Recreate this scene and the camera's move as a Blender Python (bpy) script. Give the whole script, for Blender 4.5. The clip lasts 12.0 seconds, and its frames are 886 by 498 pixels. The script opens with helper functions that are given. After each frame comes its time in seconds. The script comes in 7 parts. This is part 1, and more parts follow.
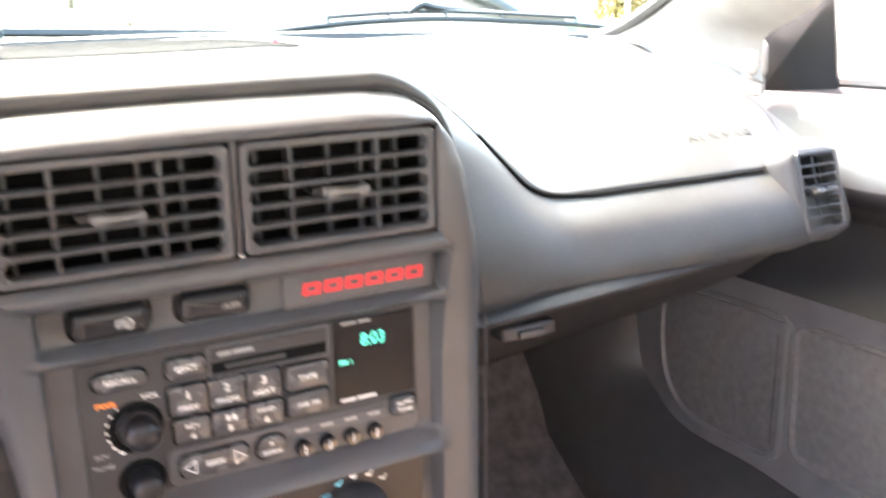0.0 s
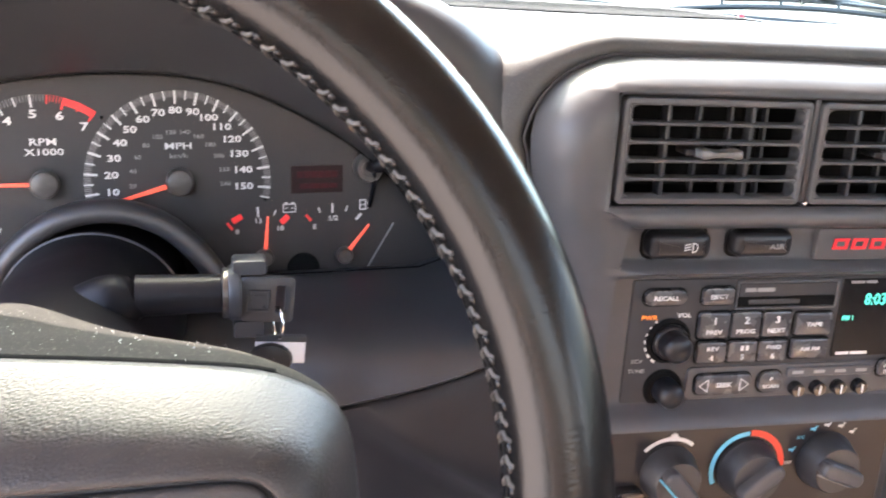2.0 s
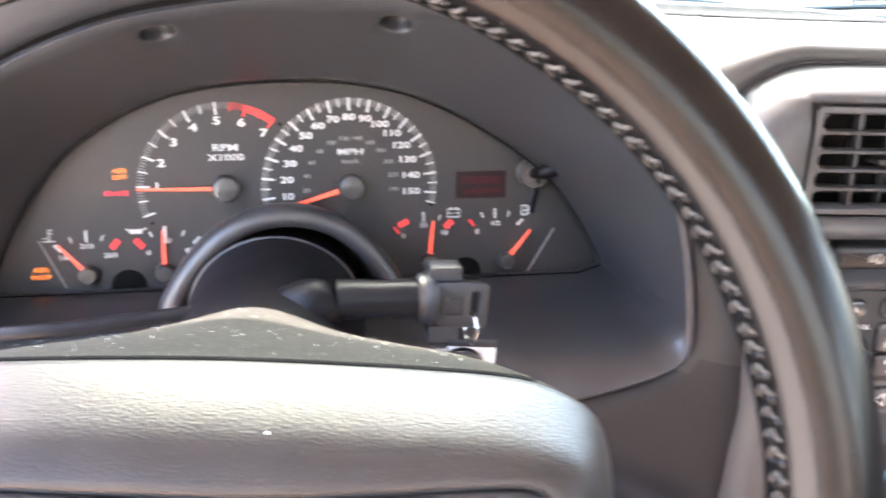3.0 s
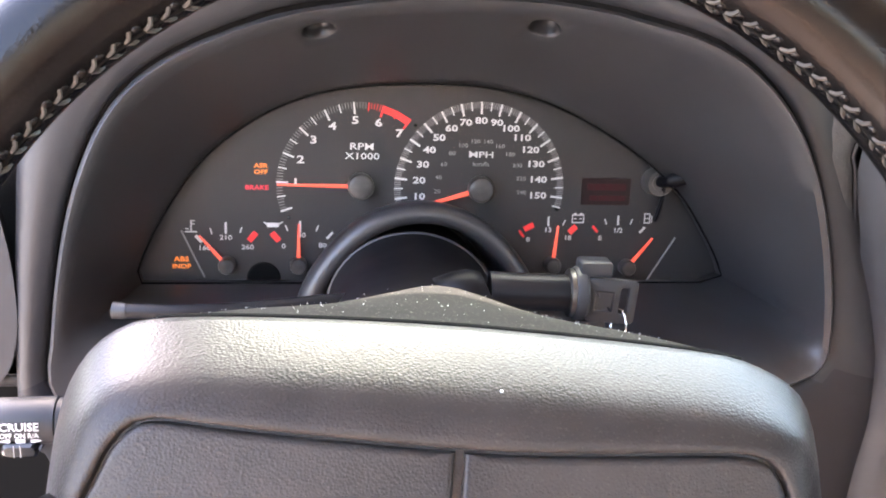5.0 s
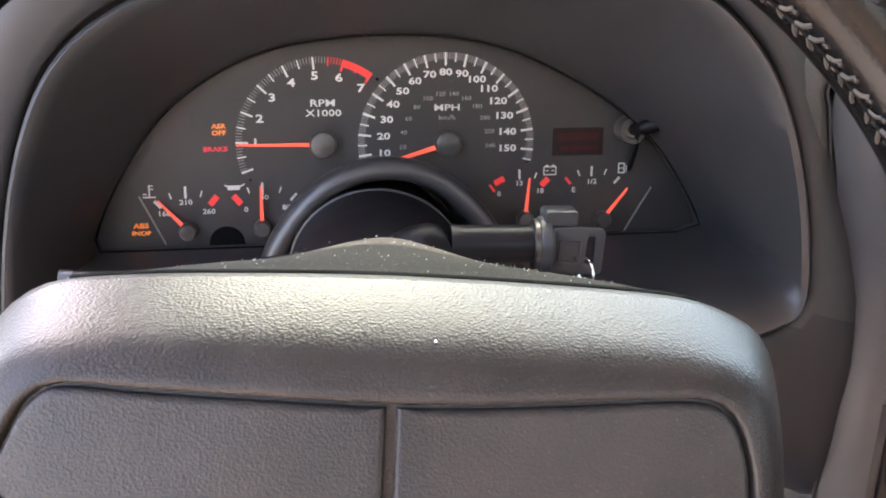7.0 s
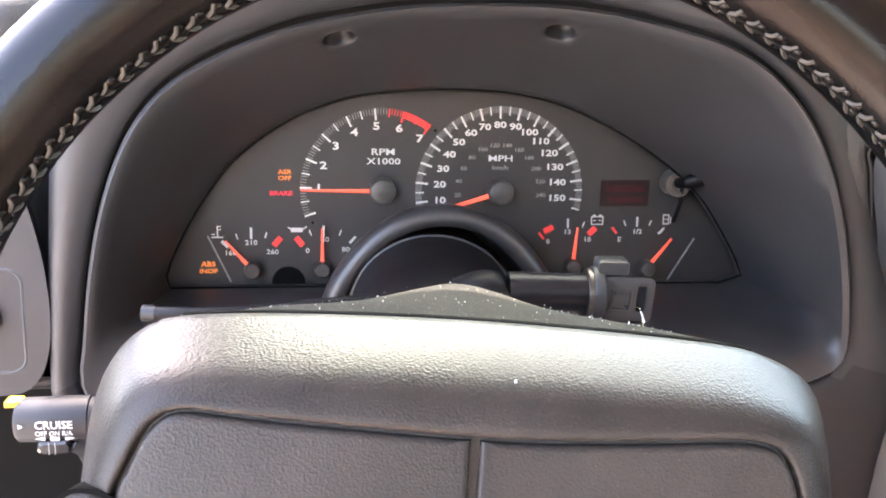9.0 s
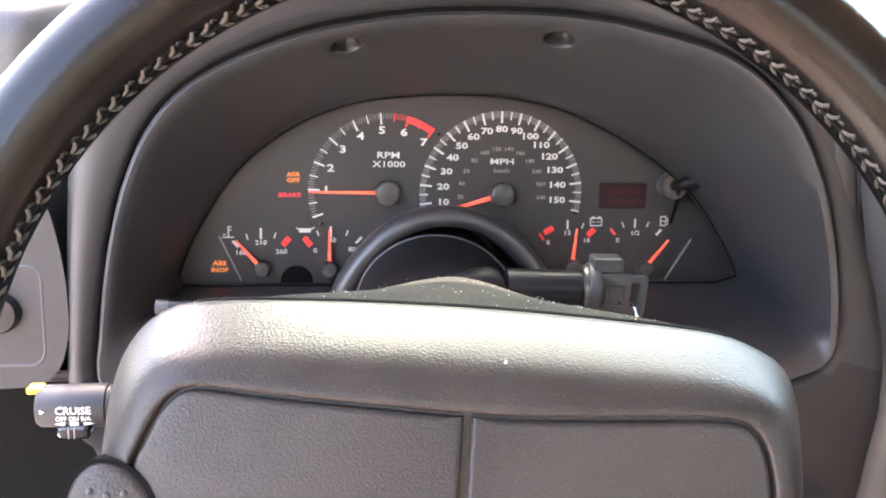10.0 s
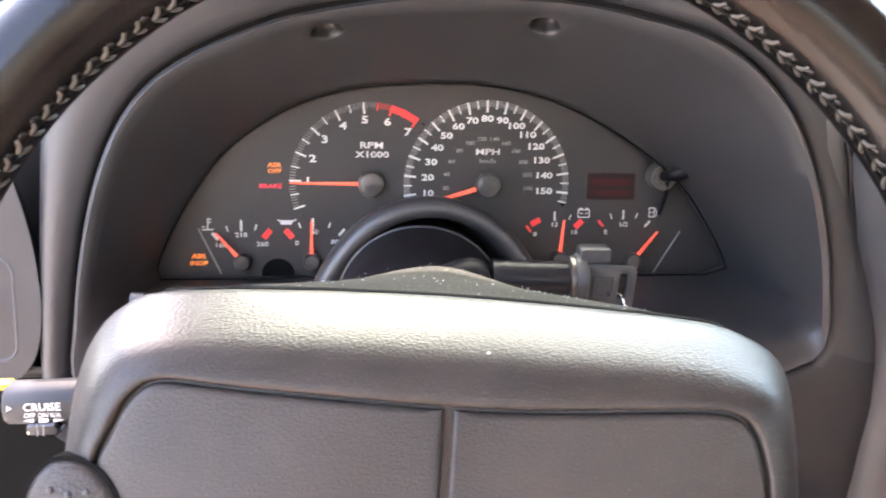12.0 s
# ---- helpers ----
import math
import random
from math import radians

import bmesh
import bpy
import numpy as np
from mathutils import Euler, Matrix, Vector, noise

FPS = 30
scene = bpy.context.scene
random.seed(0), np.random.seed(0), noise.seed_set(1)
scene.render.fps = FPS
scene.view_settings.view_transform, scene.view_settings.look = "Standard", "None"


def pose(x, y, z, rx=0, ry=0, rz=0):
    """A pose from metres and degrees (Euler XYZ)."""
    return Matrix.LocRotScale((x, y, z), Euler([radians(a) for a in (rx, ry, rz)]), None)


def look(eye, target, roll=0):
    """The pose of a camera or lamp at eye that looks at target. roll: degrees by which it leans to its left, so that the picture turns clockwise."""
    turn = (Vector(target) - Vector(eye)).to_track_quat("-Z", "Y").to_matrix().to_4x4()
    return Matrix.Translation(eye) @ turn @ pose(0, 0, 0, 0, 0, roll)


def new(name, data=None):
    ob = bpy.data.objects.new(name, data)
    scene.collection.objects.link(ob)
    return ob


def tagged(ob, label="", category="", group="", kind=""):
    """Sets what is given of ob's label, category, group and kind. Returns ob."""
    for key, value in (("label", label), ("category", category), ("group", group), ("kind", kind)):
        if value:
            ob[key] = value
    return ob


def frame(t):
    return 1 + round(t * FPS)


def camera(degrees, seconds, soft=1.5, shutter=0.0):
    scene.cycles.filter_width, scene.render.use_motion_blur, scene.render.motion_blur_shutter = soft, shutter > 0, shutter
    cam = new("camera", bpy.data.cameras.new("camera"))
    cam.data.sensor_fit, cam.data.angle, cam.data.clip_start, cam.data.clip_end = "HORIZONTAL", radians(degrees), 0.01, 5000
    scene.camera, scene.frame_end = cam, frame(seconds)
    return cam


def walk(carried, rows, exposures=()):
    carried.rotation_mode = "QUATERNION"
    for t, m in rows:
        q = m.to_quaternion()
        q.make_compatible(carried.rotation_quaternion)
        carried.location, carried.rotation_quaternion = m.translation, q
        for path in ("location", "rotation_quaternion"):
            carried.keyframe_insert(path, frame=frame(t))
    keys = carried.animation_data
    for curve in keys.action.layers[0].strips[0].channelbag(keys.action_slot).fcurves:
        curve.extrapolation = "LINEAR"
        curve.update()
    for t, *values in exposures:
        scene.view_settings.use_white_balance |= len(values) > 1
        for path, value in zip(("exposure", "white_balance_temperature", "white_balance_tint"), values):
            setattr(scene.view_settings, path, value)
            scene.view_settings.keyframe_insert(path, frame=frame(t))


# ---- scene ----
from mathutils.bvhtree import BVHTree

cam = camera(50.0, 12.0, soft=1.9, shutter=0.5)
PATH = [
    (0, (-0.1127, -0.4720, 0.9086), (0.7434, 1.2704, 0.4276), -2.12),
    (0.5, (-0.1645, -0.4766, 0.9630), (0.6004, 1.3023, 0.4623), -1.90),
    (1, (-0.2141, -0.4864, 0.9548), (0.4152, 1.3509, 0.4770), -0.24),
    (1.5, (-0.2794, -0.4871, 0.9149), (0.2023, 1.3858, 0.4050), 2.17),
    (2, (-0.3086, -0.4818, 0.8967), (0.0827, 1.4104, 0.3802), 2.72),
    (2.5, (-0.3261, -0.4842, 0.8933), (0.0086, 1.4169, 0.3700), 3.16),
    (3, (-0.3664, -0.4781, 0.9004), (-0.1417, 1.4384, 0.3743), 2.18),
    (3.5, (-0.4082, -0.4685, 0.8910), (-0.2344, 1.4564, 0.3766), 2.94),
    (5.5, (-0.4219, -0.4933, 0.8802), (-0.3083, 1.4469, 0.4082), 3.14),
    (6, (-0.4175, -0.4867, 0.8749), (-0.3042, 1.4376, 0.3418), 2.08),
    (6.5, (-0.3987, -0.4881, 0.8828), (-0.2941, 1.4401, 0.3620), 0.80),
    (7, (-0.4003, -0.4739, 0.8731), (-0.2703, 1.4473, 0.3324), 1.46),
    (9, (-0.4188, -0.5008, 0.8830), (-0.3482, 1.4439, 0.4214), 2.44),
    (9.5, (-0.4141, -0.4914, 0.8793), (-0.3138, 1.4493, 0.4065), 2.26),
    (10, (-0.4146, -0.5235, 0.8823), (-0.3652, 1.4257, 0.4374), 2.41),
    (10.5, (-0.4208, -0.5247, 0.8798), (-0.3797, 1.4252, 0.4369), 2.80),
    (11, (-0.4243, -0.5251, 0.8751), (-0.4007, 1.4242, 0.4283), 3.14),
    (11.5, (-0.4242, -0.5165, 0.8734), (-0.3864, 1.4321, 0.4243), 3.03),
    (12, (-0.4113, -0.5107, 0.8757), (-0.3380, 1.4368, 0.4263), 2.42),
]
walk(cam, [(t, look(eye, target, roll)) for t, eye, target, roll in PATH],
     exposures=[(0, 5.10, 7500, 18), (0.5, 4.70, 7400, 19), (1.0, 4.25, 7300, 20), (1.5, 4.15, 7200, 21), (2.0, 4.70, 7150, 21), (2.5, 5.00, 7100, 21), (3.0, 5.30, 7100, 20), (3.5, 5.20, 7100, 21), (5.5, 4.54, 7200, 22), (6.0, 4.39, 7300, 22), (7.2, 4.29, 7300, 20), (9.0, 4.77, 7350, 20), (11.5, 4.79, 7400, 22), (12.0, 4.79, 7350, 21)])

# ---- world, sun ----
SUN_ELEVATION, SUN_TURN = radians(57.5), radians(-12)
world = bpy.data.worlds.new("sky")
scene.world = world
world.use_nodes = True
wn = world.node_tree.nodes
wl = world.node_tree.links
sky = wn.new("ShaderNodeTexSky")
sky.sky_type = "NISHITA"
sky.sun_disc = False
sky.dust_density = 3.0
sky.ozone_density = 0.5
sky.sun_elevation = SUN_ELEVATION
sky.sun_rotation = SUN_TURN
wl.new(sky.outputs[0], wn["Background"].inputs[0])
wn["Background"].inputs[1].default_value = 0.15
sun_data = bpy.data.lights.new("sun", "SUN")
sun_data.energy, sun_data.angle, sun_data.color = 1.3, radians(0.5), (1.0, 0.97, 0.92)
sun = new("sun", sun_data)
to_sun = Vector((math.sin(SUN_TURN) * math.cos(SUN_ELEVATION), math.cos(SUN_TURN) * math.cos(SUN_ELEVATION), math.sin(SUN_ELEVATION)))
sun.matrix_world = look(to_sun * 30, (0, 0, 0))
scene.view_settings.exposure = 0.0

# ---- materials ----
def material(name, color, rough=0.5, metal=0.0, grain=0.0, grain_size=0.001, grain_kind="noise", mottle=0.15, mottle_size=0.03,
             spec=0.5, emit=None, power=0.0, dust=0.0, coat=0.0):
    """A surface with a fine relief (grain) and an uneven tone and gloss (mottle), in metres."""
    m = bpy.data.materials.new(name)
    m.use_nodes = True
    nodes, links = m.node_tree.nodes, m.node_tree.links
    b = nodes["Principled BSDF"]
    b.inputs["Metallic"].default_value = metal
    b.inputs["Specular IOR Level"].default_value = spec
    b.inputs["Coat Weight"].default_value = coat
    b.inputs["Coat Roughness"].default_value = 0.1
    where = nodes.new("ShaderNodeTexCoord")
    big = nodes.new("ShaderNodeTexNoise")
    big.inputs["Scale"].default_value = 1.0 / mottle_size
    big.inputs["Detail"].default_value = 6.0
    links.new(where.outputs["Object"], big.inputs["Vector"])
    ramp = nodes.new("ShaderNodeMapRange")
    ramp.inputs["From Min"].default_value, ramp.inputs["From Max"].default_value = 0.3, 0.7
    ramp.inputs["To Min"].default_value, ramp.inputs["To Max"].default_value = 1.0 - mottle, 1.0 + mottle
    links.new(big.outputs["Fac"], ramp.inputs["Value"])
    tone = nodes.new("ShaderNodeMix")
    tone.data_type, tone.blend_type = "RGBA", "MULTIPLY"
    tone.inputs["Factor"].default_value = 1.0
    tone.inputs["A"].default_value = (*color, 1)
    links.new(ramp.outputs[0], tone.inputs["B"])
    last = tone.outputs["Result"]
    if dust:
        specks = nodes.new("ShaderNodeTexNoise")
        specks.inputs["Scale"].default_value, specks.inputs["Detail"].default_value = 900.0, 3.0
        links.new(where.outputs["Object"], specks.inputs["Vector"])
        pick = nodes.new("ShaderNodeMapRange")
        pick.inputs["From Min"].default_value, pick.inputs["From Max"].default_value = 0.60, 0.72
        pick.inputs["To Max"].default_value = dust
        links.new(specks.outputs["Fac"], pick.inputs["Value"])
        mix = nodes.new("ShaderNodeMix")
        mix.data_type = "RGBA"
        mix.inputs["B"].default_value = (0.45, 0.42, 0.36, 1)
        links.new(last, mix.inputs["A"])
        links.new(pick.outputs[0], mix.inputs["Factor"])
        last = mix.outputs["Result"]
    links.new(last, b.inputs["Base Color"])
    gloss = nodes.new("ShaderNodeMapRange")
    gloss.inputs["To Min"].default_value, gloss.inputs["To Max"].default_value = rough * 0.85, min(1.0, rough * 1.15)
    links.new(big.outputs["Fac"], gloss.inputs["Value"])
    links.new(gloss.outputs[0], b.inputs["Roughness"])
    if grain:
        if grain_kind == "leather":
            fine = nodes.new("ShaderNodeTexVoronoi")
            fine.feature = "SMOOTH_F1"
            fine.inputs["Randomness"].default_value = 1.0
            out = fine.outputs["Distance"]
        else:
            fine = nodes.new("ShaderNodeTexNoise")
            fine.inputs["Detail"].default_value = 2.0
            out = fine.outputs["Fac"]
        fine.inputs["Scale"].default_value = 1.0 / grain_size
        links.new(where.outputs["Object"], fine.inputs["Vector"])
        bump = nodes.new("ShaderNodeBump")
        bump.inputs["Strength"].default_value = grain
        bump.inputs["Distance"].default_value = grain_size * 0.3
        links.new(out, bump.inputs["Height"])
        links.new(bump.outputs[0], b.inputs["Normal"])
    if emit:
        b.inputs["Emission Color"].default_value = (*emit, 1)
        b.inputs["Emission Strength"].default_value = power
    return m


def clear(name, tint, gloss):
    m = bpy.data.materials.new(name)
    m.use_nodes = True
    nodes, links = m.node_tree.nodes, m.node_tree.links
    nodes.remove(nodes["Principled BSDF"])
    thin = nodes.new("ShaderNodeBsdfTransparent")
    thin.inputs[0].default_value = (*tint, 1)
    shine = nodes.new("ShaderNodeBsdfGlossy")
    shine.inputs["Roughness"].default_value = 0.02
    mix = nodes.new("ShaderNodeMixShader")
    mix.inputs[0].default_value = gloss
    links.new(thin.outputs[0], mix.inputs[1])
    links.new(shine.outputs[0], mix.inputs[2])
    links.new(mix.outputs[0], nodes["Material Output"].inputs[0])
    return m


DASH = material("dash_vinyl", (0.043, 0.0445, 0.0455), 0.44, spec=0.38, grain=0.35, grain_size=0.0011, grain_kind="leather", mottle=0.10, dust=0.08)
TRIM = material("trim_plastic", (0.055, 0.056, 0.060), 0.38, spec=0.36, grain=0.25, grain_size=0.0006, mottle=0.10)
TRIM_DARK = material("dark_plastic", (0.022, 0.022, 0.025), 0.45, grain=0.2, grain_size=0.0006, mottle=0.12)
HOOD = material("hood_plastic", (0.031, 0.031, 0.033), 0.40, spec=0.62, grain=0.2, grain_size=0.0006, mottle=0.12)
# hood plastic again, darker: shade for the lower shelf
HOOD_SHADE = material("hood_plastic_shaded", (0.0095, 0.0098, 0.0125), 0.42, spec=0.28, grain=0.15, grain_size=0.0006, mottle=0.12)
SATIN = material("satin_black", (0.013, 0.013, 0.015), 0.30, mottle=0.15, spec=0.28)
LOCKBLACK = material("lock_black", (0.0035, 0.0035, 0.005), 0.46, mottle=0.1, spec=0.16)
GLOSS = material("gloss_black", (0.010, 0.010, 0.012), 0.12, mottle=0.1)
# flat black for gaps and openings, their shade put into the colour
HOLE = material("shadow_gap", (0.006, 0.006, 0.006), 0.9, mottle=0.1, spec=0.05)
GRILLE = material("grille_plastic", (0.027, 0.0275, 0.028), 0.9, mottle=0.1, spec=0.05)
PAD = material("pad_vinyl", (0.029, 0.0265, 0.0255), 0.37, spec=0.28, grain=0.80, grain_size=0.00085, grain_kind="leather", mottle=0.12, mottle_size=0.02, dust=0.04)
COVER = material("cover_vinyl", (0.016, 0.0155, 0.0135), 0.85, spec=0.12, grain=0.30, grain_size=0.0009, grain_kind="leather", mottle=0.15, mottle_size=0.02, dust=0.22)
LEATHER = material("rim_leather", (0.0050, 0.0046, 0.0047), 0.22, spec=0.27, grain=0.22, grain_size=0.0009, grain_kind="leather", mottle=0.25, mottle_size=0.02)
THREAD = material("stitch_thread", (0.052, 0.048, 0.043), 0.55, spec=0.3, mottle=0.3, mottle_size=0.004)
FACE = material("gauge_face", (0.020, 0.019, 0.019), 0.55, mottle=0.08, grain=0.1, grain_size=0.0004)
HUB = material("gauge_hub", (0.055, 0.05, 0.047), 0.35, mottle=0.2, mottle_size=0.004)
WHITE = material("print_white", (0.56, 0.56, 0.56), 0.5, mottle=0.05)
GREY = material("print_grey", (0.22, 0.22, 0.22), 0.5, mottle=0.05)
RED = material("print_red", (0.62, 0.03, 0.03), 0.4, mottle=0.05, emit=(0.9, 0.03, 0.03), power=0.02)
NEEDLE = material("needle_red", (0.80, 0.10, 0.06), 0.35, mottle=0.05, emit=(1.0, 0.12, 0.07), power=0.035)
AMBER = material("lamp_amber", (0.5, 0.14, 0.02), 0.4, mottle=0.05, emit=(1.0, 0.25, 0.03), power=0.038)
REDLAMP = material("lamp_red", (0.5, 0.02, 0.04), 0.4, mottle=0.05, emit=(1.0, 0.02, 0.06), power=0.032)
TEAL = material("display_teal", (0.02, 0.3, 0.25), 0.4, mottle=0.02, emit=(0.05, 0.85, 0.65), power=0.06)
DIMRED = material("odometer_screen", (0.026, 0.017, 0.017), 0.5, mottle=0.1, spec=0.05)
DISPLAY = material("display_black", (0.008, 0.008, 0.009), 0.2, mottle=0.1, spec=0.12)
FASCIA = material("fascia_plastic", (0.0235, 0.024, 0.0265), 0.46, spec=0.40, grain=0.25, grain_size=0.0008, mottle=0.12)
# black of the stalk and knee edge, also the fascia's low shade
SHADE_BLACK = material("shade_and_black_plastic", (0.0150, 0.0155, 0.0190), 0.5, spec=0.30, grain=0.2, grain_size=0.0008, mottle=0.15)
RADIOFACE = material("radio_plastic", (0.031, 0.031, 0.033), 0.5, spec=0.25, grain=0.25, grain_size=0.0006, mottle=0.10)
DOORTRIM = material("door_plastic", (0.115, 0.117, 0.128), 0.45, grain=0.25, grain_size=0.0008, mottle=0.10)
DIMDIGIT = material("odometer_digits", (0.050, 0.014, 0.016), 0.5, mottle=0.1, spec=0.05)
BLUE = material("print_blue", (0.13, 0.50, 0.68), 0.5, mottle=0.05)
REDARC = material("print_warm_red", (0.72, 0.06, 0.03), 0.5, mottle=0.05)
YELLOW = material("button_yellow", (0.85, 0.48, 0.02), 0.4, mottle=0.05)
BADGE = material("badge_red", (0.75, 0.02, 0.03), 0.35, mottle=0.05)
BARREL = material("lock_barrel_black", (0.010, 0.010, 0.012), 0.36, mottle=0.1, spec=0.22)
METAL = material("steel", (0.62, 0.60, 0.57), 0.22, metal=1.0, mottle=0.15, mottle_size=0.004)
KEYCAP = material("key_cap_plastic", (0.046, 0.046, 0.049), 0.27, spec=0.55, mottle=0.15, mottle_size=0.01)
KEYPLASTIC = material("key_plastic", (0.028, 0.029, 0.032), 0.45, grain=0.2, grain_size=0.0005, mottle=0.15)
TAGWHITE = material("tag_white", (0.7, 0.7, 0.7), 0.5, mottle=0.05)
COLLAR = material("worn_collar", (0.16, 0.155, 0.15), 0.4, metal=1.0, mottle=0.3, mottle_size=0.004)
KNOB = material("worn_knob", (0.085, 0.085, 0.085), 0.30, mottle=0.25, mottle_size=0.004)
LEVEREND = material("lever_end_plastic", (0.018, 0.018, 0.019), 0.4, mottle=0.1)
PILLAR = material("pillar_trim", (0.30, 0.29, 0.27), 0.55, grain=0.2, grain_size=0.0008, mottle=0.08)
CLIP = material("clip_plastic", (0.55, 0.50, 0.44), 0.4, mottle=0.1)
CARPET = material("carpet", (0.082, 0.082, 0.088), 0.95, grain=0.9, grain_size=0.0025, mottle=0.35, mottle_size=0.02)
CLOTH = material("door_cloth", (0.10, 0.101, 0.108), 0.9, grain=0.6, grain_size=0.0012, mottle=0.2, mottle_size=0.01)
ROOFCLOTH = material("roof_cloth", (0.42, 0.355, 0.29), 0.95, grain=0.3, grain_size=0.002, mottle=0.1)
SEAT = material("seat_leather", (0.62, 0.43, 0.31), 0.5, grain=0.4, grain_size=0.002, grain_kind="leather", mottle=0.15)
COWLBLACK = material("cowl_black", (0.014, 0.015, 0.016), 0.9, mottle=0.2, spec=0.05)
WIPER = material("wiper_black", (0.012, 0.013, 0.014), 0.4, mottle=0.2)
TINTED = clear("tinted_glass", (0.66, 0.60, 0.52), 0.04)
SIDEGLASS = clear("side_glass", (0.42, 0.45, 0.43), 0.04)
GLASS = clear("glass", (0.76, 0.93, 0.83), 0.018)
LENS = clear("clear_lens", (0.97, 0.97, 0.97), 0.003)
ASPHALT = material("asphalt", (0.45, 0.41, 0.355), 0.9, grain=0.6, grain_size=0.01, mottle=0.25, mottle_size=1.5)
GRASS = material("grass", (0.055, 0.085, 0.022), 0.9, grain=0.8, grain_size=0.03, mottle=0.4, mottle_size=0.4)
STONE = material("wall_stone", (0.22, 0.18, 0.14), 0.9, grain=0.6, grain_size=0.03, mottle=0.35, mottle_size=0.25)
BARK = material("bark", (0.14, 0.10, 0.07), 0.9, grain=0.8, grain_size=0.03, mottle=0.3, mottle_size=0.1)
LEAF = material("leaves", (0.055, 0.075, 0.018), 0.7, mottle=0.5, mottle_size=0.5)
LEAFDRY = material("leaves_autumn", (0.12, 0.085, 0.02), 0.7, mottle=0.4, mottle_size=0.5)
CARWHITE = material("car_paint_white", (0.34, 0.345, 0.35), 0.25, mottle=0.03, coat=0.5)
CARBLUE = material("car_paint_slate", (0.075, 0.092, 0.115), 0.25, mottle=0.05, coat=0.5)
CARGLASS = material("car_glass", (0.05, 0.09, 0.10), 0.08, mottle=0.1)
TYRE = material("tyre", (0.02, 0.02, 0.02), 0.8, mottle=0.2)
SKIP = material("dumpster_green", (0.05, 0.30, 0.13), 0.5, mottle=0.2, mottle_size=0.3)
POLE = material("pole_grey", (0.45, 0.45, 0.45), 0.5, mottle=0.1)
BUILD = material("building_white", (0.45, 0.44, 0.42), 0.8, mottle=0.06, mottle_size=1.0)
HOODPAINT = material("bonnet_paint", (0.55, 0.56, 0.57), 0.3, mottle=0.03, coat=0.6)


# ---- building helpers ----
def thing(name, m, label, category, group="", kind=""):
    """An empty at the pose m that carries the parts of one thing."""
    ob = new(name)
    ob.empty_display_size = 0.02
    ob.matrix_world = m
    return tagged(ob, label, category, group, kind)


def finish(bm, sharp=38):
    me = bpy.data.meshes.new("mesh")
    bmesh.ops.recalc_face_normals(bm, faces=bm.faces)
    bm.to_mesh(me)
    bm.free()
    me.polygons.foreach_set("use_smooth", [True] * len(me.polygons))
    me.set_sharp_from_angle(angle=radians(sharp))
    return me


def part(name, bm, mat, parent=None, label="", sharp=38, at=None):
    """Links a bmesh as one mesh object under a thing or a part."""
    me = finish(bm, sharp)
    me.materials.append(mat)
    ob = new(name, me)
    if parent:
        ob.parent = parent
    if at is not None:
        ob.matrix_basis = at
    return tagged(ob, label)


def rrect(x0, y0, x1, y1, r, n=6):
    """A rounded rectangle, anticlockwise."""
    r = min(r, (x1 - x0) / 2.001, (y1 - y0) / 2.001)
    out = []
    for cx, cy, a in ((x1 - r, y1 - r, 0), (x0 + r, y1 - r, 90), (x0 + r, y0 + r, 180), (x1 - r, y0 + r, 270)):
        for k in range(n + 1):
            t = radians(a + 90 * k / n)
            out.append((cx + r * math.cos(t), cy + r * math.sin(t)))
    return out


def circle(cx, cy, r, n=32, squash=1.0):
    return [(cx + r * math.cos(2 * math.pi * k / n), cy + squash * r * math.sin(2 * math.pi * k / n)) for k in range(n)]


def spline(points, n, closed=False):
    """A smooth line through the points, n pieces to a span."""
    p = [Vector(q) for q in points]
    c = len(p)
    out = []
    for i in range(c if closed else c - 1):
        if closed:
            a, b, d, e = p[i - 1], p[i], p[(i + 1) % c], p[(i + 2) % c]
        else:
            a, b, d, e = p[max(i - 1, 0)], p[i], p[i + 1], p[min(i + 2, c - 1)]
        for k in range(n):
            t = k / n
            out.append(0.5 * ((2 * b) + (d - a) * t + (2 * a - 5 * b + 4 * d - e) * t * t + (3 * b - a - 3 * d + e) * t ** 3))
    if not closed:
        out.append(p[-1])
    return out


def inset(outline, d):
    """The outline moved inwards by d."""
    n = len(outline)
    out = []
    for i in range(n):
        ax, ay = outline[i - 1]
        bx, by = outline[(i + 1) % n]
        tx, ty = bx - ax, by - ay
        k = math.hypot(tx, ty) or 1.0
        out.append((outline[i][0] - d * ty / k, outline[i][1] + d * tx / k))
    return out


def polar(outline, cx, cy, n):
    """The outline taken anew at n even angles round a centre."""
    out = []
    m = len(outline)
    for k in range(n):
        a = 2 * math.pi * k / n
        dx, dy = math.cos(a), math.sin(a)
        best = None
        for i in range(m):
            x0, y0 = outline[i][0] - cx, outline[i][1] - cy
            x1, y1 = outline[(i + 1) % m][0] - cx, outline[(i + 1) % m][1] - cy
            ex, ey = x1 - x0, y1 - y0
            det = dx * ey - dy * ex
            if abs(det) < 1e-12:
                continue
            t = (x0 * ey - y0 * ex) / det
            s = (x0 * dy - y0 * dx) / det
            if t > 0 and -1e-6 <= s <= 1 + 1e-6 and (best is None or t > best):
                best = t
        out.append((cx + best * dx, cy + best * dy))
    return out


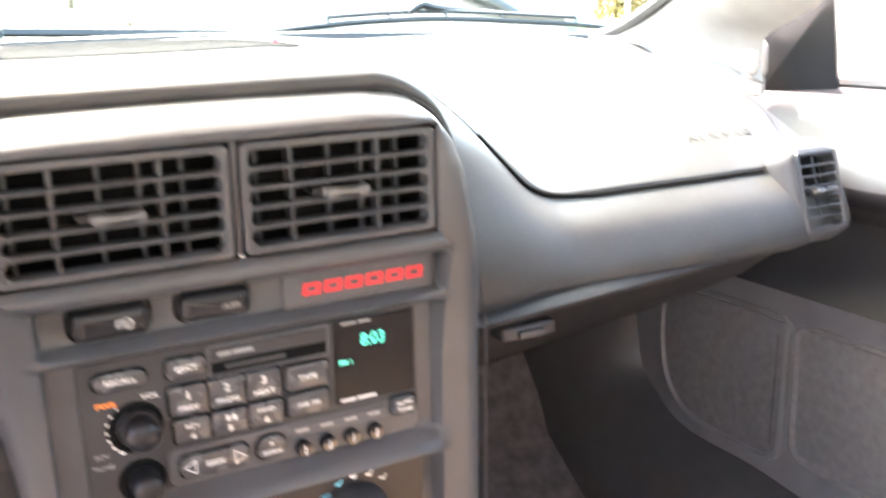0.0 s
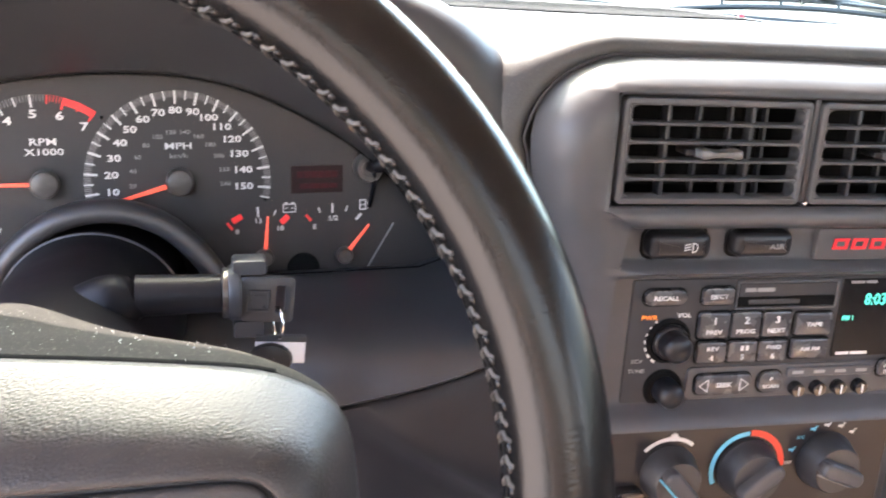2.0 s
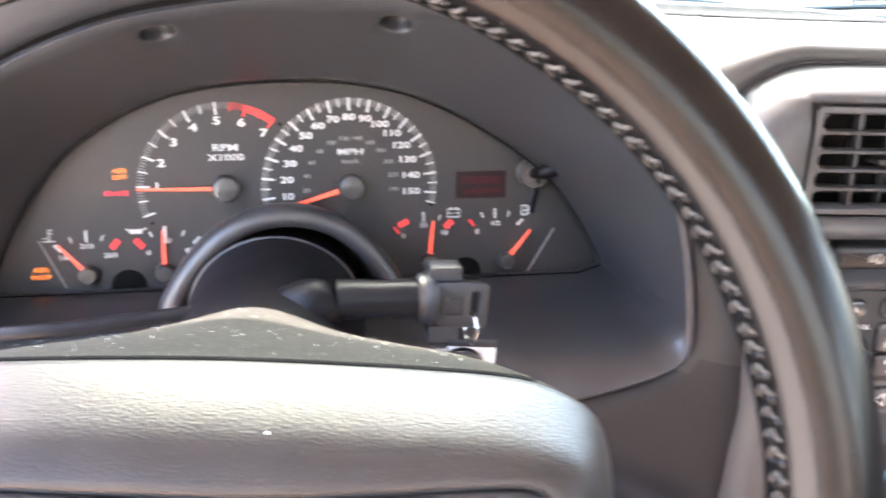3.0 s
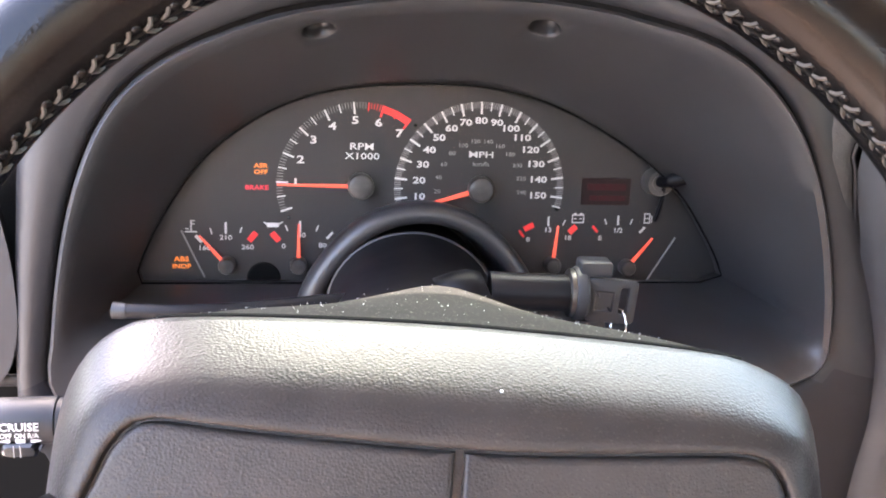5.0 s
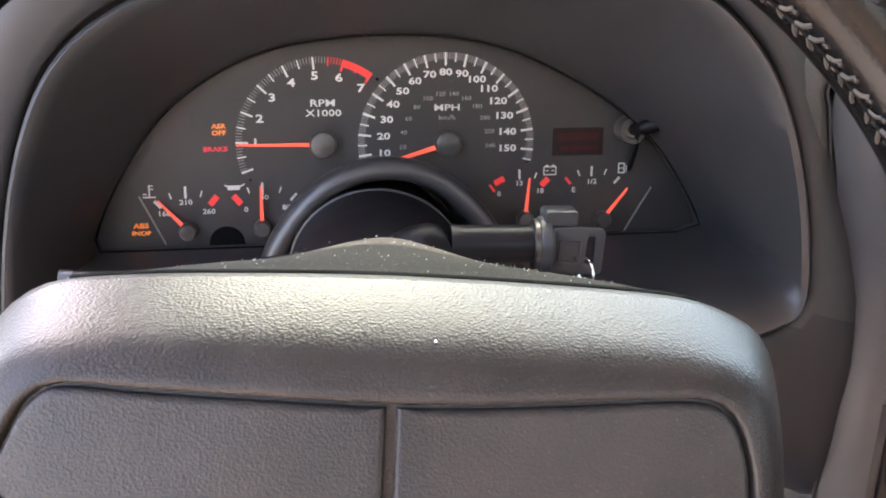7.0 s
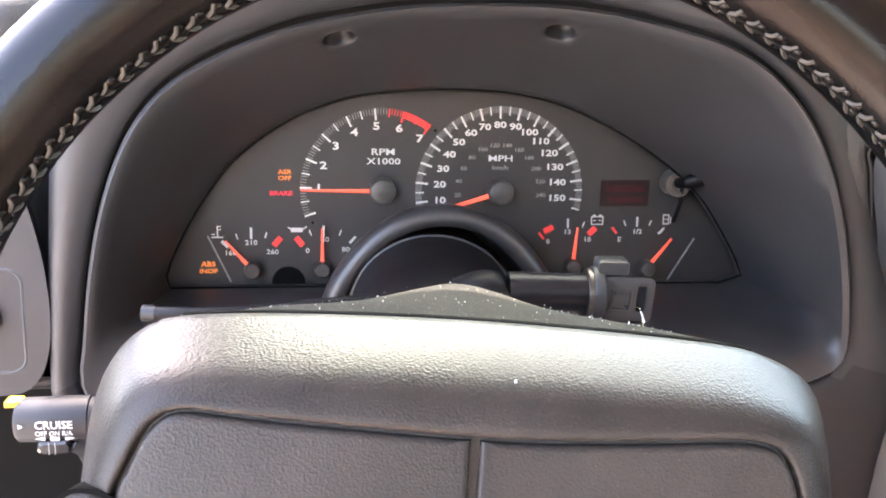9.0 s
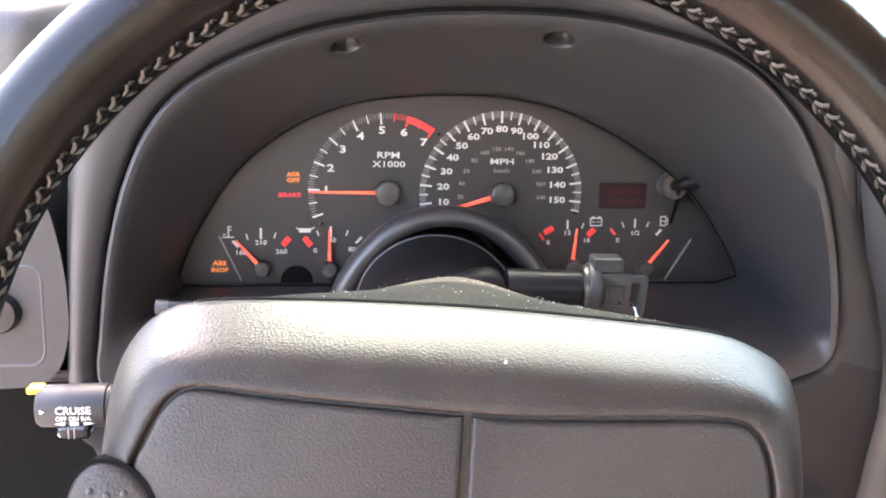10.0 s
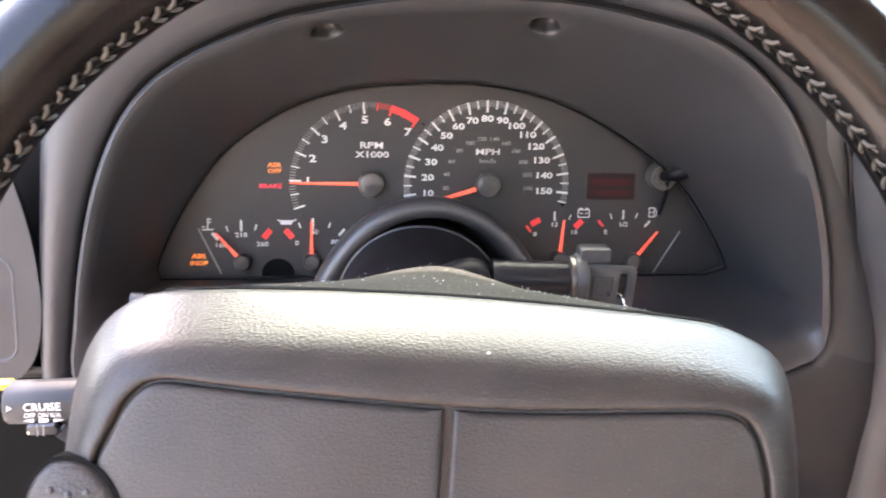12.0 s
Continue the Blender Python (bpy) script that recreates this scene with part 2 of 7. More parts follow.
def rings(bm, loops, cap_first=False, cap_last=False, closed=True):
    """Joins loops of points, all of one count, into a skin."""
    made = [[bm.verts.new(p) for p in loop] for loop in loops]
    n = len(made[0])
    for a, b in zip(made, made[1:]):
        for i in range(n if closed else n - 1):
            j = (i + 1) % n
            bm.faces.new((a[i], a[j], b[j], b[i]))
    if cap_first:
        bm.faces.new(made[0])
    if cap_last:
        bm.faces.new(made[-1])
    return bm


def slab(outline, steps, back=None):
    """A body from an outline: steps are (inset, height) from the bottom up, closed on top, and below if back is given."""
    bm = bmesh.new()
    return rings(bm, [[(x, y, h) for x, y in inset(outline, d)] for d, h in steps], cap_first=back is not None, cap_last=True)


def button(x0, y0, x1, y1, r, low, high, round_by=0.0012):
    o = rrect(x0, y0, x1, y1, r)
    return slab(o, [(0, low), (0, high - round_by), (round_by * 0.3, high - round_by * 0.3), (round_by, high)])


def lathe(profile, n=40, squash=1.0):
    """A turned body round z: profile of (radius, height)."""
    bm = bmesh.new()
    return rings(bm, [[(max(r, 1e-5) * math.cos(2 * math.pi * k / n), squash * max(r, 1e-5) * math.sin(2 * math.pi * k / n), h) for k in range(n)] for r, h in profile],
                 cap_first=True, cap_last=True)


def tube(points, radius, n=10, closed=False, taper=None):
    """A round bar along points."""
    pts = [Vector(p) for p in points]
    loops = []
    c = len(pts)
    up = Vector((0, 0, 1))
    for i, p in enumerate(pts):
        a = pts[i - 1] if (i or closed) else p
        b = pts[(i + 1) % c] if (i < c - 1 or closed) else p
        t = (b - a).normalized()
        side = t.cross(up)
        if side.length < 0.05:
            side = t.cross(Vector((1, 0, 0)))
        side.normalize()
        other = t.cross(side)
        r = radius * (taper(i / (c - 1)) if taper else 1.0)
        loops.append([p + r * (math.cos(2 * math.pi * k / n) * side + math.sin(2 * math.pi * k / n) * other) for k in range(n)])
    bm = bmesh.new()
    if closed:
        loops.append(loops[0])
        made = [[bm.verts.new(q) for q in loop] for loop in loops[:-1]]
        for i in range(c):
            a, b = made[i], made[(i + 1) % c]
            for k in range(n):
                bm.faces.new((a[k], a[(k + 1) % n], b[(k + 1) % n], b[k]))
        return bm
    return rings(bm, loops, True, True)


def box(x0, y0, z0, x1, y1, z1, bevel=0.0):
    bm = bmesh.new()
    bmesh.ops.create_cube(bm, size=1.0)
    for v in bm.verts:
        v.co = Vector(((x0 + x1) / 2 + v.co.x * (x1 - x0), (y0 + y1) / 2 + v.co.y * (y1 - y0), (z0 + z1) / 2 + v.co.z * (z1 - z0)))
    if bevel:
        bmesh.ops.bevel(bm, geom=bm.edges[:], offset=bevel, segments=3, affect="EDGES", profile=0.5)
    return bm


def sheet(grid):
    """A skin over a grid of points."""
    bm = bmesh.new()
    return rings(bm, grid, closed=False)


def thick(bm, d):
    """Gives a skin its thickness, against its normals."""
    bmesh.ops.recalc_face_normals(bm, faces=bm.faces)
    bmesh.ops.solidify(bm, geom=bm.faces[:], thickness=d)
    return bm


def bar(bm, x0, y0, x1, y1, w, z, h=0.0002):
    """A flat printed stroke between two points."""
    d = Vector((x1 - x0, y1 - y0))
    s = Vector((-d.y, d.x)).normalized() * w / 2
    q = [(x0 + s.x, y0 + s.y), (x0 - s.x, y0 - s.y), (x1 - s.x, y1 - s.y), (x1 + s.x, y1 + s.y)]
    lo = [bm.verts.new((*p, z)) for p in q]
    hi = [bm.verts.new((*p, z + h)) for p in q]
    bm.faces.new(hi)
    for i in range(4):
        bm.faces.new((lo[i], lo[(i + 1) % 4], hi[(i + 1) % 4], hi[i]))


def arc(bm, cx, cy, r0, r1, a0, a1, z, n=24, h=0.0002):
    """A flat printed band round a centre, from angle a0 to a1 in degrees."""
    for k in range(n):
        t0, t1 = radians(a0 + (a1 - a0) * k / n), radians(a0 + (a1 - a0) * (k + 1) / n)
        bm.faces.new([bm.verts.new((cx + r * math.cos(t), cy + r * math.sin(t), z + h)) for r, t in ((r0, t0), (r1, t0), (r1, t1), (r0, t1))])


def text(name, body, size, x, y, z, mat, parent, wide=1.2, weight=0.0, align="CENTER", lean=0.0):
    """Writing in the built-in font as a flat mesh."""
    c = bpy.data.curves.new("writing", "FONT")
    c.body, c.size, c.align_x, c.align_y, c.offset, c.shear = body, size, align, "CENTER", weight * size, lean
    c.extrude, c.resolution_u = 0.00015, 2
    ob = new("writing", c)
    me = bpy.data.meshes.new_from_object(ob)
    bpy.data.objects.remove(ob)
    bpy.data.curves.remove(c)
    me.materials.clear()
    me.materials.append(mat)
    w = new(name, me)
    w.parent = parent
    w.matrix_basis = Matrix.LocRotScale((x, y, z), None, (wide, 1, 1))
    return w


def bars(name, x0, x1, y, h, z, mat, parent, words=(0.5, 0.5)):
    """Writing too small to read, as plain bars."""
    bm = bmesh.new()
    total = sum(words) + 0.12 * (len(words) - 1)
    x = x0
    for k in words:
        w = (x1 - x0) * k / total
        bar(bm, x, y, x + w, y, h, z)
        x += w + (x1 - x0) * 0.12 / total
    return part(name, bm, mat, parent)


def frame_of(origin, right, up):
    right, up = Vector(right).normalized(), Vector(up).normalized()
    out = right.cross(up)
    m = Matrix((right, up, out)).transposed().to_4x4()
    m.translation = origin
    return m


def mixed(a, b, t):
    return a + (b - a) * t


def ease(t):
    t = min(1.0, max(0.0, t))
    return t * t * (3 - 2 * t)

# ---- frames of the parts of the cockpit: x right, y up, z towards the driver ----
C_TURN = math.atan2(0.030, 0.285)
CLUSTER = frame_of((-0.3880, 0.1580, 0.7407), (math.cos(C_TURN), math.sin(C_TURN), 0.016), (-0.019, 0.030, 1))
STACK = frame_of((-0.0012, 0.0472, 0.6988), (1, 0.026, -0.004), (0.005, -0.037, 1))
WHEEL_TILT, WHEEL_ROLL = radians(16), radians(2)
w_up = Vector((0, math.sin(WHEEL_TILT), math.cos(WHEEL_TILT)))
w_right = Vector((1, 0, 0))
WHEEL = frame_of((-0.3954, -0.2364, 0.7518), w_right * math.cos(WHEEL_ROLL) - w_up * math.sin(WHEEL_ROLL),
                 w_up * math.cos(WHEEL_ROLL) + w_right * math.sin(WHEEL_ROLL))

# ---- dashboard: one body lofted across the car ----
# each station: x, then the profile (y, z) from the windscreen to the front edge
TOP_LEFT = [(0.72, 0.865), (0.50, 0.892), (0.40, 0.898), (0.30, 0.902), (0.20, 0.904), (0.13, 0.903), (0.09, 0.900), (0.066, 0.893), (0.052, 0.880), (0.048, 0.86), (0.05, 0.80), (0.06, 0.70)]
TOP_BROW = [(0.78, 0.890), (0.58, 0.908), (0.45, 0.913), (0.33, 0.917), (0.24, 0.9195), (0.18, 0.9205), (0.145, 0.9185), (0.125, 0.914), (0.115, 0.907), (0.112, 0.900), (0.114, 0.894), (0.122, 0.888)]
TOP_CENTRE = [(0.74, 0.901), (0.62, 0.905), (0.50, 0.906), (0.38, 0.902), (0.25, 0.893), (0.14, 0.8865), (0.095, 0.8840), (0.075, 0.8825), (0.062, 0.8800), (0.056, 0.8740), (0.060, 0.862), (0.105, 0.80)]
TOP_PASS = [(0.78, 0.880), (0.57, 0.897), (0.47, 0.891), (0.37, 0.869), (0.28, 0.835), (0.215, 0.808), (0.165, 0.783), (0.137, 0.766), (0.112, 0.748), (0.100, 0.728), (0.097, 0.708), (0.112, 0.698)]
TOP_END = [(0.70, 0.855), (0.54, 0.884), (0.42, 0.874), (0.35, 0.855), (0.28, 0.832), (0.225, 0.812), (0.185, 0.790), (0.150, 0.770), (0.129, 0.750), (0.118, 0.730), (0.114, 0.712), (0.124, 0.702)]
TOP_DROP = [(0.70, 0.855), (0.54, 0.884), (0.44, 0.868), (0.395, 0.840), (0.36, 0.812), (0.33, 0.785), (0.31, 0.765), (0.30, 0.750), (0.29, 0.735), (0.285, 0.72), (0.283, 0.705), (0.285, 0.69)]
TOP_MID = [(0.72, 0.901), (0.61, 0.905), (0.50, 0.904), (0.38, 0.8985), (0.26, 0.886), (0.17, 0.860), (0.125, 0.840), (0.100, 0.812), (0.088, 0.784), (0.080, 0.755), (0.078, 0.722), (0.088, 0.697)]
TOP_VALLEY = [(0.73, 0.901), (0.62, 0.905), (0.50, 0.9055), (0.38, 0.9015), (0.25, 0.8930), (0.15, 0.8868), (0.10, 0.881), (0.076, 0.874), (0.063, 0.863), (0.066, 0.846), (0.088, 0.815), (0.115, 0.76)]
TOP_BROW_END = [(0.73, 0.901), (0.62, 0.905), (0.50, 0.9055), (0.38, 0.9015), (0.25, 0.8935), (0.16, 0.8892), (0.125, 0.887), (0.105, 0.884), (0.094, 0.881), (0.088, 0.878), (0.087, 0.875), (0.095, 0.873)]
TOP_SHOULDER = [(0.74, 0.868), (0.51, 0.895), (0.41, 0.901), (0.305, 0.905), (0.22, 0.907), (0.17, 0.906), (0.142, 0.903), (0.125, 0.898), (0.117, 0.892), (0.114, 0.885), (0.116, 0.878), (0.126, 0.868)]
def lowered(profile):
    """The profile with its rear sunk towards the windscreen."""
    return [(y, z - 0.013 * ease((y - 0.12) / 0.26)) for y, z in profile]


STATIONS = [(-0.74, TOP_LEFT), (-0.655, TOP_LEFT), (-0.595, TOP_SHOULDER), (-0.50, TOP_BROW), (-0.32, TOP_BROW), (-0.205, TOP_BROW_END), (-0.155, TOP_VALLEY), (-0.12, TOP_CENTRE), (0.100, TOP_CENTRE), (0.168, TOP_MID), (0.29, TOP_PASS), (0.50, TOP_PASS), (0.585, TOP_END), (0.612, TOP_DROP), (0.722, TOP_DROP)]
STATIONS = [(x, lowered(p)) for x, p in STATIONS]


def dash_at(x, s):
    """A point of the dashboard's skin: x across the car, s from 0 at the windscreen to 1 at the front edge."""
    for (xa, pa), (xb, pb) in zip(STATIONS, STATIONS[1:]):
        if x <= xb:
            break
    t = ease((x - xa) / (xb - xa))
    k = min(s, 0.99999) * (len(pa) - 1)
    i = int(k)
    f = k - i

    def on(p):
        q = [Vector(p[max(0, min(len(p) - 1, i + d))]) for d in (-1, 0, 1, 2)]
        return 0.5 * ((2 * q[1]) + (q[2] - q[0]) * f + (2 * q[0] - 5 * q[1] + 4 * q[2] - q[3]) * f * f + (3 * q[1] - q[0] - 3 * q[2] + q[3]) * f ** 3)
    y, z = on(pa).lerp(on(pb), t)
    return Vector((x, y, z))


def dash_normal(x, s):
    e = 0.004
    dx = dash_at(min(x + e, 0.7219), s) - dash_at(max(x - e, -0.7399), s)
    ds = dash_at(x, min(s + 0.01, 1)) - dash_at(x, max(s - 0.01, 0))
    n = dx.cross(ds).normalized()
    return n if n.z > 0 or n.y < 0 else -n


dashboard = thing("dashboard", Matrix(), "dark charcoal vinyl car dashboard under the windscreen, dusty in the sun", "dashboard", kind="structure")
grid = [[dash_at(-0.739 + 1.460 * i / 150, j / 56) for i in range(151)] for j in range(57)]
part("dash_top", thick(sheet(grid), 0.003), DASH, dashboard, "grained charcoal vinyl dash top", sharp=60)
# plate added to keep sun from leaking into the footwell
part("underside", box(-0.72, 0.27, 0.690, 0.60, 0.76, 0.696), TRIM_DARK, dashboard)

# instrument hood: opening, tunnel and lower shelf, in the frame of the cluster
HOOD_RIM = [(-0.2350, -0.072), (-0.2330, -0.044), (-0.2290, -0.010), (-0.2225, 0.024), (-0.2135, 0.054), (-0.2030, 0.0775), (-0.1900, 0.0955), (-0.1740, 0.1095), (-0.1500, 0.1235), (-0.1130, 0.1385), (-0.0770, 0.1470), (-0.0300, 0.1535),
            (0.0350, 0.1550), (0.0750, 0.1512), (0.1039, 0.1445), (0.1300, 0.1368), (0.1460, 0.1292), (0.1640, 0.1158), (0.1825, 0.0940), (0.1970, 0.0655), (0.2080, 0.0324), (0.2152, -0.0010), (0.2186, -0.0319), (0.2182, -0.0458), (0.2137, -0.0578),
            (0.2018, -0.0645), (0.1732, -0.0736), (0.1200, -0.0890), (0.0600, -0.1050), (-0.0600, -0.1140), (-0.1600, -0.1060), (-0.2180, -0.0920)]
LENS_RIM = [(-0.1985, -0.0340), (-0.1955, -0.0220), (-0.1850, 0.0010), (-0.1700, 0.0260), (-0.1515, 0.0500), (-0.1280, 0.0690), (-0.1030, 0.0830), (-0.0735, 0.0928), (-0.0370, 0.0980), (0.0, 0.0995), (0.0370, 0.0975), (0.0745, 0.0890),
            (0.1155, 0.0705), (0.1490, 0.0495), (0.1755, 0.0265), (0.1950, -0.0005), (0.2065, -0.0195), (0.2125, -0.0345)]
rim = [tuple(p) for p in spline(HOOD_RIM, 6, True)]
N_HOOD = 144
rim_p = polar(rim[::-1], 0.0, 0.015, N_HOOD)
lens_line = [tuple(p) for p in spline(LENS_RIM, 6)] + [(0.2095, -0.0372), (-0.1955, -0.0372)]
lens_p = polar(lens_line[::-1], 0.0, 0.015, N_HOOD)


def flare(x):
    """How far the hood and its fascia come forward beside the centre stack."""
    return 0.042 * ease((x - 0.03) / 0.16)


hood = thing("instrument_hood", CLUSTER, "dark satin plastic hood round the gauges, two screw holes", "instrument hood")
bm = bmesh.new()
loops = []
for d, w in ((0.0022, 0.090), (0.0022, 0.106), (0.0032, 0.1110), (0.0052, 0.1130), (0.0085, 0.1115)):
    # the upper lip stands back under the brow
    loops.append([(x, y, w + flare(x) - 0.0105 * ease((y - 0.04) / 0.11)) for x, y in inset(rim_p, d)])
base = inset(rim_p, 0.0085)
for s, w in ((0.10, 0.106), (0.22, 0.0975), (0.36, 0.085), (0.52, 0.068), (0.68, 0.050), (0.82, 0.034), (0.93, 0.022), (1.0, 0.014), (1.0, 0.004)):
    ring = []
    for a, b in zip(base, lens_p):
        low = ease((0.0 - a[1]) / 0.05)
        ring.append((mixed(a[0], b[0], s), mixed(a[1], b[1], s ** (1.0 - 0.45 * low)) , mixed(0.1115 - 0.0105 * ease((a[1] - 0.04) / 0.11), 0.014, s) if w > 0.01 else w))
    loops.append([(p[0], p[1], p[2] + flare(q[0]) * (1 - s) + 0.018 * math.sin(math.pi * s) * ease((0.0 - q[1]) / 0.05)) for p, q in zip(ring, base)])
rings(bm, loops)
bm.faces.ensure_lookup_table()
# lower shelf faces go darker, shade put into the colour
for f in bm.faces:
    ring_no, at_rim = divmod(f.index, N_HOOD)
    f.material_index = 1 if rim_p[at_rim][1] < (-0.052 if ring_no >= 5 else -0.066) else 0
# two deep screw holes let into the upper wall
bm.normal_update()
skin_tree = BVHTree.FromBMesh(bm)
for u, v, w in ((-0.0830, 0.1306, 0.0862), (0.0495, 0.1375, 0.0853)):
    spot, out, nr, far = skin_tree.find_nearest(Vector((u, v, w)))
    out = out if out.z > 0 else -out
    across = (Vector((1, 0, 0)) - out * out.x).normalized()
    turned = out.cross(across)
    before = set(e for e in bm.edges if e.is_boundary)
    near = [f for f in bm.faces if min((q.co - spot).length for q in f.verts) < 0.0125 or (f.calc_center_median() - spot).length < 0.0125]
    bmesh.ops.delete(bm, geom=near, context="FACES")
    edge = [e for e in bm.edges if e.is_boundary and e not in before]
    loops = []
    for r, deep in ((0.0108, 0.0), (0.0100, 0.0005), (0.0094, 0.0016), (0.0086, 0.0050), (0.0066, 0.0085), (0.0058, 0.0090)):
        ring = []
        for k in range(32):
            a = 2 * math.pi * k / 32
            p = spot + across * r * math.cos(a) + turned * r * 0.86 * math.sin(a)
            if deep < 0.001:
                p = skin_tree.find_nearest(p)[0]
            ring.append(bm.verts.new(p - out * deep))
        loops.append(ring)
    first = [bm.edges.new((loops[0][k], loops[0][(k + 1) % 32])) for k in range(32)]
    bmesh.ops.bridge_loops(bm, edges=edge + first)
    # cup walls darker than the hood, the hole's shade put into colour
    for a, b in zip(loops, loops[1:]):
        for k in range(32):
            bm.faces.new((a[k], a[(k + 1) % 32], b[(k + 1) % 32], b[k])).material_index = 2 if a is not loops[0] else 0
    bm.faces.new(loops[-1]).material_index = 2
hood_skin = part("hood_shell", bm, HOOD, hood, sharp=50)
hood_skin.data.materials.append(HOOD_SHADE)
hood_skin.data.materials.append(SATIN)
# the arched cut-out over the steering column
arch = []
for k in range(41):
    a = radians(205 - 230 * k / 40)
    arch.append(a)
bm = bmesh.new()
loops = []
for r, w in ((0.049, -0.002), (0.0515, 0.040), (0.0535, 0.0600), (0.0560, 0.0650), (0.0605, 0.0665), (0.0650, 0.0640), (0.0668, 0.0580), (0.0660, 0.045), (0.0610, 0.020), (0.0560, -0.002)):
    loops.append([(-0.0150 + r * math.cos(a) * (1.06 + 0.16 * ease(0.75 - math.sin(a))), -0.0400 + r * math.sin(a), w) for a in arch])
rings(bm, loops, closed=False)
part("column_arch", bm, HOOD, hood, sharp=60)

# fascia round the hood, from the seam out to the stack and the light panel
fascia = thing("driver_fascia", CLUSTER, "grained charcoal vinyl fascia panel round the instrument hood", "dashboard panel")
OUT = [(-0.2535, -0.080), (-0.2505, 0.02), (-0.243, 0.10), (-0.224, 0.148), (-0.185, 0.168), (-0.12, 0.1795), (0.0, 0.1825), (0.06, 0.1805), (0.09, 0.1765), (0.13, 0.167), (0.155, 0.158), (0.185, 0.1475), (0.215, 0.128), (0.240, 0.096),
       (0.256, 0.05), (0.271, 0.00), (0.287, -0.08), (0.295, -0.2), (0.1, -0.26), (-0.1, -0.26), (-0.25, -0.20)]
out_p = polar([tuple(p) for p in spline(OUT, 6, True)][::-1], 0.0, 0.015, N_HOOD)
bm = bmesh.new()
loops = [[(x, y, 0.085 + flare(x)) for x, y in rim_p], [(x, y, 0.1015 + flare(x)) for x, y in rim_p], [(x, y, 0.1050 + flare(x)) for x, y in inset(rim_p, -0.0020)]]
for s, w in ((0.08, 0.1062), (0.18, 0.1075), (0.3, 0.1085), (0.42, 0.109), (0.54, 0.1088), (0.66, 0.1078), (0.77, 0.105), (0.86, 0.102), (0.94, 0.095), (1.0, 0.080), (1.06, 0.045)):
    ring = []
    for a, b in zip(inset(rim_p, -0.0020), out_p):
        low = ease((-0.10 - b[1]) / 0.07) * (1.0 - 0.9 * ease((b[0] - 0.255) / 0.03))
        top = ease((a[1] - 0.085) / 0.055)
        flat = (mixed(a[0], b[0], min(s, 1.0)), mixed(a[1], b[1], min(s, 1.0)), w - 0.085 * low * s + flare(mixed(a[0], b[0], min(s, 1.0))) * (1.0 - 0.45 * ease(s)))
        t = min(1.0, s) * math.pi / 2
        rolled = (mixed(a[0], b[0], math.sin(t)), mixed(a[1], b[1], math.sin(t)), 0.1065 + flare(a[0]) * math.cos(t) + 0.006 * math.sin(math.pi * min(1.0, s)) - 0.097 * (1 - math.cos(t)) ** 2.7)
        if s > 1.0:
            rolled = (b[0], b[1] - 0.012, -0.040)
        ring.append(tuple(mixed(p, q, top) for p, q in zip(flat, rolled)))
    loops.append(ring)
rings(bm, loops)
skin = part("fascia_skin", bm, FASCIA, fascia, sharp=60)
skin.data.materials.append(SHADE_BLACK)
# faces below the hood go darker: shade put into the fascia's colour
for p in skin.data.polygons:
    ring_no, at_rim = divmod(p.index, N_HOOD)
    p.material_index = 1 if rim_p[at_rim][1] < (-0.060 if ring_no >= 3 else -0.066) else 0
bm = bmesh.new()
rings(bm, [[(x, y, 0.0990 + flare(x)) for x, y in inset(rim_p, -0.0006)], [(x, y, 0.0990 + flare(x)) for x, y in inset(rim_p, 0.0040)]])
part("hood_gap", bm, HOLE, fascia)

# ---- centre stack bezel ----
bezel = thing("centre_bezel", STACK, "dark grey plastic centre console bezel holding vents, radio and heater", "console bezel")
VENT_X0, VENT_X1, VENT_Y0, VENT_Y1 = -0.1150, 0.1235, 0.0885, 0.1525
V_TOP, R_CORNER = 0.1715, 0.058
PROFILE = [(V_TOP, 0.004), (0.1712, 0.008), (0.1704, 0.014), (0.1690, 0.020), (0.1672, 0.0250), (0.1648, 0.0295), (0.1618, 0.0330), (0.1580, 0.0355), (0.1545, 0.0365), (VENT_Y1, 0.0350), (0.1400, 0.0350), (0.1250, 0.0350), (0.1080, 0.0350), (VENT_Y0, 0.0350),
           (0.0868, 0.0380), (0.0830, 0.0395), (0.0790, 0.0375), (0.0752, 0.0300), (0.0735, 0.0170), (0.0715, 0.0125), (0.0660, 0.0110), (0.0520, 0.0110), (0.0490, 0.0125), (0.0470, 0.0185), (0.0440, 0.0205), (0.0415, 0.0180), (0.0395, 0.0080), (0.0370, 0.0035), (0.0340, 0.0030), (0.0, 0.0030),
           (-0.0440, 0.0030), (-0.0475, 0.0035), (-0.0500, 0.0060), (-0.0540, 0.0125), (-0.0590, 0.0175), (-0.0620, 0.0180), (-0.0640, 0.0140), (-0.0655, 0.0045), (-0.0680, 0.0010), (-0.10, 0.0008), (-0.15, 0.0005), (-0.19, 0.0)]


def bezel_edges(v):
    up = max(0.0, v - (V_TOP - R_CORNER)) / R_CORNER
    bend = R_CORNER * (1.0 - math.sqrt(max(0.0, 1.0 - up * up)))
    left = mixed(-0.1575, -0.1185, ease((0.150 - v) / 0.20)) + bend
    right = mixed(0.1510, 0.1720, ease((0.13 - v) / 0.12)) - bend
    return left, right


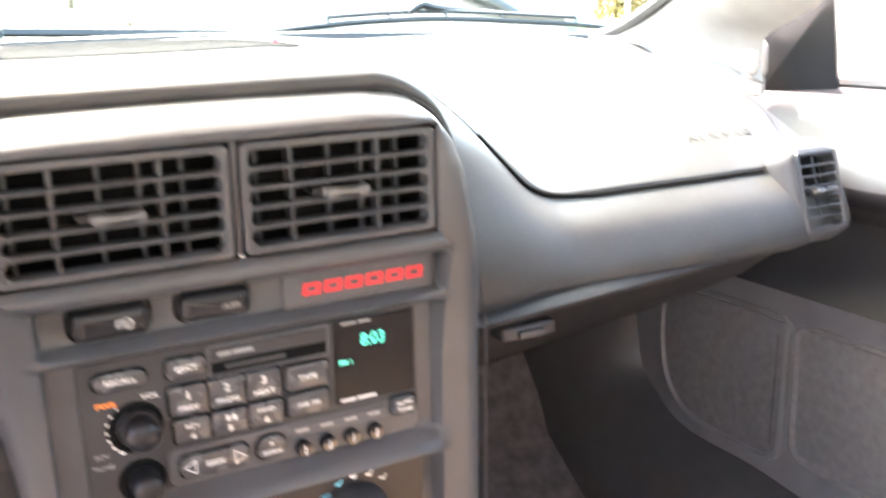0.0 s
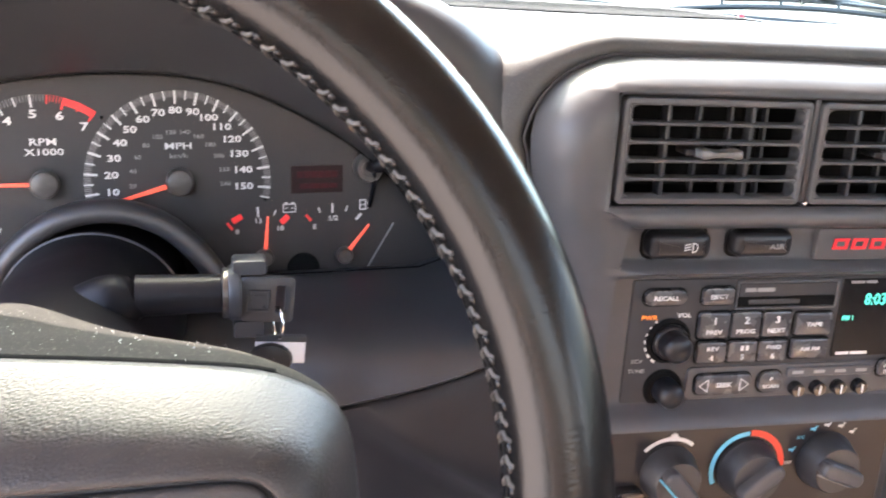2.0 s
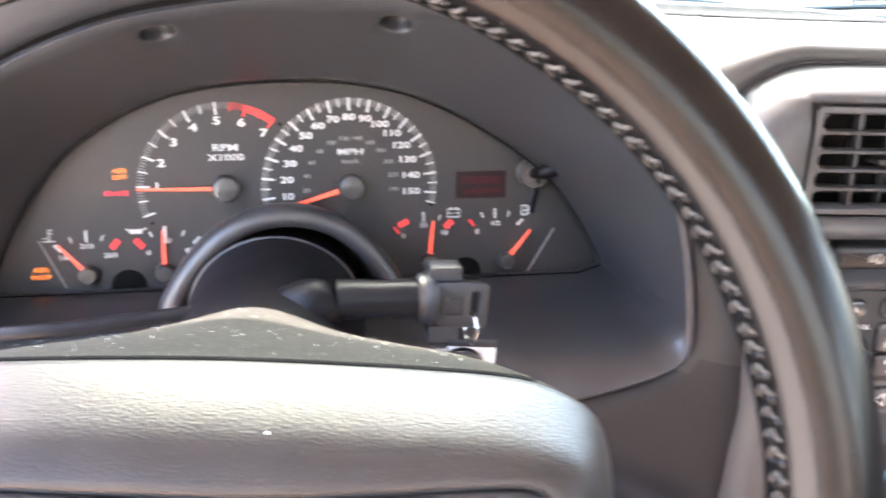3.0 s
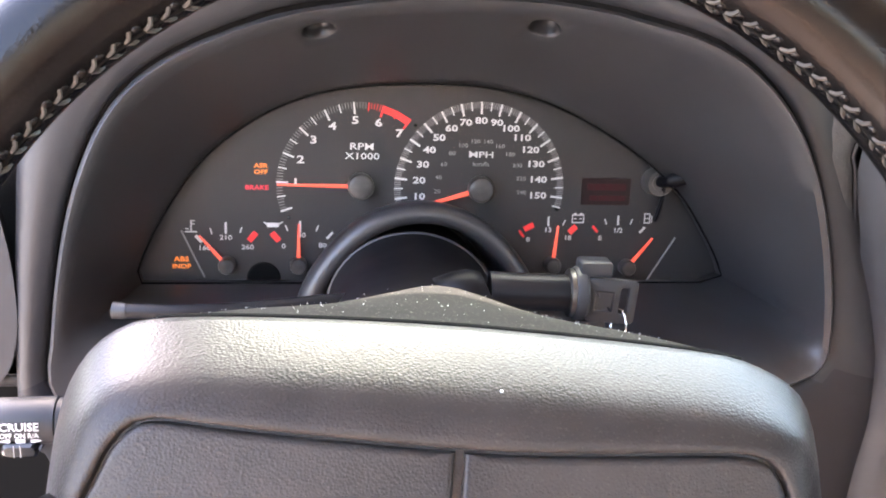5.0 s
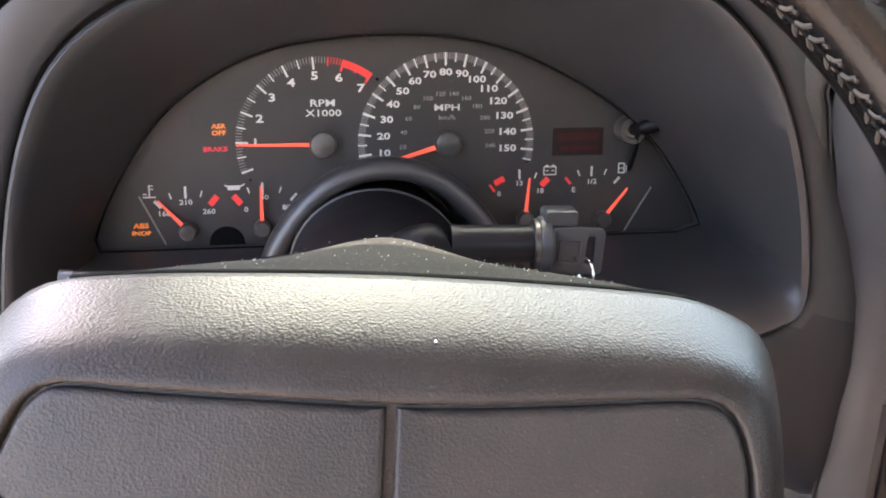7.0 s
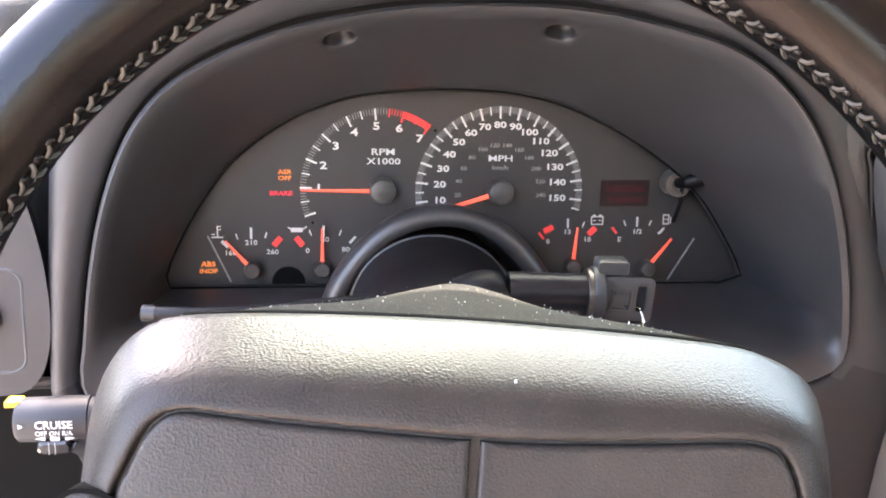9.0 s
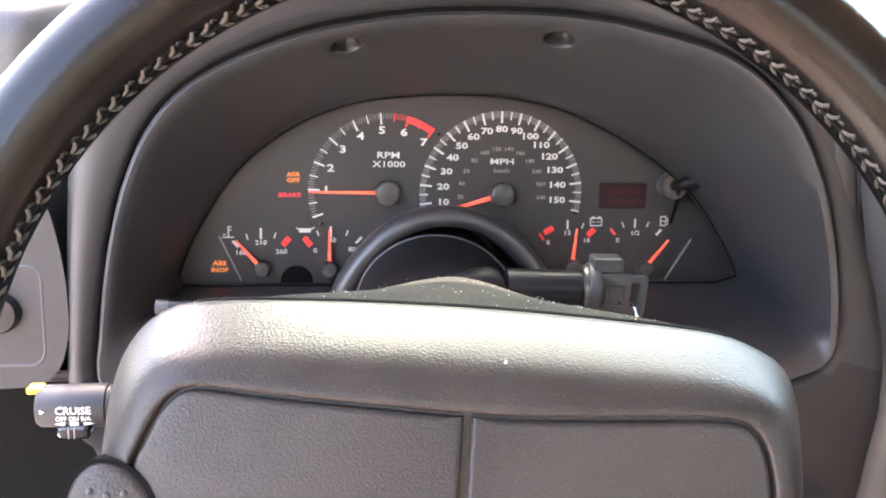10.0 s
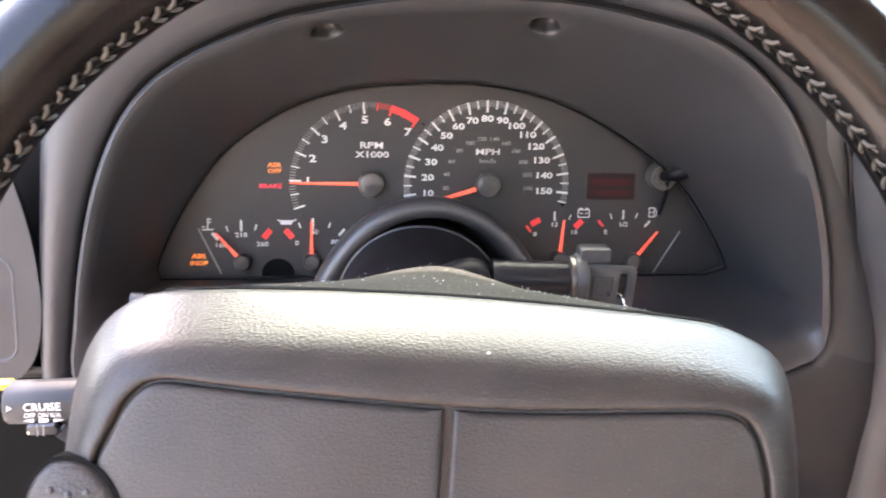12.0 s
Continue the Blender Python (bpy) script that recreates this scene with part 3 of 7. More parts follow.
def bezel_depth(x, v, left, right):
    """How far a point lies inside the bezel's rounded outline."""
    c = V_TOP - R_CORNER
    if v > c:
        for side in (-1, 1):
            cx = (-0.1575 + R_CORNER) if side < 0 else (0.1510 - R_CORNER)
            if side * (x - cx) > 0:
                return R_CORNER - math.hypot(x - cx, v - c)
        return V_TOP - v
    return min(x - left, right - x)


bm = bmesh.new()
rows = []
for v, w in PROFILE:
    left, right = bezel_edges(v)
    line = []
    span = ease((0.088 - v) / 0.012)
    x0, x1 = mixed(VENT_X0, -0.0950, span), mixed(VENT_X1, 0.1320, span)
    if v > VENT_Y1:
        x0, x1 = max(x0, left + 0.004), min(x1, right - 0.004)
    inner = [x0 + (x1 - x0) * k / 12 for k in range(13)]
    side = mixed(0.0360, 0.0130, ease((0.105 - v) / 0.10)) if v < 0.105 else 0.0362
    depth = mixed(0.024, 0.034, ease((v - 0.06) / 0.06))
    steps = (0.0, 0.02, 0.06, 0.12, 0.20, 0.32, 0.48, 0.68, 0.92)
    xs = [mixed(left, x0, s) for s in steps] + inner + [mixed(right, x1, s) for s in steps[::-1]]
    for j, x in enumerate(xs):
        d = max(0.0, bezel_depth(x, v, left, right))
        roll = depth * max(0.0, 1.0 - d / mixed(0.026, 0.017, ease((x - 0.05) / 0.06))) ** 2.6
        front = w if 9 <= j < 22 and v <= VENT_Y1 else side
        crown = 0.003 * (x / 0.15) ** 2 * ease((v - 0.150) / 0.02)
        line.append(bm.verts.new((x, v - crown, front - roll)))
    rows.append(line)
for i in range(len(rows) - 1):
    for j in range(len(rows[0]) - 1):
        if VENT_Y0 < PROFILE[i][0] <= VENT_Y1 and 9 <= j < 21:
            continue
        bm.faces.new((rows[i][j], rows[i][j + 1], rows[i + 1][j + 1], rows[i + 1][j]))
part("bezel_skin", bm, TRIM, bezel, sharp=55)
gap_line = []
for k in range(16):
    v = mixed(-0.19, V_TOP - R_CORNER, k / 15)
    gap_line.append((bezel_edges(v)[0] - 0.001, v, mixed(-0.006, 0.006, ease((v - 0.02) / 0.09))))
for side in (-1, 1):
    cx = (-0.1575 + R_CORNER) if side < 0 else (0.1510 - R_CORNER)
    for k in range(1, 12):
        a = radians(180 - 90 * k / 12) if side < 0 else radians(90 - 90 * k / 12)
        x, v = cx + (R_CORNER + 0.001) * math.cos(a), V_TOP - R_CORNER + (R_CORNER + 0.001) * math.sin(a)
        gap_line.append((x, v - 0.003 * (x / 0.15) ** 2 * ease((v - 0.150) / 0.02), 0.006))
for k in range(16):
    v = mixed(V_TOP - R_CORNER, -0.19, k / 15)
    gap_line.append((bezel_edges(v)[1] + 0.001, v, 0.004))
TOP_ROLL = [(-0.0004, -0.006), (-0.0002, -0.0022), (0.0012, -0.0006), (0.0044, 0.0002), (0.0085, -0.0020), (0.0112, -0.0090), (0.0124, -0.024), (0.0128, -0.050)]
LEFT_LONG = [(0.0012, -0.014), (0.0012, -0.002), (0.0024, 0.0004), (0.0080, 0.0002), (0.0170, -0.0030), (0.0270, -0.0100), (0.0400, -0.0240), (0.0540, -0.0480)]
LEFT_ROLL = [(0.0012, -0.014), (0.0012, -0.002), (0.0024, 0.0004), (0.0080, 0.0002), (0.0150, -0.0030), (0.0205, -0.0110), (0.0240, -0.0240), (0.0250, -0.0480)]
RIGHT_ROLL = [(0.0012, -0.014), (0.0012, -0.004), (0.0018, -0.003), (0.0034, -0.0040), (0.0052, -0.0090), (0.0066, -0.0180), (0.0076, -0.032), (0.0080, -0.050)]
rim_line = [q for q in gap_line if q[1] > (-0.05 if q[0] < 0 else 0.060)]
bm = bmesh.new()
loops = []
for top, long, left, right in zip(TOP_ROLL, LEFT_LONG, LEFT_ROLL, RIGHT_ROLL):
    ring = []
    for i, (x, v, w) in enumerate(rim_line):
        ax, ay, aw = rim_line[max(i - 1, 0)]
        bx, by, bw = rim_line[min(i + 1, len(rim_line) - 1)]
        k = math.hypot(bx - ax, by - ay)
        nx, ny = -(by - ay) / k, (bx - ax) / k
        high = ease((v - 0.085) / 0.045)
        side = (mixed(left[0], long[0], high), mixed(left[1], long[1], high)) if nx < 0 else right
        d, lift = mixed(side[0], top[0], ny * ny), mixed(side[1], top[1], ny * ny)
        ring.append((x + nx * d, v + ny * d, w - 0.001 + lift))
    loops.append(ring)
rings(bm, loops, closed=False)
part("bezel_shoulder", bm, DASH, bezel, "soft vinyl shoulder round the bezel", sharp=80)
part("bezel_gap", tube([(x, v, w - 0.0012) for x, v, w in gap_line], 0.0010, 8), TRIM_DARK, bezel, "dark gap round the bezel")
bm = bmesh.new()
o = rrect(VENT_X0, VENT_Y0, VENT_X1, VENT_Y1, 0.0025)
rings(bm, [[(x, y, w) for x, y in inset(o, d)] for d, w in ((-0.0005, 0.0352), (0.0008, 0.0340), (0.0012, 0.028), (0.0012, -0.02))], cap_last=True)
part("vent_recess", bm, TRIM_DARK, bezel)

# ---- steering wheel ----
wheel = thing("steering_wheel", WHEEL, "black leather steering wheel, thick stitched rim and grained airbag pad", "steering wheel")
RIM_R, RIM_T = 0.1766, 0.0172
part("rim", tube([(RIM_R * math.cos(2 * math.pi * k / 128), RIM_R * math.sin(2 * math.pi * k / 128), 0) for k in range(128)], RIM_T, 24, True), LEATHER, wheel, "worn glossy black leather rim")
PAD_W = 0.0088
PAD_LINE = [(-0.1275, -0.040), (-0.1268, -0.002), (-0.1245, 0.0140), (-0.1212, 0.0230), (-0.1160, 0.0308), (-0.1075, 0.0370), (-0.0975, 0.0398), (-0.075, 0.0420), (-0.040, 0.0436), (-0.002, 0.0443), (0.035, 0.0437), (0.060, 0.0429),
            (0.080, 0.0418), (0.091, 0.0403), (0.101, 0.0370), (0.1085, 0.0332), (0.1135, 0.0280), (0.1166, 0.0205), (0.1188, 0.007), (0.1202, -0.010), (0.1205, -0.040), (0.118, -0.085), (0.105, -0.128), (0.07, -0.148), (-0.078, -0.148), (-0.112, -0.128), (-0.125, -0.085)]
pad_p = polar([tuple(p) for p in spline(PAD_LINE, 6, True)][::-1], 0.0, -0.045, 160)
PANEL_LINE = [(-0.1085, -0.040), (-0.1078, -0.0140), (-0.1045, -0.0040), (-0.1003, 0.0058), (-0.0945, 0.0122), (-0.0870, 0.0140), (-0.070, 0.0130), (-0.045, 0.0120), (-0.020, 0.0113), (-0.0025, 0.0109), (0.015, 0.0111), (0.032, 0.0119), (0.050, 0.0131), (0.070, 0.0146),
              (0.081, 0.0150), (0.0880, 0.0136), (0.0925, 0.0092), (0.0955, 0.002), (0.0978, -0.010), (0.0985, -0.040), (0.097, -0.085), (0.085, -0.118), (0.06, -0.128), (-0.068, -0.128), (-0.094, -0.118), (-0.106, -0.085)]
panel_line = [tuple(p) for p in spline(PANEL_LINE, 6, True)][::-1]
panel_p = polar(panel_line, 0.0, -0.045, 160)
bm = bmesh.new()
loops = []
for d, w in ((0.0060, -0.0400), (0.0018, -0.0392), (0.0004, -0.0380), (0.0, -0.0362)):
    loops.append([(x, y, w + PAD_W) for x, y in inset(pad_p, d)])
for s, w in ((0.05, -0.0328), (0.12, -0.0284), (0.20, -0.0236), (0.28, -0.0192), (0.36, -0.0150), (0.43, -0.0116), (0.50, -0.0085), (0.57, -0.0060), (0.64, -0.0041), (0.72, -0.0024), (0.80, -0.0012), (0.88, -0.0003), (0.95, 0.0002), (0.985, -0.0002), (1.0, -0.0012)):
    loops.append([(mixed(a[0], b[0], s), mixed(a[1], b[1], s), w + PAD_W) for a, b in zip(pad_p, panel_p)])
loops.append([(x, y, PAD_W - 0.0036) for x, y in inset(panel_p, 0.0004)])
loops.append([(x, y, PAD_W - 0.0036) for x, y in inset(panel_p, 0.006)])
rings(bm, loops, cap_last=True)
part("airbag_pad", bm, PAD, wheel, "grained black airbag pad, dusty on top", sharp=70)
# two panels, left and right of the middle groove, with a small square inner corner
for side in (-1, 1):
    edge = -0.0035 if side < 0 else -0.0008
    o = [q for q in inset(panel_line, 0.0013) if (q[0] < edge - 0.006 if side < 0 else q[0] > edge + 0.006)]
    # cut the ring where it crosses the groove
    cut = max(range(len(o)), key=lambda i: (o[i - 1][0] - o[i][0]) ** 2 + (o[i - 1][1] - o[i][1]) ** 2)
    o = o[cut:] + o[:cut]
    first, last = o[0], o[-1]
    o = o + [(edge, last[1]), (edge, first[1])]
    part("pad_panel", slab(o, [(0, PAD_W - 0.0036), (0.0, PAD_W - 0.0018), (0.0004, PAD_W - 0.0008), (0.0012, PAD_W - 0.0001), (0.0022, PAD_W + 0.0001)]), PAD, wheel, sharp=70)
seam_line = [(x, y - 0.0003, PAD_W - 0.0384) for x, y in pad_p if y > 0.0385 and x > -0.1000]
part("pad_seam", tube(sorted(seam_line), 0.0014, 6), HOLE, wheel, "dark seam behind the pad")


# back cover with the raised middle
def cover_rise(x, y, w):
    up = ease((y + 0.01) / 0.04) * max(0.0, 1.0 - (x / 0.094) ** 2)
    broad = 0.0006 + 0.0044 * ease((-0.030 - w) / 0.026)
    hump = 0.0094 * ease((-0.046 - w) / 0.058) * math.exp(-((x + 0.006) / 0.034) ** 2)
    return up * (broad + hump)


bm = bmesh.new()
loops = []
for k, w in ((0.02, -0.0300), (0.004, -0.0306), (0.0, -0.0320), (0.0, -0.036), (0.0, -0.042), (0.003, -0.050), (0.010, -0.060), (0.03, -0.074), (0.07, -0.090), (0.14, -0.104), (0.30, -0.112)):
    loops.append([(x * (1 - k), y * (1 - k) if y < 0 else y * (1 - 0.25 * k) + cover_rise(x, y, w), w) for x, y in pad_p])
rings(bm, loops, cap_last=True)
part("back_cover", bm, COVER, wheel, "dusty black cover behind the pad", sharp=70)
# stitches along the inside of the rim: one pair of slanted threads, repeated
bm = bmesh.new()
for q in ([(-0.0019, 0.0027, -0.0002), (-0.0008, 0.0014, 0.0006), (0.0006, 0.0002, 0.0002)], [(-0.0019, -0.0027, -0.0002), (-0.0008, -0.0014, 0.0006), (0.0006, -0.0002, 0.0002)]):
    one = tube(q, 0.00058, 5)
    me = bpy.data.meshes.new("thread")
    one.to_mesh(me)
    one.free()
    bm.from_mesh(me)
    bpy.data.meshes.remove(me)
threads = len(bm.faces)
# leather drawn up between two stitches
for side in (-1, 1):
    bmesh.ops.create_icosphere(bm, subdivisions=2, radius=1.0, matrix=Matrix.Translation((0.0022, side * 0.0013, -0.0003)) @ Matrix.Diagonal((0.0015, 0.0016, 0.0010, 1)))
stitch_mesh = finish(bm)
stitch_mesh.materials.append(THREAD)
stitch_mesh.materials.append(LEATHER)
for p in stitch_mesh.polygons:
    p.material_index = 0 if p.index < threads else 1
N_STITCH = 156
rnd = random.Random(11)
for k in range(N_STITCH):
    a = 2 * math.pi * (k + rnd.uniform(-0.08, 0.08)) / N_STITCH
    tilt = radians(14)
    inward = Vector((-math.cos(a), -math.sin(a), 0))
    out_of = inward * math.cos(tilt) + Vector((0, 0, 1)) * math.sin(tilt)
    along = Vector((-math.sin(a), math.cos(a), 0))
    where = Vector((RIM_R * math.cos(a), RIM_R * math.sin(a), 0)) + out_of * (RIM_T - 0.0002)
    m = Matrix((along, out_of.cross(along), out_of)).transposed().to_4x4()
    m.translation = where
    ob = new("stitch", stitch_mesh)
    ob.parent, ob.matrix_basis = wheel, m @ pose(0, 0, 0, 0, 0, rnd.uniform(-9, 9)) @ Matrix.Diagonal((1.34, 1.2 * rnd.uniform(0.85, 1.12), 1.2 * rnd.uniform(0.8, 1.2), 1))
part("rim_seam", tube([((RIM_R - RIM_T * 0.965) * math.cos(2 * math.pi * k / 128), (RIM_R - RIM_T * 0.965) * math.sin(2 * math.pi * k / 128), RIM_T * 0.24) for k in range(128)], 0.0008, 6, True), HOLE, wheel)
# spokes and the thumb buttons
for side, y in ((-1, -0.075), (1, -0.075)):
    bm = bmesh.new()
    loops = []
    for s in range(9):
        x = side * (0.105 + 0.065 * s / 8)
        yy = y - 0.012 * math.sin(math.pi * s / 8)
        hw, ht = 0.020 - 0.006 * math.sin(math.pi * s / 8), 0.009
        z = -0.016 * (1 - s / 8)
        loops.append([(x, yy + hw * math.cos(t), z + ht * math.sin(t)) for t in [2 * math.pi * k / 16 for k in range(16)]])
    rings(bm, loops, True, True)
    part("spoke", bm, SATIN, wheel)
o = [tuple(p) for p in spline([(-0.1200, -0.0132), (-0.1140, -0.0116), (-0.1085, -0.0128), (-0.1040, -0.0158), (-0.1003, -0.0205), (-0.0980, -0.0270), (-0.0968, -0.0350), (-0.0964, -0.055), (-0.0972, -0.080), (-0.1040, -0.092), (-0.1200, -0.092), (-0.1270, -0.080), (-0.1278, -0.045), (-0.1252, -0.022)], 5, True)][::-1]
thumb = part("thumb_switch", slab(o, [(-0.0006, PAD_W - 0.02), (0, PAD_W - 0.004), (0, PAD_W + 0.0004), (0.0010, PAD_W + 0.0018), (0.0026, PAD_W + 0.0024)]), PAD, wheel, "dark thumb switch with raised dots")
part("switch_gap", slab(o, [(-0.0012, PAD_W - 0.01), (-0.0012, PAD_W + 0.0008)]), HOLE, thumb)
dot_mesh = finish(lathe([(0.0012, 0), (0.0011, 0.0005), (0.0006, 0.0009), (0.0, 0.001)], 12))
dot_mesh.materials.append(KEYPLASTIC)
for i in range(3):
    for j in range(7):
        d = new("raised_dot", dot_mesh)
        d.parent = thumb
        d.matrix_basis = Matrix.Translation((-0.1180 + 0.0053 * i + 0.0003 * j, -0.0205 - 0.0053 * j - (0.0010 if i == 1 else 0.0), PAD_W + 0.0023))
# dust flakes on the cover and the pad's upper edge
bm = bmesh.new()
rnd = random.Random(4)
top_p = [q for q in pad_p if q[1] > 0.039]
for k in range(130):
    x, y = rnd.choice(top_p)
    w = -0.031 - 0.060 * rnd.random()
    r = rnd.choice((0.00012, 0.00015, 0.00015, 0.0002, 0.0003))
    j = rnd.uniform(-0.002, 0.002)
    m = Matrix.Translation((x + j, y + cover_rise(x, y, w) - abs(j) * 0.05, w))
    bmesh.ops.create_icosphere(bm, subdivisions=1, radius=r, matrix=m)
part("dust", bm, TAGWHITE, wheel)
bm = bmesh.new()
bmesh.ops.create_icosphere(bm, subdivisions=2, radius=0.0005, matrix=Matrix.Translation((0.0093, 0.0274, 0.0012)))
bmesh.ops.create_icosphere(bm, subdivisions=2, radius=0.0006, matrix=Matrix.Translation((0.0369, 0.0249, -0.0030)))
part("lint_speck", bm, TAGWHITE, wheel)

# ---- steering column ----
column = thing("steering_column", Matrix(), "black plastic steering column shroud behind the wheel", "steering column")
bm = bmesh.new()
loops = []
for y, z, r in ((0.17, 0.700, 0.046), (0.10, 0.700, 0.050), (0.085, 0.702, 0.0505), (0.02, 0.7005, 0.050), (-0.05, 0.702, 0.048), (-0.10, 0.708, 0.046), (-0.135, 0.714, 0.042)):
    loops.append([(-0.402 + r * 1.06 * math.cos(2 * math.pi * k / 48), y, z + r * math.sin(2 * math.pi * k / 48)) for k in range(48)])
rings(bm, loops, True, True)
part("shroud", bm, LOCKBLACK, column)
part("shroud_lip", tube([(-0.402 + 0.0535 * math.cos(radians(a)), 0.084, 0.702 + 0.0505 * math.sin(radians(a))) for a in range(0, 360, 8)], 0.0012, 8, True), TRIM_DARK, column)
part("hub_shaft", rings(bmesh.new(), [[(-0.393 + r * math.cos(2 * math.pi * k / 32), y, z + r * math.sin(2 * math.pi * k / 32)) for k in range(32)] for y, z, r in ((-0.10, 0.718, 0.035), (-0.14, 0.732, 0.035), (-0.165, 0.742, 0.035))], True, True), SATIN, column)

# ignition lock on the column, with the key in it
lock = thing("ignition_lock", frame_of((-0.3436, -0.0136, 0.7462), (1, 0.05, 0.02), (0, 0, 1)), "black ignition lock barrel on the steering column", "ignition lock")
turn_x = pose(0, 0, 0, 0, 90, 0)
part("barrel", lathe([(0.0104, -0.022), (0.0100, -0.004), (0.0098, 0.019), (0.0094, 0.0195), (0.0, 0.0195)], 40), BARREL, lock, at=turn_x)
bm = bmesh.new()
turn = [2 * math.pi * k / 40 for k in range(40)]
rings(bm, [[(x + lean * math.sin(t), dy + r * math.sin(t), dz + r * 1.05 * math.cos(t)) for t in turn] for x, r, dy, dz, lean in
           ((-0.066, 0.010, -0.030, -0.012, -0.006), (-0.046, 0.0165, -0.014, -0.006, -0.009), (-0.034, 0.0150, -0.0060, -0.002, -0.008), (-0.028, 0.0122, -0.0012, 0.0, -0.0065), (-0.0255, 0.0108, 0.0, 0.0, -0.006), (-0.022, 0.0100, 0.0, 0.0, -0.005))], True, True)
part("lock_boss", bm, LOCKBLACK, lock, "black moulded boss that carries the lock", sharp=60)
part("collar", lathe([(0.0120, 0.0195), (0.0128, 0.0200), (0.0128, 0.0222), (0.0118, 0.0230), (0.0, 0.0230)], 40), COLLAR, lock, "worn metal collar", at=turn_x)
part("turn_ring", lathe([(0.0135, 0.0225), (0.0142, 0.0235), (0.0142, 0.0275), (0.0130, 0.0290), (0.0, 0.0290)], 40), KEYPLASTIC, lock, at=turn_x)
for y0, y1 in ((0.0105, 0.0185), (-0.0225, -0.0130)):
    o = rrect(0.0245, y0, 0.0415 if y0 > 0 else 0.0400, y1, 0.002)
    part("turn_tab", slab(o, [(0.0006, -0.007), (0, -0.006), (0, 0.006), (0.0006, 0.007)], True), KEYPLASTIC, lock)
key = thing("ignition_key", frame_of((-0.3026, -0.0186, 0.7447), (1, 0.05, -0.06), (0.06, 0, 1)), "black plastic-headed car key turned in the ignition lock", "key")
bm = bmesh.new()
outer, slot = rrect(-0.0130, -0.0115, 0.0140, 0.0120, 0.0025), rrect(0.0048, -0.0060, 0.0095, 0.0080, 0.0008)
oo, ss = polar(outer, 0.0071, 0.001, 64), polar(slot, 0.0071, 0.001, 64)
rings(bm, [[(x, y, -0.002) for x, y in ss], [(x, y, 0.002) for x, y in ss], [(x, y, 0.0024) for x, y in inset(ss, -0.0006)], [(x, y, 0.0024) for x, y in inset(oo, 0.0008)], [(x, y, 0.0018) for x, y in oo],
           [(x, y, -0.0018) for x, y in oo], [(x, y, -0.0024) for x, y in inset(oo, 0.0008)], [(x, y, -0.0024) for x, y in inset(ss, -0.0006)], [(x, y, -0.002) for x, y in ss]])
bow = part("key_head", bm, KEYPLASTIC, key)
bm = bmesh.new()
o = rrect(-0.0095, -0.0060, 0.0020, 0.0055, 0.0008)
rings(bm, [[(x, y, 0.0024) for x, y in o], [(x, y, 0.0030) for x, y in inset(o, 0.0003)], [(x, y, 0.0030) for x, y in inset(o, 0.0010)], [(x, y, 0.0025) for x, y in inset(o, 0.0013)]], cap_last=True)
bar(bm, -0.0070, 0.0, -0.0010, 0.0, 0.0050, 0.0024, 0.0005)
part("maker_mark", bm, KEYPLASTIC, bow)
part("key_blade", box(-0.024, -0.004, -0.001, -0.0125, 0.004, 0.001, 0.0004), METAL, key)
part("key_ring", tube([(0.0068 + 0.0045 * math.sin(a) * 0.4, -0.0125 + 0.0080 * math.cos(a), 0.0075 * math.sin(a)) for a in [2 * math.pi * k / 28 for k in range(28)]], 0.0008, 8, True), METAL, key, "shiny steel split ring")
tag = part("key_tag", slab(rrect(-0.004, -0.034, 0.0215, -0.0210, 0.0008), [(0.0004, -0.0012), (0, -0.0008), (0, 0.0008), (0.0004, 0.0012)], True), TAGWHITE, key, "white plastic key tag")
part("tag_band", box(-0.0042, -0.0225, -0.0015, 0.0217, -0.0190, 0.0015, 0.0004), KEYPLASTIC, tag)
part("fob", lathe([(0.0, -0.003), (0.0105, -0.002), (0.0115, 0.0), (0.0105, 0.003), (0.006, 0.0042), (0.0, 0.0045)], 32, 0.8), SATIN, key, "black oval fob", at=Matrix.Translation((0.0035, -0.0310, 0.004)))

# stalk with the cruise control
stalk = thing("indicator_stalk", frame_of((-0.5755, -0.0950, 0.7015), (1, 0.10, 0.06), (0, 0, 1)), "black indicator stalk with white cruise control lettering", "indicator stalk")
part("end_sleeve", lathe([(0.0, -0.0170), (0.0090, -0.0168), (0.0100, -0.0155), (0.0104, 0.010), (0.0104, 0.0150), (0.0, 0.0150)], 40), SHADE_BLACK, stalk, at=turn_x)
part("inner_sleeve", lathe([(0.0, 0.0155), (0.0098, 0.0156), (0.0096, 0.045), (0.0070, 0.075), (0.0062, 0.13), (0.0, 0.13)], 40), SHADE_BLACK, stalk, at=turn_x)
part("cruise_slider", slab(rrect(-0.0070, -0.0135, 0.0085, -0.0065, 0.003), [(0.001, -0.004), (0, -0.002), (0, 0.009), (0.0015, 0.0108)], True), GLOSS, stalk)
bm = bmesh.new()
for x in (-0.0015, 0.0012):
    bar(bm, x, -0.0125, x, -0.0070, 0.0004, 0.0108)
part("slider_ribs", bm, GREY, stalk)
part("hazard_button", box(-0.0215, 0.0072, -0.004, -0.0145, 0.0102, 0.004, 0.0008), YELLOW, stalk, "yellow push button")


def on_sleeve(y):
    return math.sqrt(max(0.0, 0.0105 ** 2 - y * y)) + 0.0002


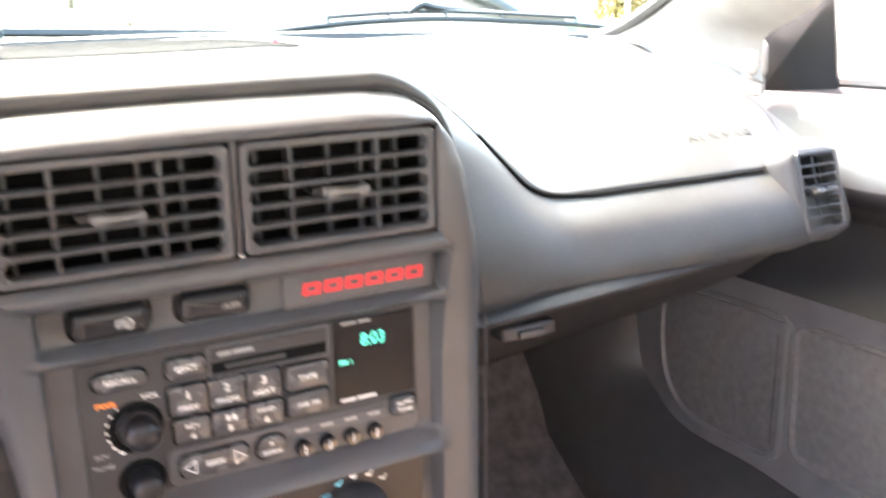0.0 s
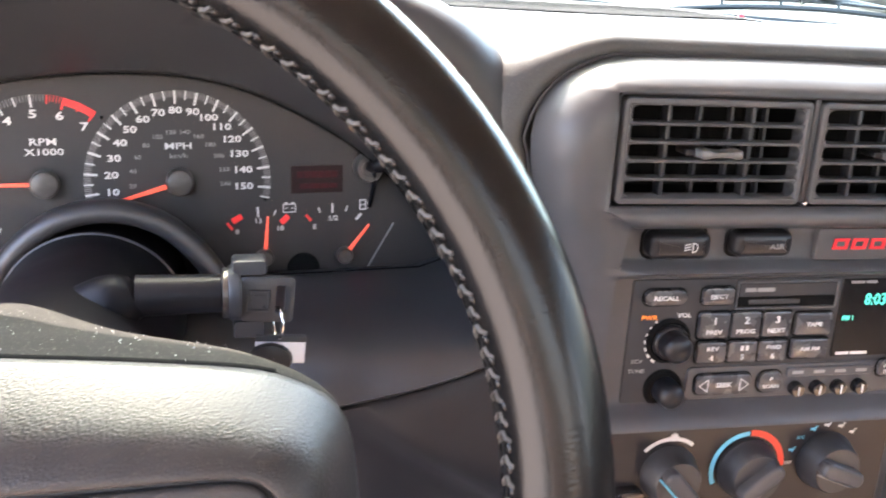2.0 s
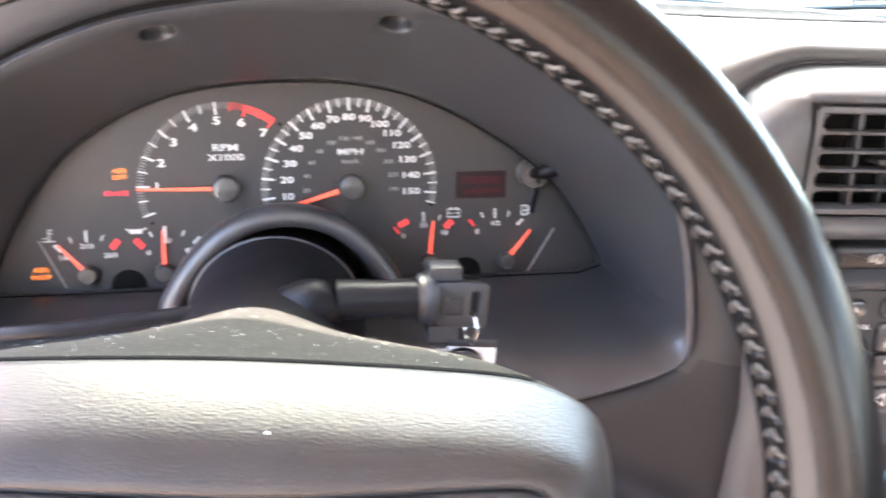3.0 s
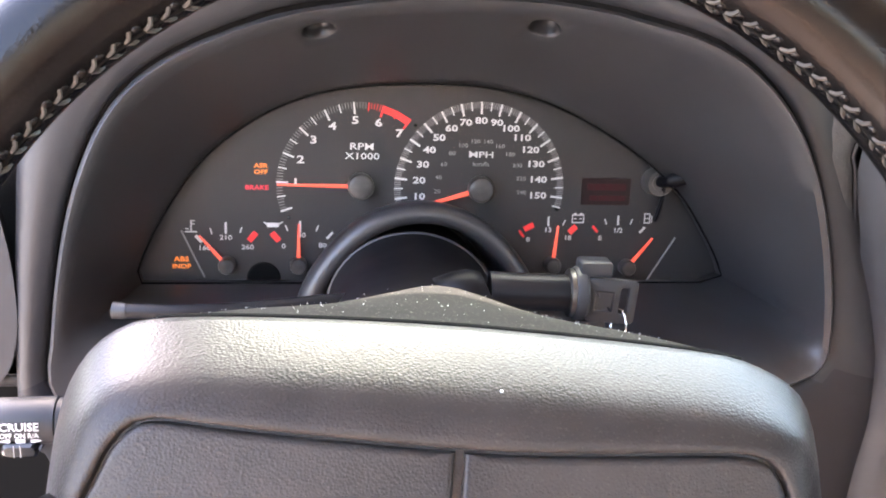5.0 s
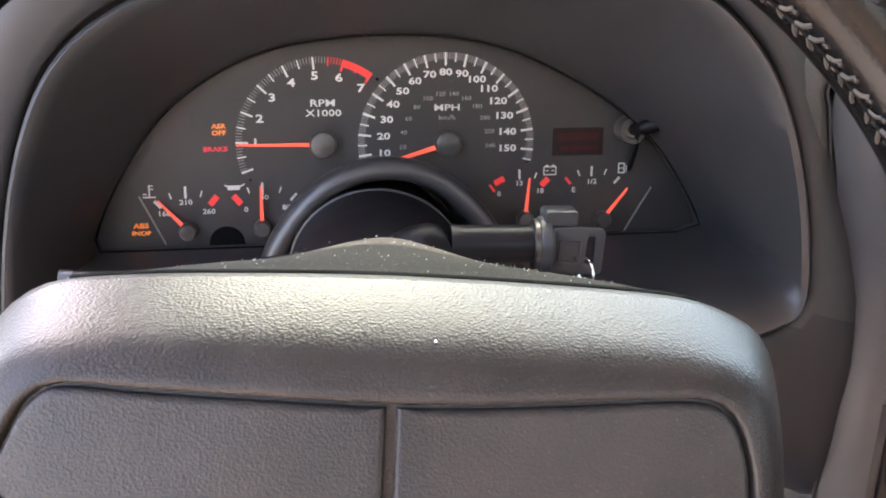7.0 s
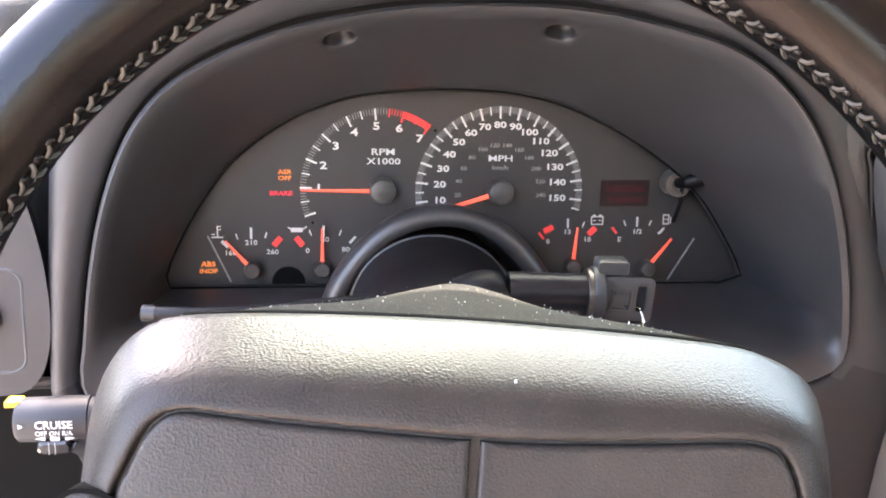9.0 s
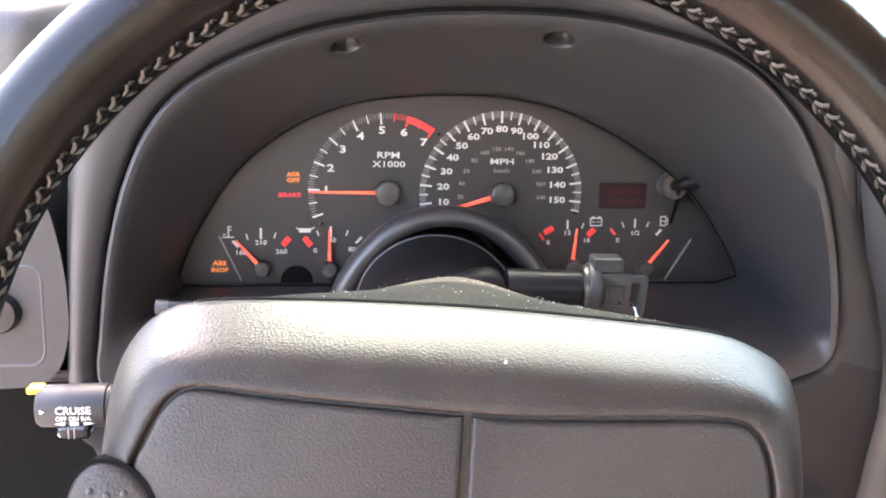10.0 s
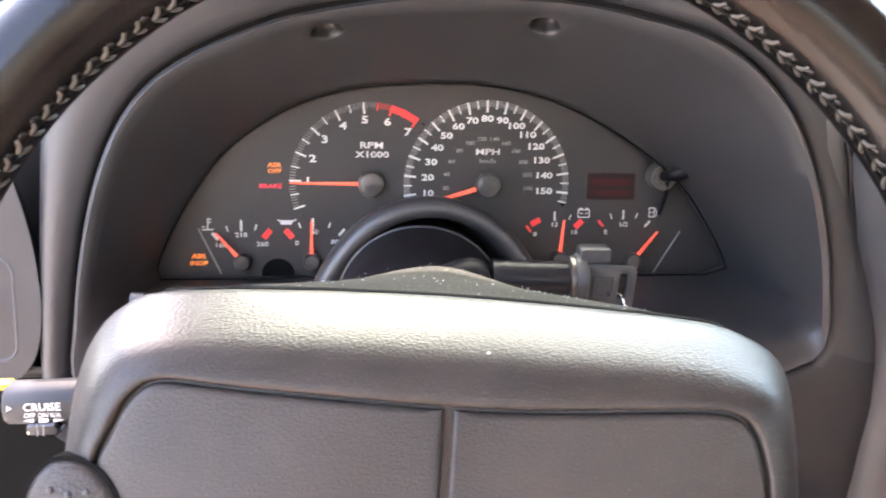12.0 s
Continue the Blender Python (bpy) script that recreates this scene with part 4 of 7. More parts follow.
text("lettering_cruise", "CRUISE", 0.0052, 0.0012, 0.0012, on_sleeve(0.0012), WHITE, stalk, 0.98, 0.01)
text("lettering_modes", "OFF ON R/A", 0.0032, 0.0010, -0.0028, on_sleeve(-0.0028), WHITE, stalk, 0.92, 0.005)
bm = bmesh.new()
for x, d in ((-0.0055, -1), (0.0075, 1)):
    z = on_sleeve(-0.0058)
    v = [bm.verts.new((x - 0.0022 * d, -0.0046, z)), bm.verts.new((x - 0.0022 * d, -0.0068, z)), bm.verts.new((x + 0.0026 * d, -0.0057, z))]
    bm.faces.new(v if d > 0 else v[::-1])
bar(bm, -0.0010, -0.0057, 0.0030, -0.0057, 0.0020, on_sleeve(-0.0058))
z = on_sleeve(0.001)
bm.faces.new([bm.verts.new(p) for p in ((-0.0140, 0.0022, z), (-0.0140, -0.0002, z), (-0.0118, 0.0010, z))])
part("lettering_arrows", bm, WHITE, stalk)
bm = bmesh.new()
bar(bm, 0.0195, 0.0035, 0.0225, -0.0020, 0.0009, 0.0096)
bar(bm, 0.0225, -0.0020, 0.0245, 0.0020, 0.0009, 0.0096)
bar(bm, 0.0195, 0.0035, 0.0260, 0.0042, 0.0009, 0.0096)
part("wiper_symbol", bm, WHITE, stalk)
lever = thing("tilt_lever", Matrix(), "thin black tilt lever with a pale end on the column", "lever")
part("lever_arm", tube([(-0.554, -0.009, 0.7254), (-0.53, -0.008, 0.7254), (-0.50, -0.004, 0.7264), (-0.44, 0.012, 0.7300)], 0.0042, 12), SATIN, lever)
part("lever_end", tube([(-0.5606, -0.009, 0.7254), (-0.5595, -0.009, 0.7254), (-0.5535, -0.009, 0.7254)], 0.0046, 14), LEVEREND, lever)

# ---- instrument cluster ----
cluster = thing("instrument_cluster", CLUSTER, "lit car instrument cluster, speedometer, rev counter and small gauges", "instrument cluster")
bm = bmesh.new()
rings(bm, [[(k * x, 0.015 + k * (y - 0.015), 0.0) for x, y in lens_p] for k in (1.03, 1.0, 0.6, 0.2)], cap_last=True)
face = part("gauge_plate", bm, FACE, cluster, "matt black printed gauge plate")
bm = bmesh.new()
rings(bm, [[(k * x, 0.015 + k * (y - 0.015), 0.0125) for x, y in lens_p] for k in (1.005, 0.6, 0.2)], cap_last=True)
lens = part("clear_cover", bm, LENS, cluster, "clear plastic cover")
lens.visible_shadow = False
part("cover_edge", tube([(x, y, 0.0140) for x, y in inset(lens_p, 0.0004)], 0.0008, 6, True), HOLE, cluster, "dark gap round the cover")
H = 0.0003


def ray_tick(bm, cx, cy, a, r0, r1, w):
    c, s = math.cos(radians(a)), math.sin(radians(a))
    bar(bm, cx + r0 * c, cy + r0 * s, cx + r1 * c, cy + r1 * s, w, H)


def pointer(owner, name, cx, cy, a, length, w, hub, start=0.0):
    at = Matrix.Translation((cx, cy, 0.004)) @ pose(0, 0, 0, 0, 0, a)
    bm = bmesh.new()
    q = [(start, -w / 2), (length, -w * 0.22), (length, w * 0.22), (start, w / 2)]
    rings(bm, [[(x, y, 0.0) for x, y in q], [(x, y, 0.0011) for x, y in q]], True, True)
    n = part(name, bm, NEEDLE, owner, "glowing orange-red pointer", at=at)
    part("pointer_hub", lathe([(hub, -0.0035), (hub, 0.0030), (hub * 0.94, 0.0044), (hub * 0.8, 0.0052), (0.0, 0.0056)], 36), HUB, n)
    return n


# rev counter
TX, TY, TR = -0.0510, 0.0284, 0.0566
tach = new("rev_counter")
tach.parent = cluster
major, minor, redbm = bmesh.new(), bmesh.new(), bmesh.new()
for k in range(0, 71):
    a = 199 - 2.07 * k
    if k % 10 == 0:
        ray_tick(redbm if k >= 60 else major, TX, TY, a, TR - 0.0080, TR, 0.0013)
    elif k % 5 == 0:
        ray_tick(redbm if k >= 55 else major, TX, TY, a, TR - 0.0058, TR, 0.0009)
    elif k < 60:
        ray_tick(redbm if k >= 55 else minor, TX, TY, a, TR - 0.0042, TR, 0.00045)
arc(redbm, TX, TY, TR - 0.0048, TR - 0.0002, 199 - 2.07 * 60, 199 - 2.07 * 70, H)
part("major_ticks", major, WHITE, tach)
part("minor_ticks", minor, GREY, tach)
part("red_line", redbm, RED, tach, "red warning band")
for k in range(1, 8):
    a = radians(199 - 20.7 * k)
    text("numeral", str(k), 0.0072, TX + (TR - 0.0128) * math.cos(a), TY + (TR - 0.0122) * math.sin(a), H, WHITE, tach, 1.42, 0.026)
text("caption", "RPM", 0.0064, TX + 0.0005, TY + 0.0265, H, WHITE, tach, 1.4, 0.010)
text("caption", "X1000", 0.0062, TX + 0.0010, TY + 0.0200, H, WHITE, tach, 1.4, 0.010)
pointer(tach, "needle", TX, TY, 179.5, 0.0560, 0.0026, 0.0090)

# speedometer
SX, SY, SR = 0.0322, 0.0275, 0.0600
speedo = new("speedometer")
speedo.parent = cluster
major, minor, band = bmesh.new(), bmesh.new(), bmesh.new()
for k in range(0, 156):
    mph = k
    a = 201.5 - 1.38 * mph
    if mph < 5:
        continue
    if mph % 10 == 0:
        ray_tick(major, SX, SY, a, SR - 0.0085, SR, 0.0014)
    elif mph % 5 == 0:
        ray_tick(major, SX, SY, a, SR - 0.0060, SR, 0.0009)
    else:
        ray_tick(minor, SX, SY, a, SR - 0.0045, SR, 0.0005)
part("major_ticks", major, WHITE, speedo)
part("minor_ticks", minor, GREY, speedo)
for k in range(1, 16):
    a = radians(201.5 - 13.8 * k)
    wide = 0.0135 + 0.0035 * abs(math.cos(a)) * (1.35 if k > 9 else 1.0)
    text("numeral", str(10 * k), 0.0062, SX + (SR - wide) * math.cos(a), SY + (SR - 0.0130) * math.sin(a), H, WHITE, speedo, 1.42, 0.028)
for k in range(1, 13):
    a = radians(201.5 - 13.8 * k * 20 / 16.09)
    text("numeral_metric", str(20 * k), 0.0040, SX + (SR - 0.0300) * math.cos(a), SY + (SR - 0.0270) * math.sin(a), H, GREY, speedo, 1.2, 0.004)
text("caption", "MPH", 0.0060, SX, SY + 0.0235, H, WHITE, speedo, 1.5, 0.010)
text("caption", "km/h", 0.0045, SX, SY + 0.0170, H, GREY, speedo, 1.3, 0.004)
pointer(speedo, "needle", SX, SY, 196.5, 0.0480, 0.0034, 0.0090)

# four small gauges: hub, needle angle and length, white ticks (x, y, angle), red marks, numbers
SMALL = [
    ("temperature_gauge", -0.1404, -0.0270, 131, 0.0275, [(-0.1591, -0.0094, 131, 0.0062, 0.0020), (-0.1509, -0.0041, 108, 0.0042, 0.0009), (-0.1412, -0.0018, 90, 0.0080, 0.0015), (-0.1312, -0.0031, 72, 0.0042, 0.0009)],
     [(-0.1234, -0.0077, 50, 0.0075, 0.0040)], [("160", -0.1554, -0.0158), ("210", -0.1412, -0.0085), ("260", -0.1267, -0.0151)]),
    ("oil_gauge", -0.0925, -0.0270, 90, 0.0290, [(-0.1007, -0.0016, 112, 0.0042, 0.0009), (-0.0915, -0.0006, 90, 0.0080, 0.0015), (-0.0799, -0.0016, 70, 0.0042, 0.0009), (-0.0713, -0.0066, 48, 0.0062, 0.0016)],
     [(-0.1081, -0.0077, 130, 0.0075, 0.0040)], [("0", -0.1026, -0.0144), ("40", -0.0905, -0.0066), ("80", -0.0761, -0.0137)]),
    ("volt_gauge", 0.0868, -0.0265, 85, 0.0290, [(0.0831, 0.0047, 92, 0.0070, 0.0014), (0.0946, 0.0038, 68, 0.0042, 0.0009)],
     [(0.1013, -0.0010, 45, 0.0070, 0.0042), (0.0640, -0.0045, 128, 0.0060, 0.0016), (0.0690, 0.0005, 118, 0.0040, 0.0075)], [("8", 0.0689, -0.0087), ("13", 0.0831, -0.0016), ("18", 0.0980, -0.0073)]),
    ("fuel_gauge", 0.1426, -0.0280, 51, 0.0280, [(0.1255, 0.0047, 112, 0.0042, 0.0009), (0.1348, 0.0058, 90, 0.0070, 0.0014), (0.1448, 0.0050, 70, 0.0042, 0.0009), (0.1535, -0.0010, 48, 0.0058, 0.0018)],
     [(0.1180, -0.0006, 130, 0.0058, 0.0018)], [("E", 0.1221, -0.0073), ("1/2", 0.1352, -0.0016)]),
]
for name, hx, hy, ang, length, ticks, reds, numbers in SMALL:
    g = new(name)
    g.parent = cluster
    bm = bmesh.new()
    for x, y, a, l, w in ticks:
        c, s = math.cos(radians(a)) * l / 2, math.sin(radians(a)) * l / 2
        bar(bm, x - c, y - s, x + c, y + s, w, H)
    part("ticks", bm, WHITE, g)
    bm = bmesh.new()
    for x, y, a, l, w in reds:
        c, s = math.cos(radians(a)) * l / 2, math.sin(radians(a)) * l / 2
        bar(bm, x - c, y - s, x + c, y + s, w, H)
    part("red_marks", bm, RED, g)
    for body, x, y in numbers:
        text("numeral", body, 0.0047, x, y, H, WHITE, g, 1.2, 0.016)
    pointer(g, "needle", hx, hy, ang, length, 0.0026, 0.0058, 0.004)
# symbols, warning lamps, odometer window
bm = bmesh.new()
for x0, y0, x1, y1, w in ((-0.1639, -0.0045, -0.1639, 0.0035, 0.0010), (-0.1639, 0.0030, -0.1615, 0.0030, 0.0007), (-0.1639, 0.0008, -0.1615, 0.0008, 0.0007), (-0.1680, -0.0045, -0.1600, -0.0045, 0.0010), (-0.1680, -0.0025, -0.1655, -0.0025, 0.0007),
                          (-0.1140, 0.0005, -0.1060, 0.0005, 0.0030), (-0.1060, 0.0010, -0.1030, 0.0028, 0.0008), (-0.1160, 0.0025, -0.1140, 0.0010, 0.0008),
                          (0.1002, 0.0095, 0.1092, 0.0095, 0.0007), (0.1002, 0.0040, 0.1092, 0.0040, 0.0007), (0.1005, 0.0095, 0.1005, 0.0040, 0.0007), (0.1089, 0.0095, 0.1089, 0.0040, 0.0007), (0.1015, 0.0103, 0.1035, 0.0103, 0.0012), (0.1060, 0.0103, 0.1080, 0.0103, 0.0012),
                          (0.1018, 0.0068, 0.1038, 0.0068, 0.0006), (0.1058, 0.0068, 0.1078, 0.0068, 0.0006), (0.1545, 0.0040, 0.1545, 0.0110, 0.0008), (0.1585, 0.0040, 0.1585, 0.0110, 0.0008), (0.1541, 0.0108, 0.1589, 0.0108, 0.0008), (0.1541, 0.0042, 0.1589, 0.0042, 0.0009), (0.1545, 0.0075, 0.1585, 0.0075, 0.0006), (0.1600, 0.0045, 0.1600, 0.0095, 0.0007)):
    bar(bm, x0, y0, x1, y1, w, H)
part("gauge_symbols", bm, WHITE, cluster)
for body, x, y, mat, size in (("ASR", -0.1178, 0.0408, AMBER, 0.0042), ("OFF", -0.1178, 0.0365, AMBER, 0.0042), ("BRAKE", -0.1205, 0.0260, REDLAMP, 0.0042), ("ABS", -0.1705, -0.0235, AMBER, 0.0046), ("INOP", -0.1705, -0.0285, AMBER, 0.0042)):
    text("warning_lamp", body, size, x, y, H, mat, cluster, 1.25, 0.02)
part("odometer_window", slab(rrect(0.1060, 0.0168, 0.1425, 0.0362, 0.0008), [(0, 0.0001), (0.0003, 0.0006)]), DIMRED, cluster, "dim red odometer window")
bars("odometer_digits", 0.1100, 0.1385, 0.0300, 0.0048, 0.0008, DIMDIGIT, cluster, (1, 1, 1, 1, 1, 1))
bars("odometer_digits", 0.1120, 0.1385, 0.0220, 0.0036, 0.0008, DIMDIGIT, cluster, (1, 1.4, 1, 1))
bm = bmesh.new()
bar(bm, -0.1704, -0.0037, -0.1554, -0.0361, 0.0010, 0.0002, 0.0010)
bar(bm, 0.1791, -0.0065, 0.1595, -0.0392, 0.0010, 0.0002, 0.0010)
part("plate_ridge", bm, GREY, cluster)
# raised black discs drawn for dark holes in the plate
for x, y in ((-0.116, -0.037), (0.1140, -0.0370)):
    part("plate_hole", lathe([(0.0115, 0.0), (0.0110, 0.0012), (0.0095, 0.0014), (0.0, 0.0010)], 36), HOLE, cluster, at=Matrix.Translation((x, y, 0.0001)))
for x, y in ((TX - 0.0480, TY - 0.0225), (SX + 0.0560, SY - 0.0140), (SX - 0.0530, SY - 0.0180), (TX + 0.0365, TY + 0.0420)):
    part("needle_stop", lathe([(0.0010, 0.0), (0.0010, 0.0020), (0.0, 0.0023)], 12), GLOSS, cluster, at=Matrix.Translation((x, y, 0)))
# trip reset stem through the cover
stem = new("trip_reset")
stem.parent = cluster
part("stem_bushing", lathe([(0.0095, 0.0), (0.0095, 0.0128), (0.0088, 0.0138), (0.0060, 0.0138), (0.0052, 0.0126), (0.0, 0.0126)], 32), HUB, stem, at=Matrix.Translation((0.1590, 0.0350, 0)))
part("stem_rod", tube([(0.1595, 0.0355, 0.010), (0.1600, 0.0370, 0.020), (0.1610, 0.0385, 0.028)], 0.0038, 16), LOCKBLACK, stem, "black reset stem")
part("stem_cap", tube([(0.1600, 0.0385, 0.027), (0.1620, 0.0395, 0.0290), (0.1690, 0.0420, 0.0320), (0.1745, 0.0435, 0.0335), (0.1760, 0.0440, 0.0338)], 0.0052, 18, taper=lambda t: 0.75 + 0.25 * math.sin(math.pi * min(1.0, 0.15 + t))), LOCKBLACK, stem)
part("stem_link", tube([(0.1620, 0.0340, 0.0135), (0.1622, 0.0230, 0.0110), (0.1600, 0.0070, 0.0060)], 0.0017, 10), LOCKBLACK, stem)

# ---- air vents in the centre ----
def air_vent(x0, x1, y0, y1, m, label, group, rows=5, vanes=(0.055, 0.45, 0.635, 0.84), knob=True, skew=0.0, uprights=(0.235, 0.72)):
    """A louvred outlet: frame, bars across, upright vanes behind and a thumb knob."""
    v = thing("air_vent", m, label, "air vent", group)
    w, h = x1 - x0, y1 - y0
    bm = bmesh.new()
    outer = rrect(x0, y0, x1, y1, 0.004)
    rings(bm, [[(x, y, z) for x, y in inset(outer, d)] for d, z in ((0, -0.010), (0, 0.0005), (0.0006, 0.0016), (0.0016, 0.0020), (0.0034, 0.0018), (0.0042, 0.0008), (0.0044, -0.010))])
    part("frame", bm, TRIM, v)
    ix0, ix1, iy0, iy1 = x0 + 0.0042, x1 - 0.0042, y0 + 0.0040, y1 - 0.0040
    step = (iy1 - iy0) / rows
    for k in range(1, rows):
        y = iy0 + step * k
        bm = bmesh.new()
        rings(bm, [[(x, y + a, b) for a, b in ((-0.0007, 0.0013), (-0.0010, 0.0004), (-0.0007, -0.009), (0.0007, -0.009), (0.0010, 0.0004), (0.0007, 0.0013), (0.0, 0.0016))] for x in (ix0 - 0.0012, ix1 + 0.0012)], True, True)
        part("louvre", bm, TRIM, v)
    # rounded ends of each slot: one shape, turned for either side
    r = step / 2 - 0.0008
    bm = bmesh.new()
    n = 7
    front, rear = [], []
    for z, store in ((0.0008, front), (-0.008, rear)):
        for i in range(n + 1):
            a = radians(90 + 180 * i / n)
            store.append(bm.verts.new((r * 0.85 + r * 0.85 * math.cos(a), r * math.sin(a), z)))
        store.append(bm.verts.new((-0.0006, -r - 0.001, z)))
        store.append(bm.verts.new((-0.0006, r + 0.001, z)))
    bm.faces.new(front)
    for i in range(n):
        bm.faces.new((front[i], front[i + 1], rear[i + 1], rear[i]))
    end_mesh = finish(bm)
    end_mesh.materials.append(TRIM)
    for k in range(rows):
        for xe, turn in ((ix0, 0), (ix1, 180)):
            e = new("slot_end", end_mesh)
            e.parent = v
            e.matrix_basis = Matrix.Translation((xe, iy0 + step * (k + 0.5), 0)) @ pose(0, 0, 0, 0, 0, turn)
    # two stout uprights just behind the bars, thin vanes deeper in, darkened for shade
    for f in uprights:
        x = ix0 + (ix1 - ix0) * f
        part("upright", box(x - 0.0012, iy0 - 0.001, -0.012, x + 0.0012, iy1 + 0.001, -0.0035, 0.0004), TRIM_DARK, v)
    for f in vanes:
        x = ix0 + (ix1 - ix0) * f
        part("vane", box(x - 0.0009 + skew, iy0 - 0.001, -0.0165, x + 0.0009 + skew, iy1 + 0.001, -0.0115, 0.0003), TRIM_DARK, v)
    # duct in near black, the shade of its depth put into colour
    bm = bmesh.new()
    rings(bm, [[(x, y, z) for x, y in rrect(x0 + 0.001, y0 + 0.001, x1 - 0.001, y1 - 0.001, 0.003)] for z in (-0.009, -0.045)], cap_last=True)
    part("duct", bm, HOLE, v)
    if knob:
        xc, yc = (x0 + x1) / 2, iy0 + step * (rows / 2 + 0.0)
        o = [tuple(p) for p in spline([(-0.0128, 0.0), (-0.0120, -0.0026), (-0.0080, -0.0030), (-0.0030, -0.0019), (0.0050, -0.0019), (0.0098, -0.0028), (0.0128, -0.0024), (0.0134, 0.0),
                                      (0.0128, 0.0024), (0.0098, 0.0028), (0.0050, 0.0019), (-0.0030, 0.0019), (-0.0080, 0.0030), (-0.0120, 0.0026)], 3, True)]
        kn = part("thumb_knob", slab([(xc + x, yc + y) for x, y in o], [(0.0008, -0.002), (0, 0.0), (0.0001, 0.0070), (0.0006, 0.0086), (0.0012, 0.0090)], True), KNOB, v, "worn grey thumb knob")
        part("knob_stem", box(xc - 0.018, yc - 0.0016, -0.012, xc - 0.004, yc + 0.0016, 0.002, 0.0006), SATIN, kn)
    return v


VENT_FRAME = STACK @ Matrix.Translation((0, 0, 0.0330))
air_vent(-0.1120, 0.0030, 0.0905, 0.1505, VENT_FRAME, "dark grey centre air vent with five slots, pointing ahead", "centre air vents")
air_vent(0.0085, 0.1215, 0.0905, 0.1505, VENT_FRAME, "dark grey centre air vent beside the passenger, slots level", "centre air vents", skew=0.002)
part("vent_pin", lathe([(0.0016, 0.02), (0.0016, 0.036), (0.0008, 0.0372), (0.0, 0.0375)], 14), METAL, bezel, at=Matrix.Translation((0.0058, 0.0915, 0)))
part("vent_divider", box(0.0040, 0.0895, 0.010, 0.0075, 0.1520, 0.0335, 0.0010), TRIM_DARK, bezel)

# ---- switch row ----
def rocker(x0, x1, y0, y1, label):
    s = thing("push_switch", STACK, label, "switch", "dashboard switches")
    bm = bmesh.new()
    o = rrect(x0, y0, x1, y1, 0.006)
    rings(bm, [[(x, y, z) for x, y in inset(o, d)] for d, z in ((-0.0012, 0.0110), (-0.0008, 0.0124), (0.0004, 0.0124), (0.0010, 0.006))], cap_last=True)
    part("surround", bm, HOLE, s)
    o = rrect(x0 + 0.0012, y0 + 0.0012, x1 - 0.0012, y1 - 0.0012, 0.0052)
    bm = slab(o, [(0, 0.004), (0, 0.0185), (0.0010, 0.0205), (0.0030, 0.0217), (0.0055, 0.0220)])
    part("rocker", bm, SATIN, s, sharp=60)
    return s


fog = rocker(-0.0812, -0.0398, 0.0518, 0.0708, "black fog lamp push switch with a white symbol")
bm = bmesh.new()
arc(bm, -0.0535, 0.0610, 0.0026, 0.0032, -90, 90, 0.0222, 12)
bar(bm, -0.0535, 0.0580, -0.0535, 0.0640, 0.0006, 0.0222)
for k in range(3):
    bar(bm, -0.0590, 0.0592 + 0.0016 * k, -0.0548, 0.0602 + 0.0016 * k, 0.0005, 0.0222)
part("lamp_symbol", bm, WHITE, fog)
asr = rocker(-0.0262, 0.0145, 0.0528, 0.0712, "black traction control push switch lettered ASR")
text("lettering", "ASR", 0.0048, 0.0020, 0.0610, 0.0222, GREY, asr, 1.2, 0.01)

# ---- maker's badge plate: plain red shapes ----
plate = thing("badge_plate", STACK, "dark plastic badge plate with a row of red shapes", "badge")
part("plate", slab(rrect(0.0335, 0.0500, 0.1285, 0.0705, 0.0020), [(0, 0.008), (0, 0.0140), (0.0006, 0.0148), (0.0020, 0.0150)]), TRIM, plate)
for k in range(6):
    x = 0.0445 + 0.0131 * k
    bm = bmesh.new()
    q = [(x + 0.0012, 0.0640), (x + 0.0118, 0.0640), (x + 0.0106, 0.0570), (x, 0.0570)]
    hole = [(x + 0.0032, 0.0622), (x + 0.0092, 0.0622), (x + 0.0086, 0.0588), (x + 0.0026, 0.0588)]
    rings(bm, [[(a, b, 0.0148) for a, b in q], [(a, b, 0.0156) for a, b in q], [(a, b, 0.0156) for a, b in hole], [(a, b, 0.0149) for a, b in hole]])
    part("badge_shape", bm, BADGE, plate)

# ---- radio ----
radio = thing("car_radio", STACK, "dark grey car cassette radio with a green lit clock display", "radio")
part("faceplate", slab(rrect(-0.0800, -0.0490, 0.1215, 0.0352, 0.0022), [(0, -0.002), (0, 0.0030), (0.0006, 0.0040), (0.0016, 0.0042)]), RADIOFACE, radio, "dark grey faceplate")
Z0 = 0.0042


def key_cap(x0, y0, x1, y1, r=0.0022, h=0.0032, mat=KEYCAP):
    step = 0.0013 if y1 < -0.022 else 0.0
    b = part("key_cap", button(x0, y0, x1, y1, r, Z0 - 0.001, Z0 + h + step, 0.0014), mat, radio)
    o = rrect(x0, y0, x1, y1, r)
    bm = bmesh.new()
    rings(bm, [[(x, y, Z0 + step + 0.0003) for x, y in inset(o, -0.0011)], [(x, y, Z0 + step + 0.0003) for x, y in inset(o, 0.0006)]])
    part("key_gap", bm, HOLE, b)
    return b


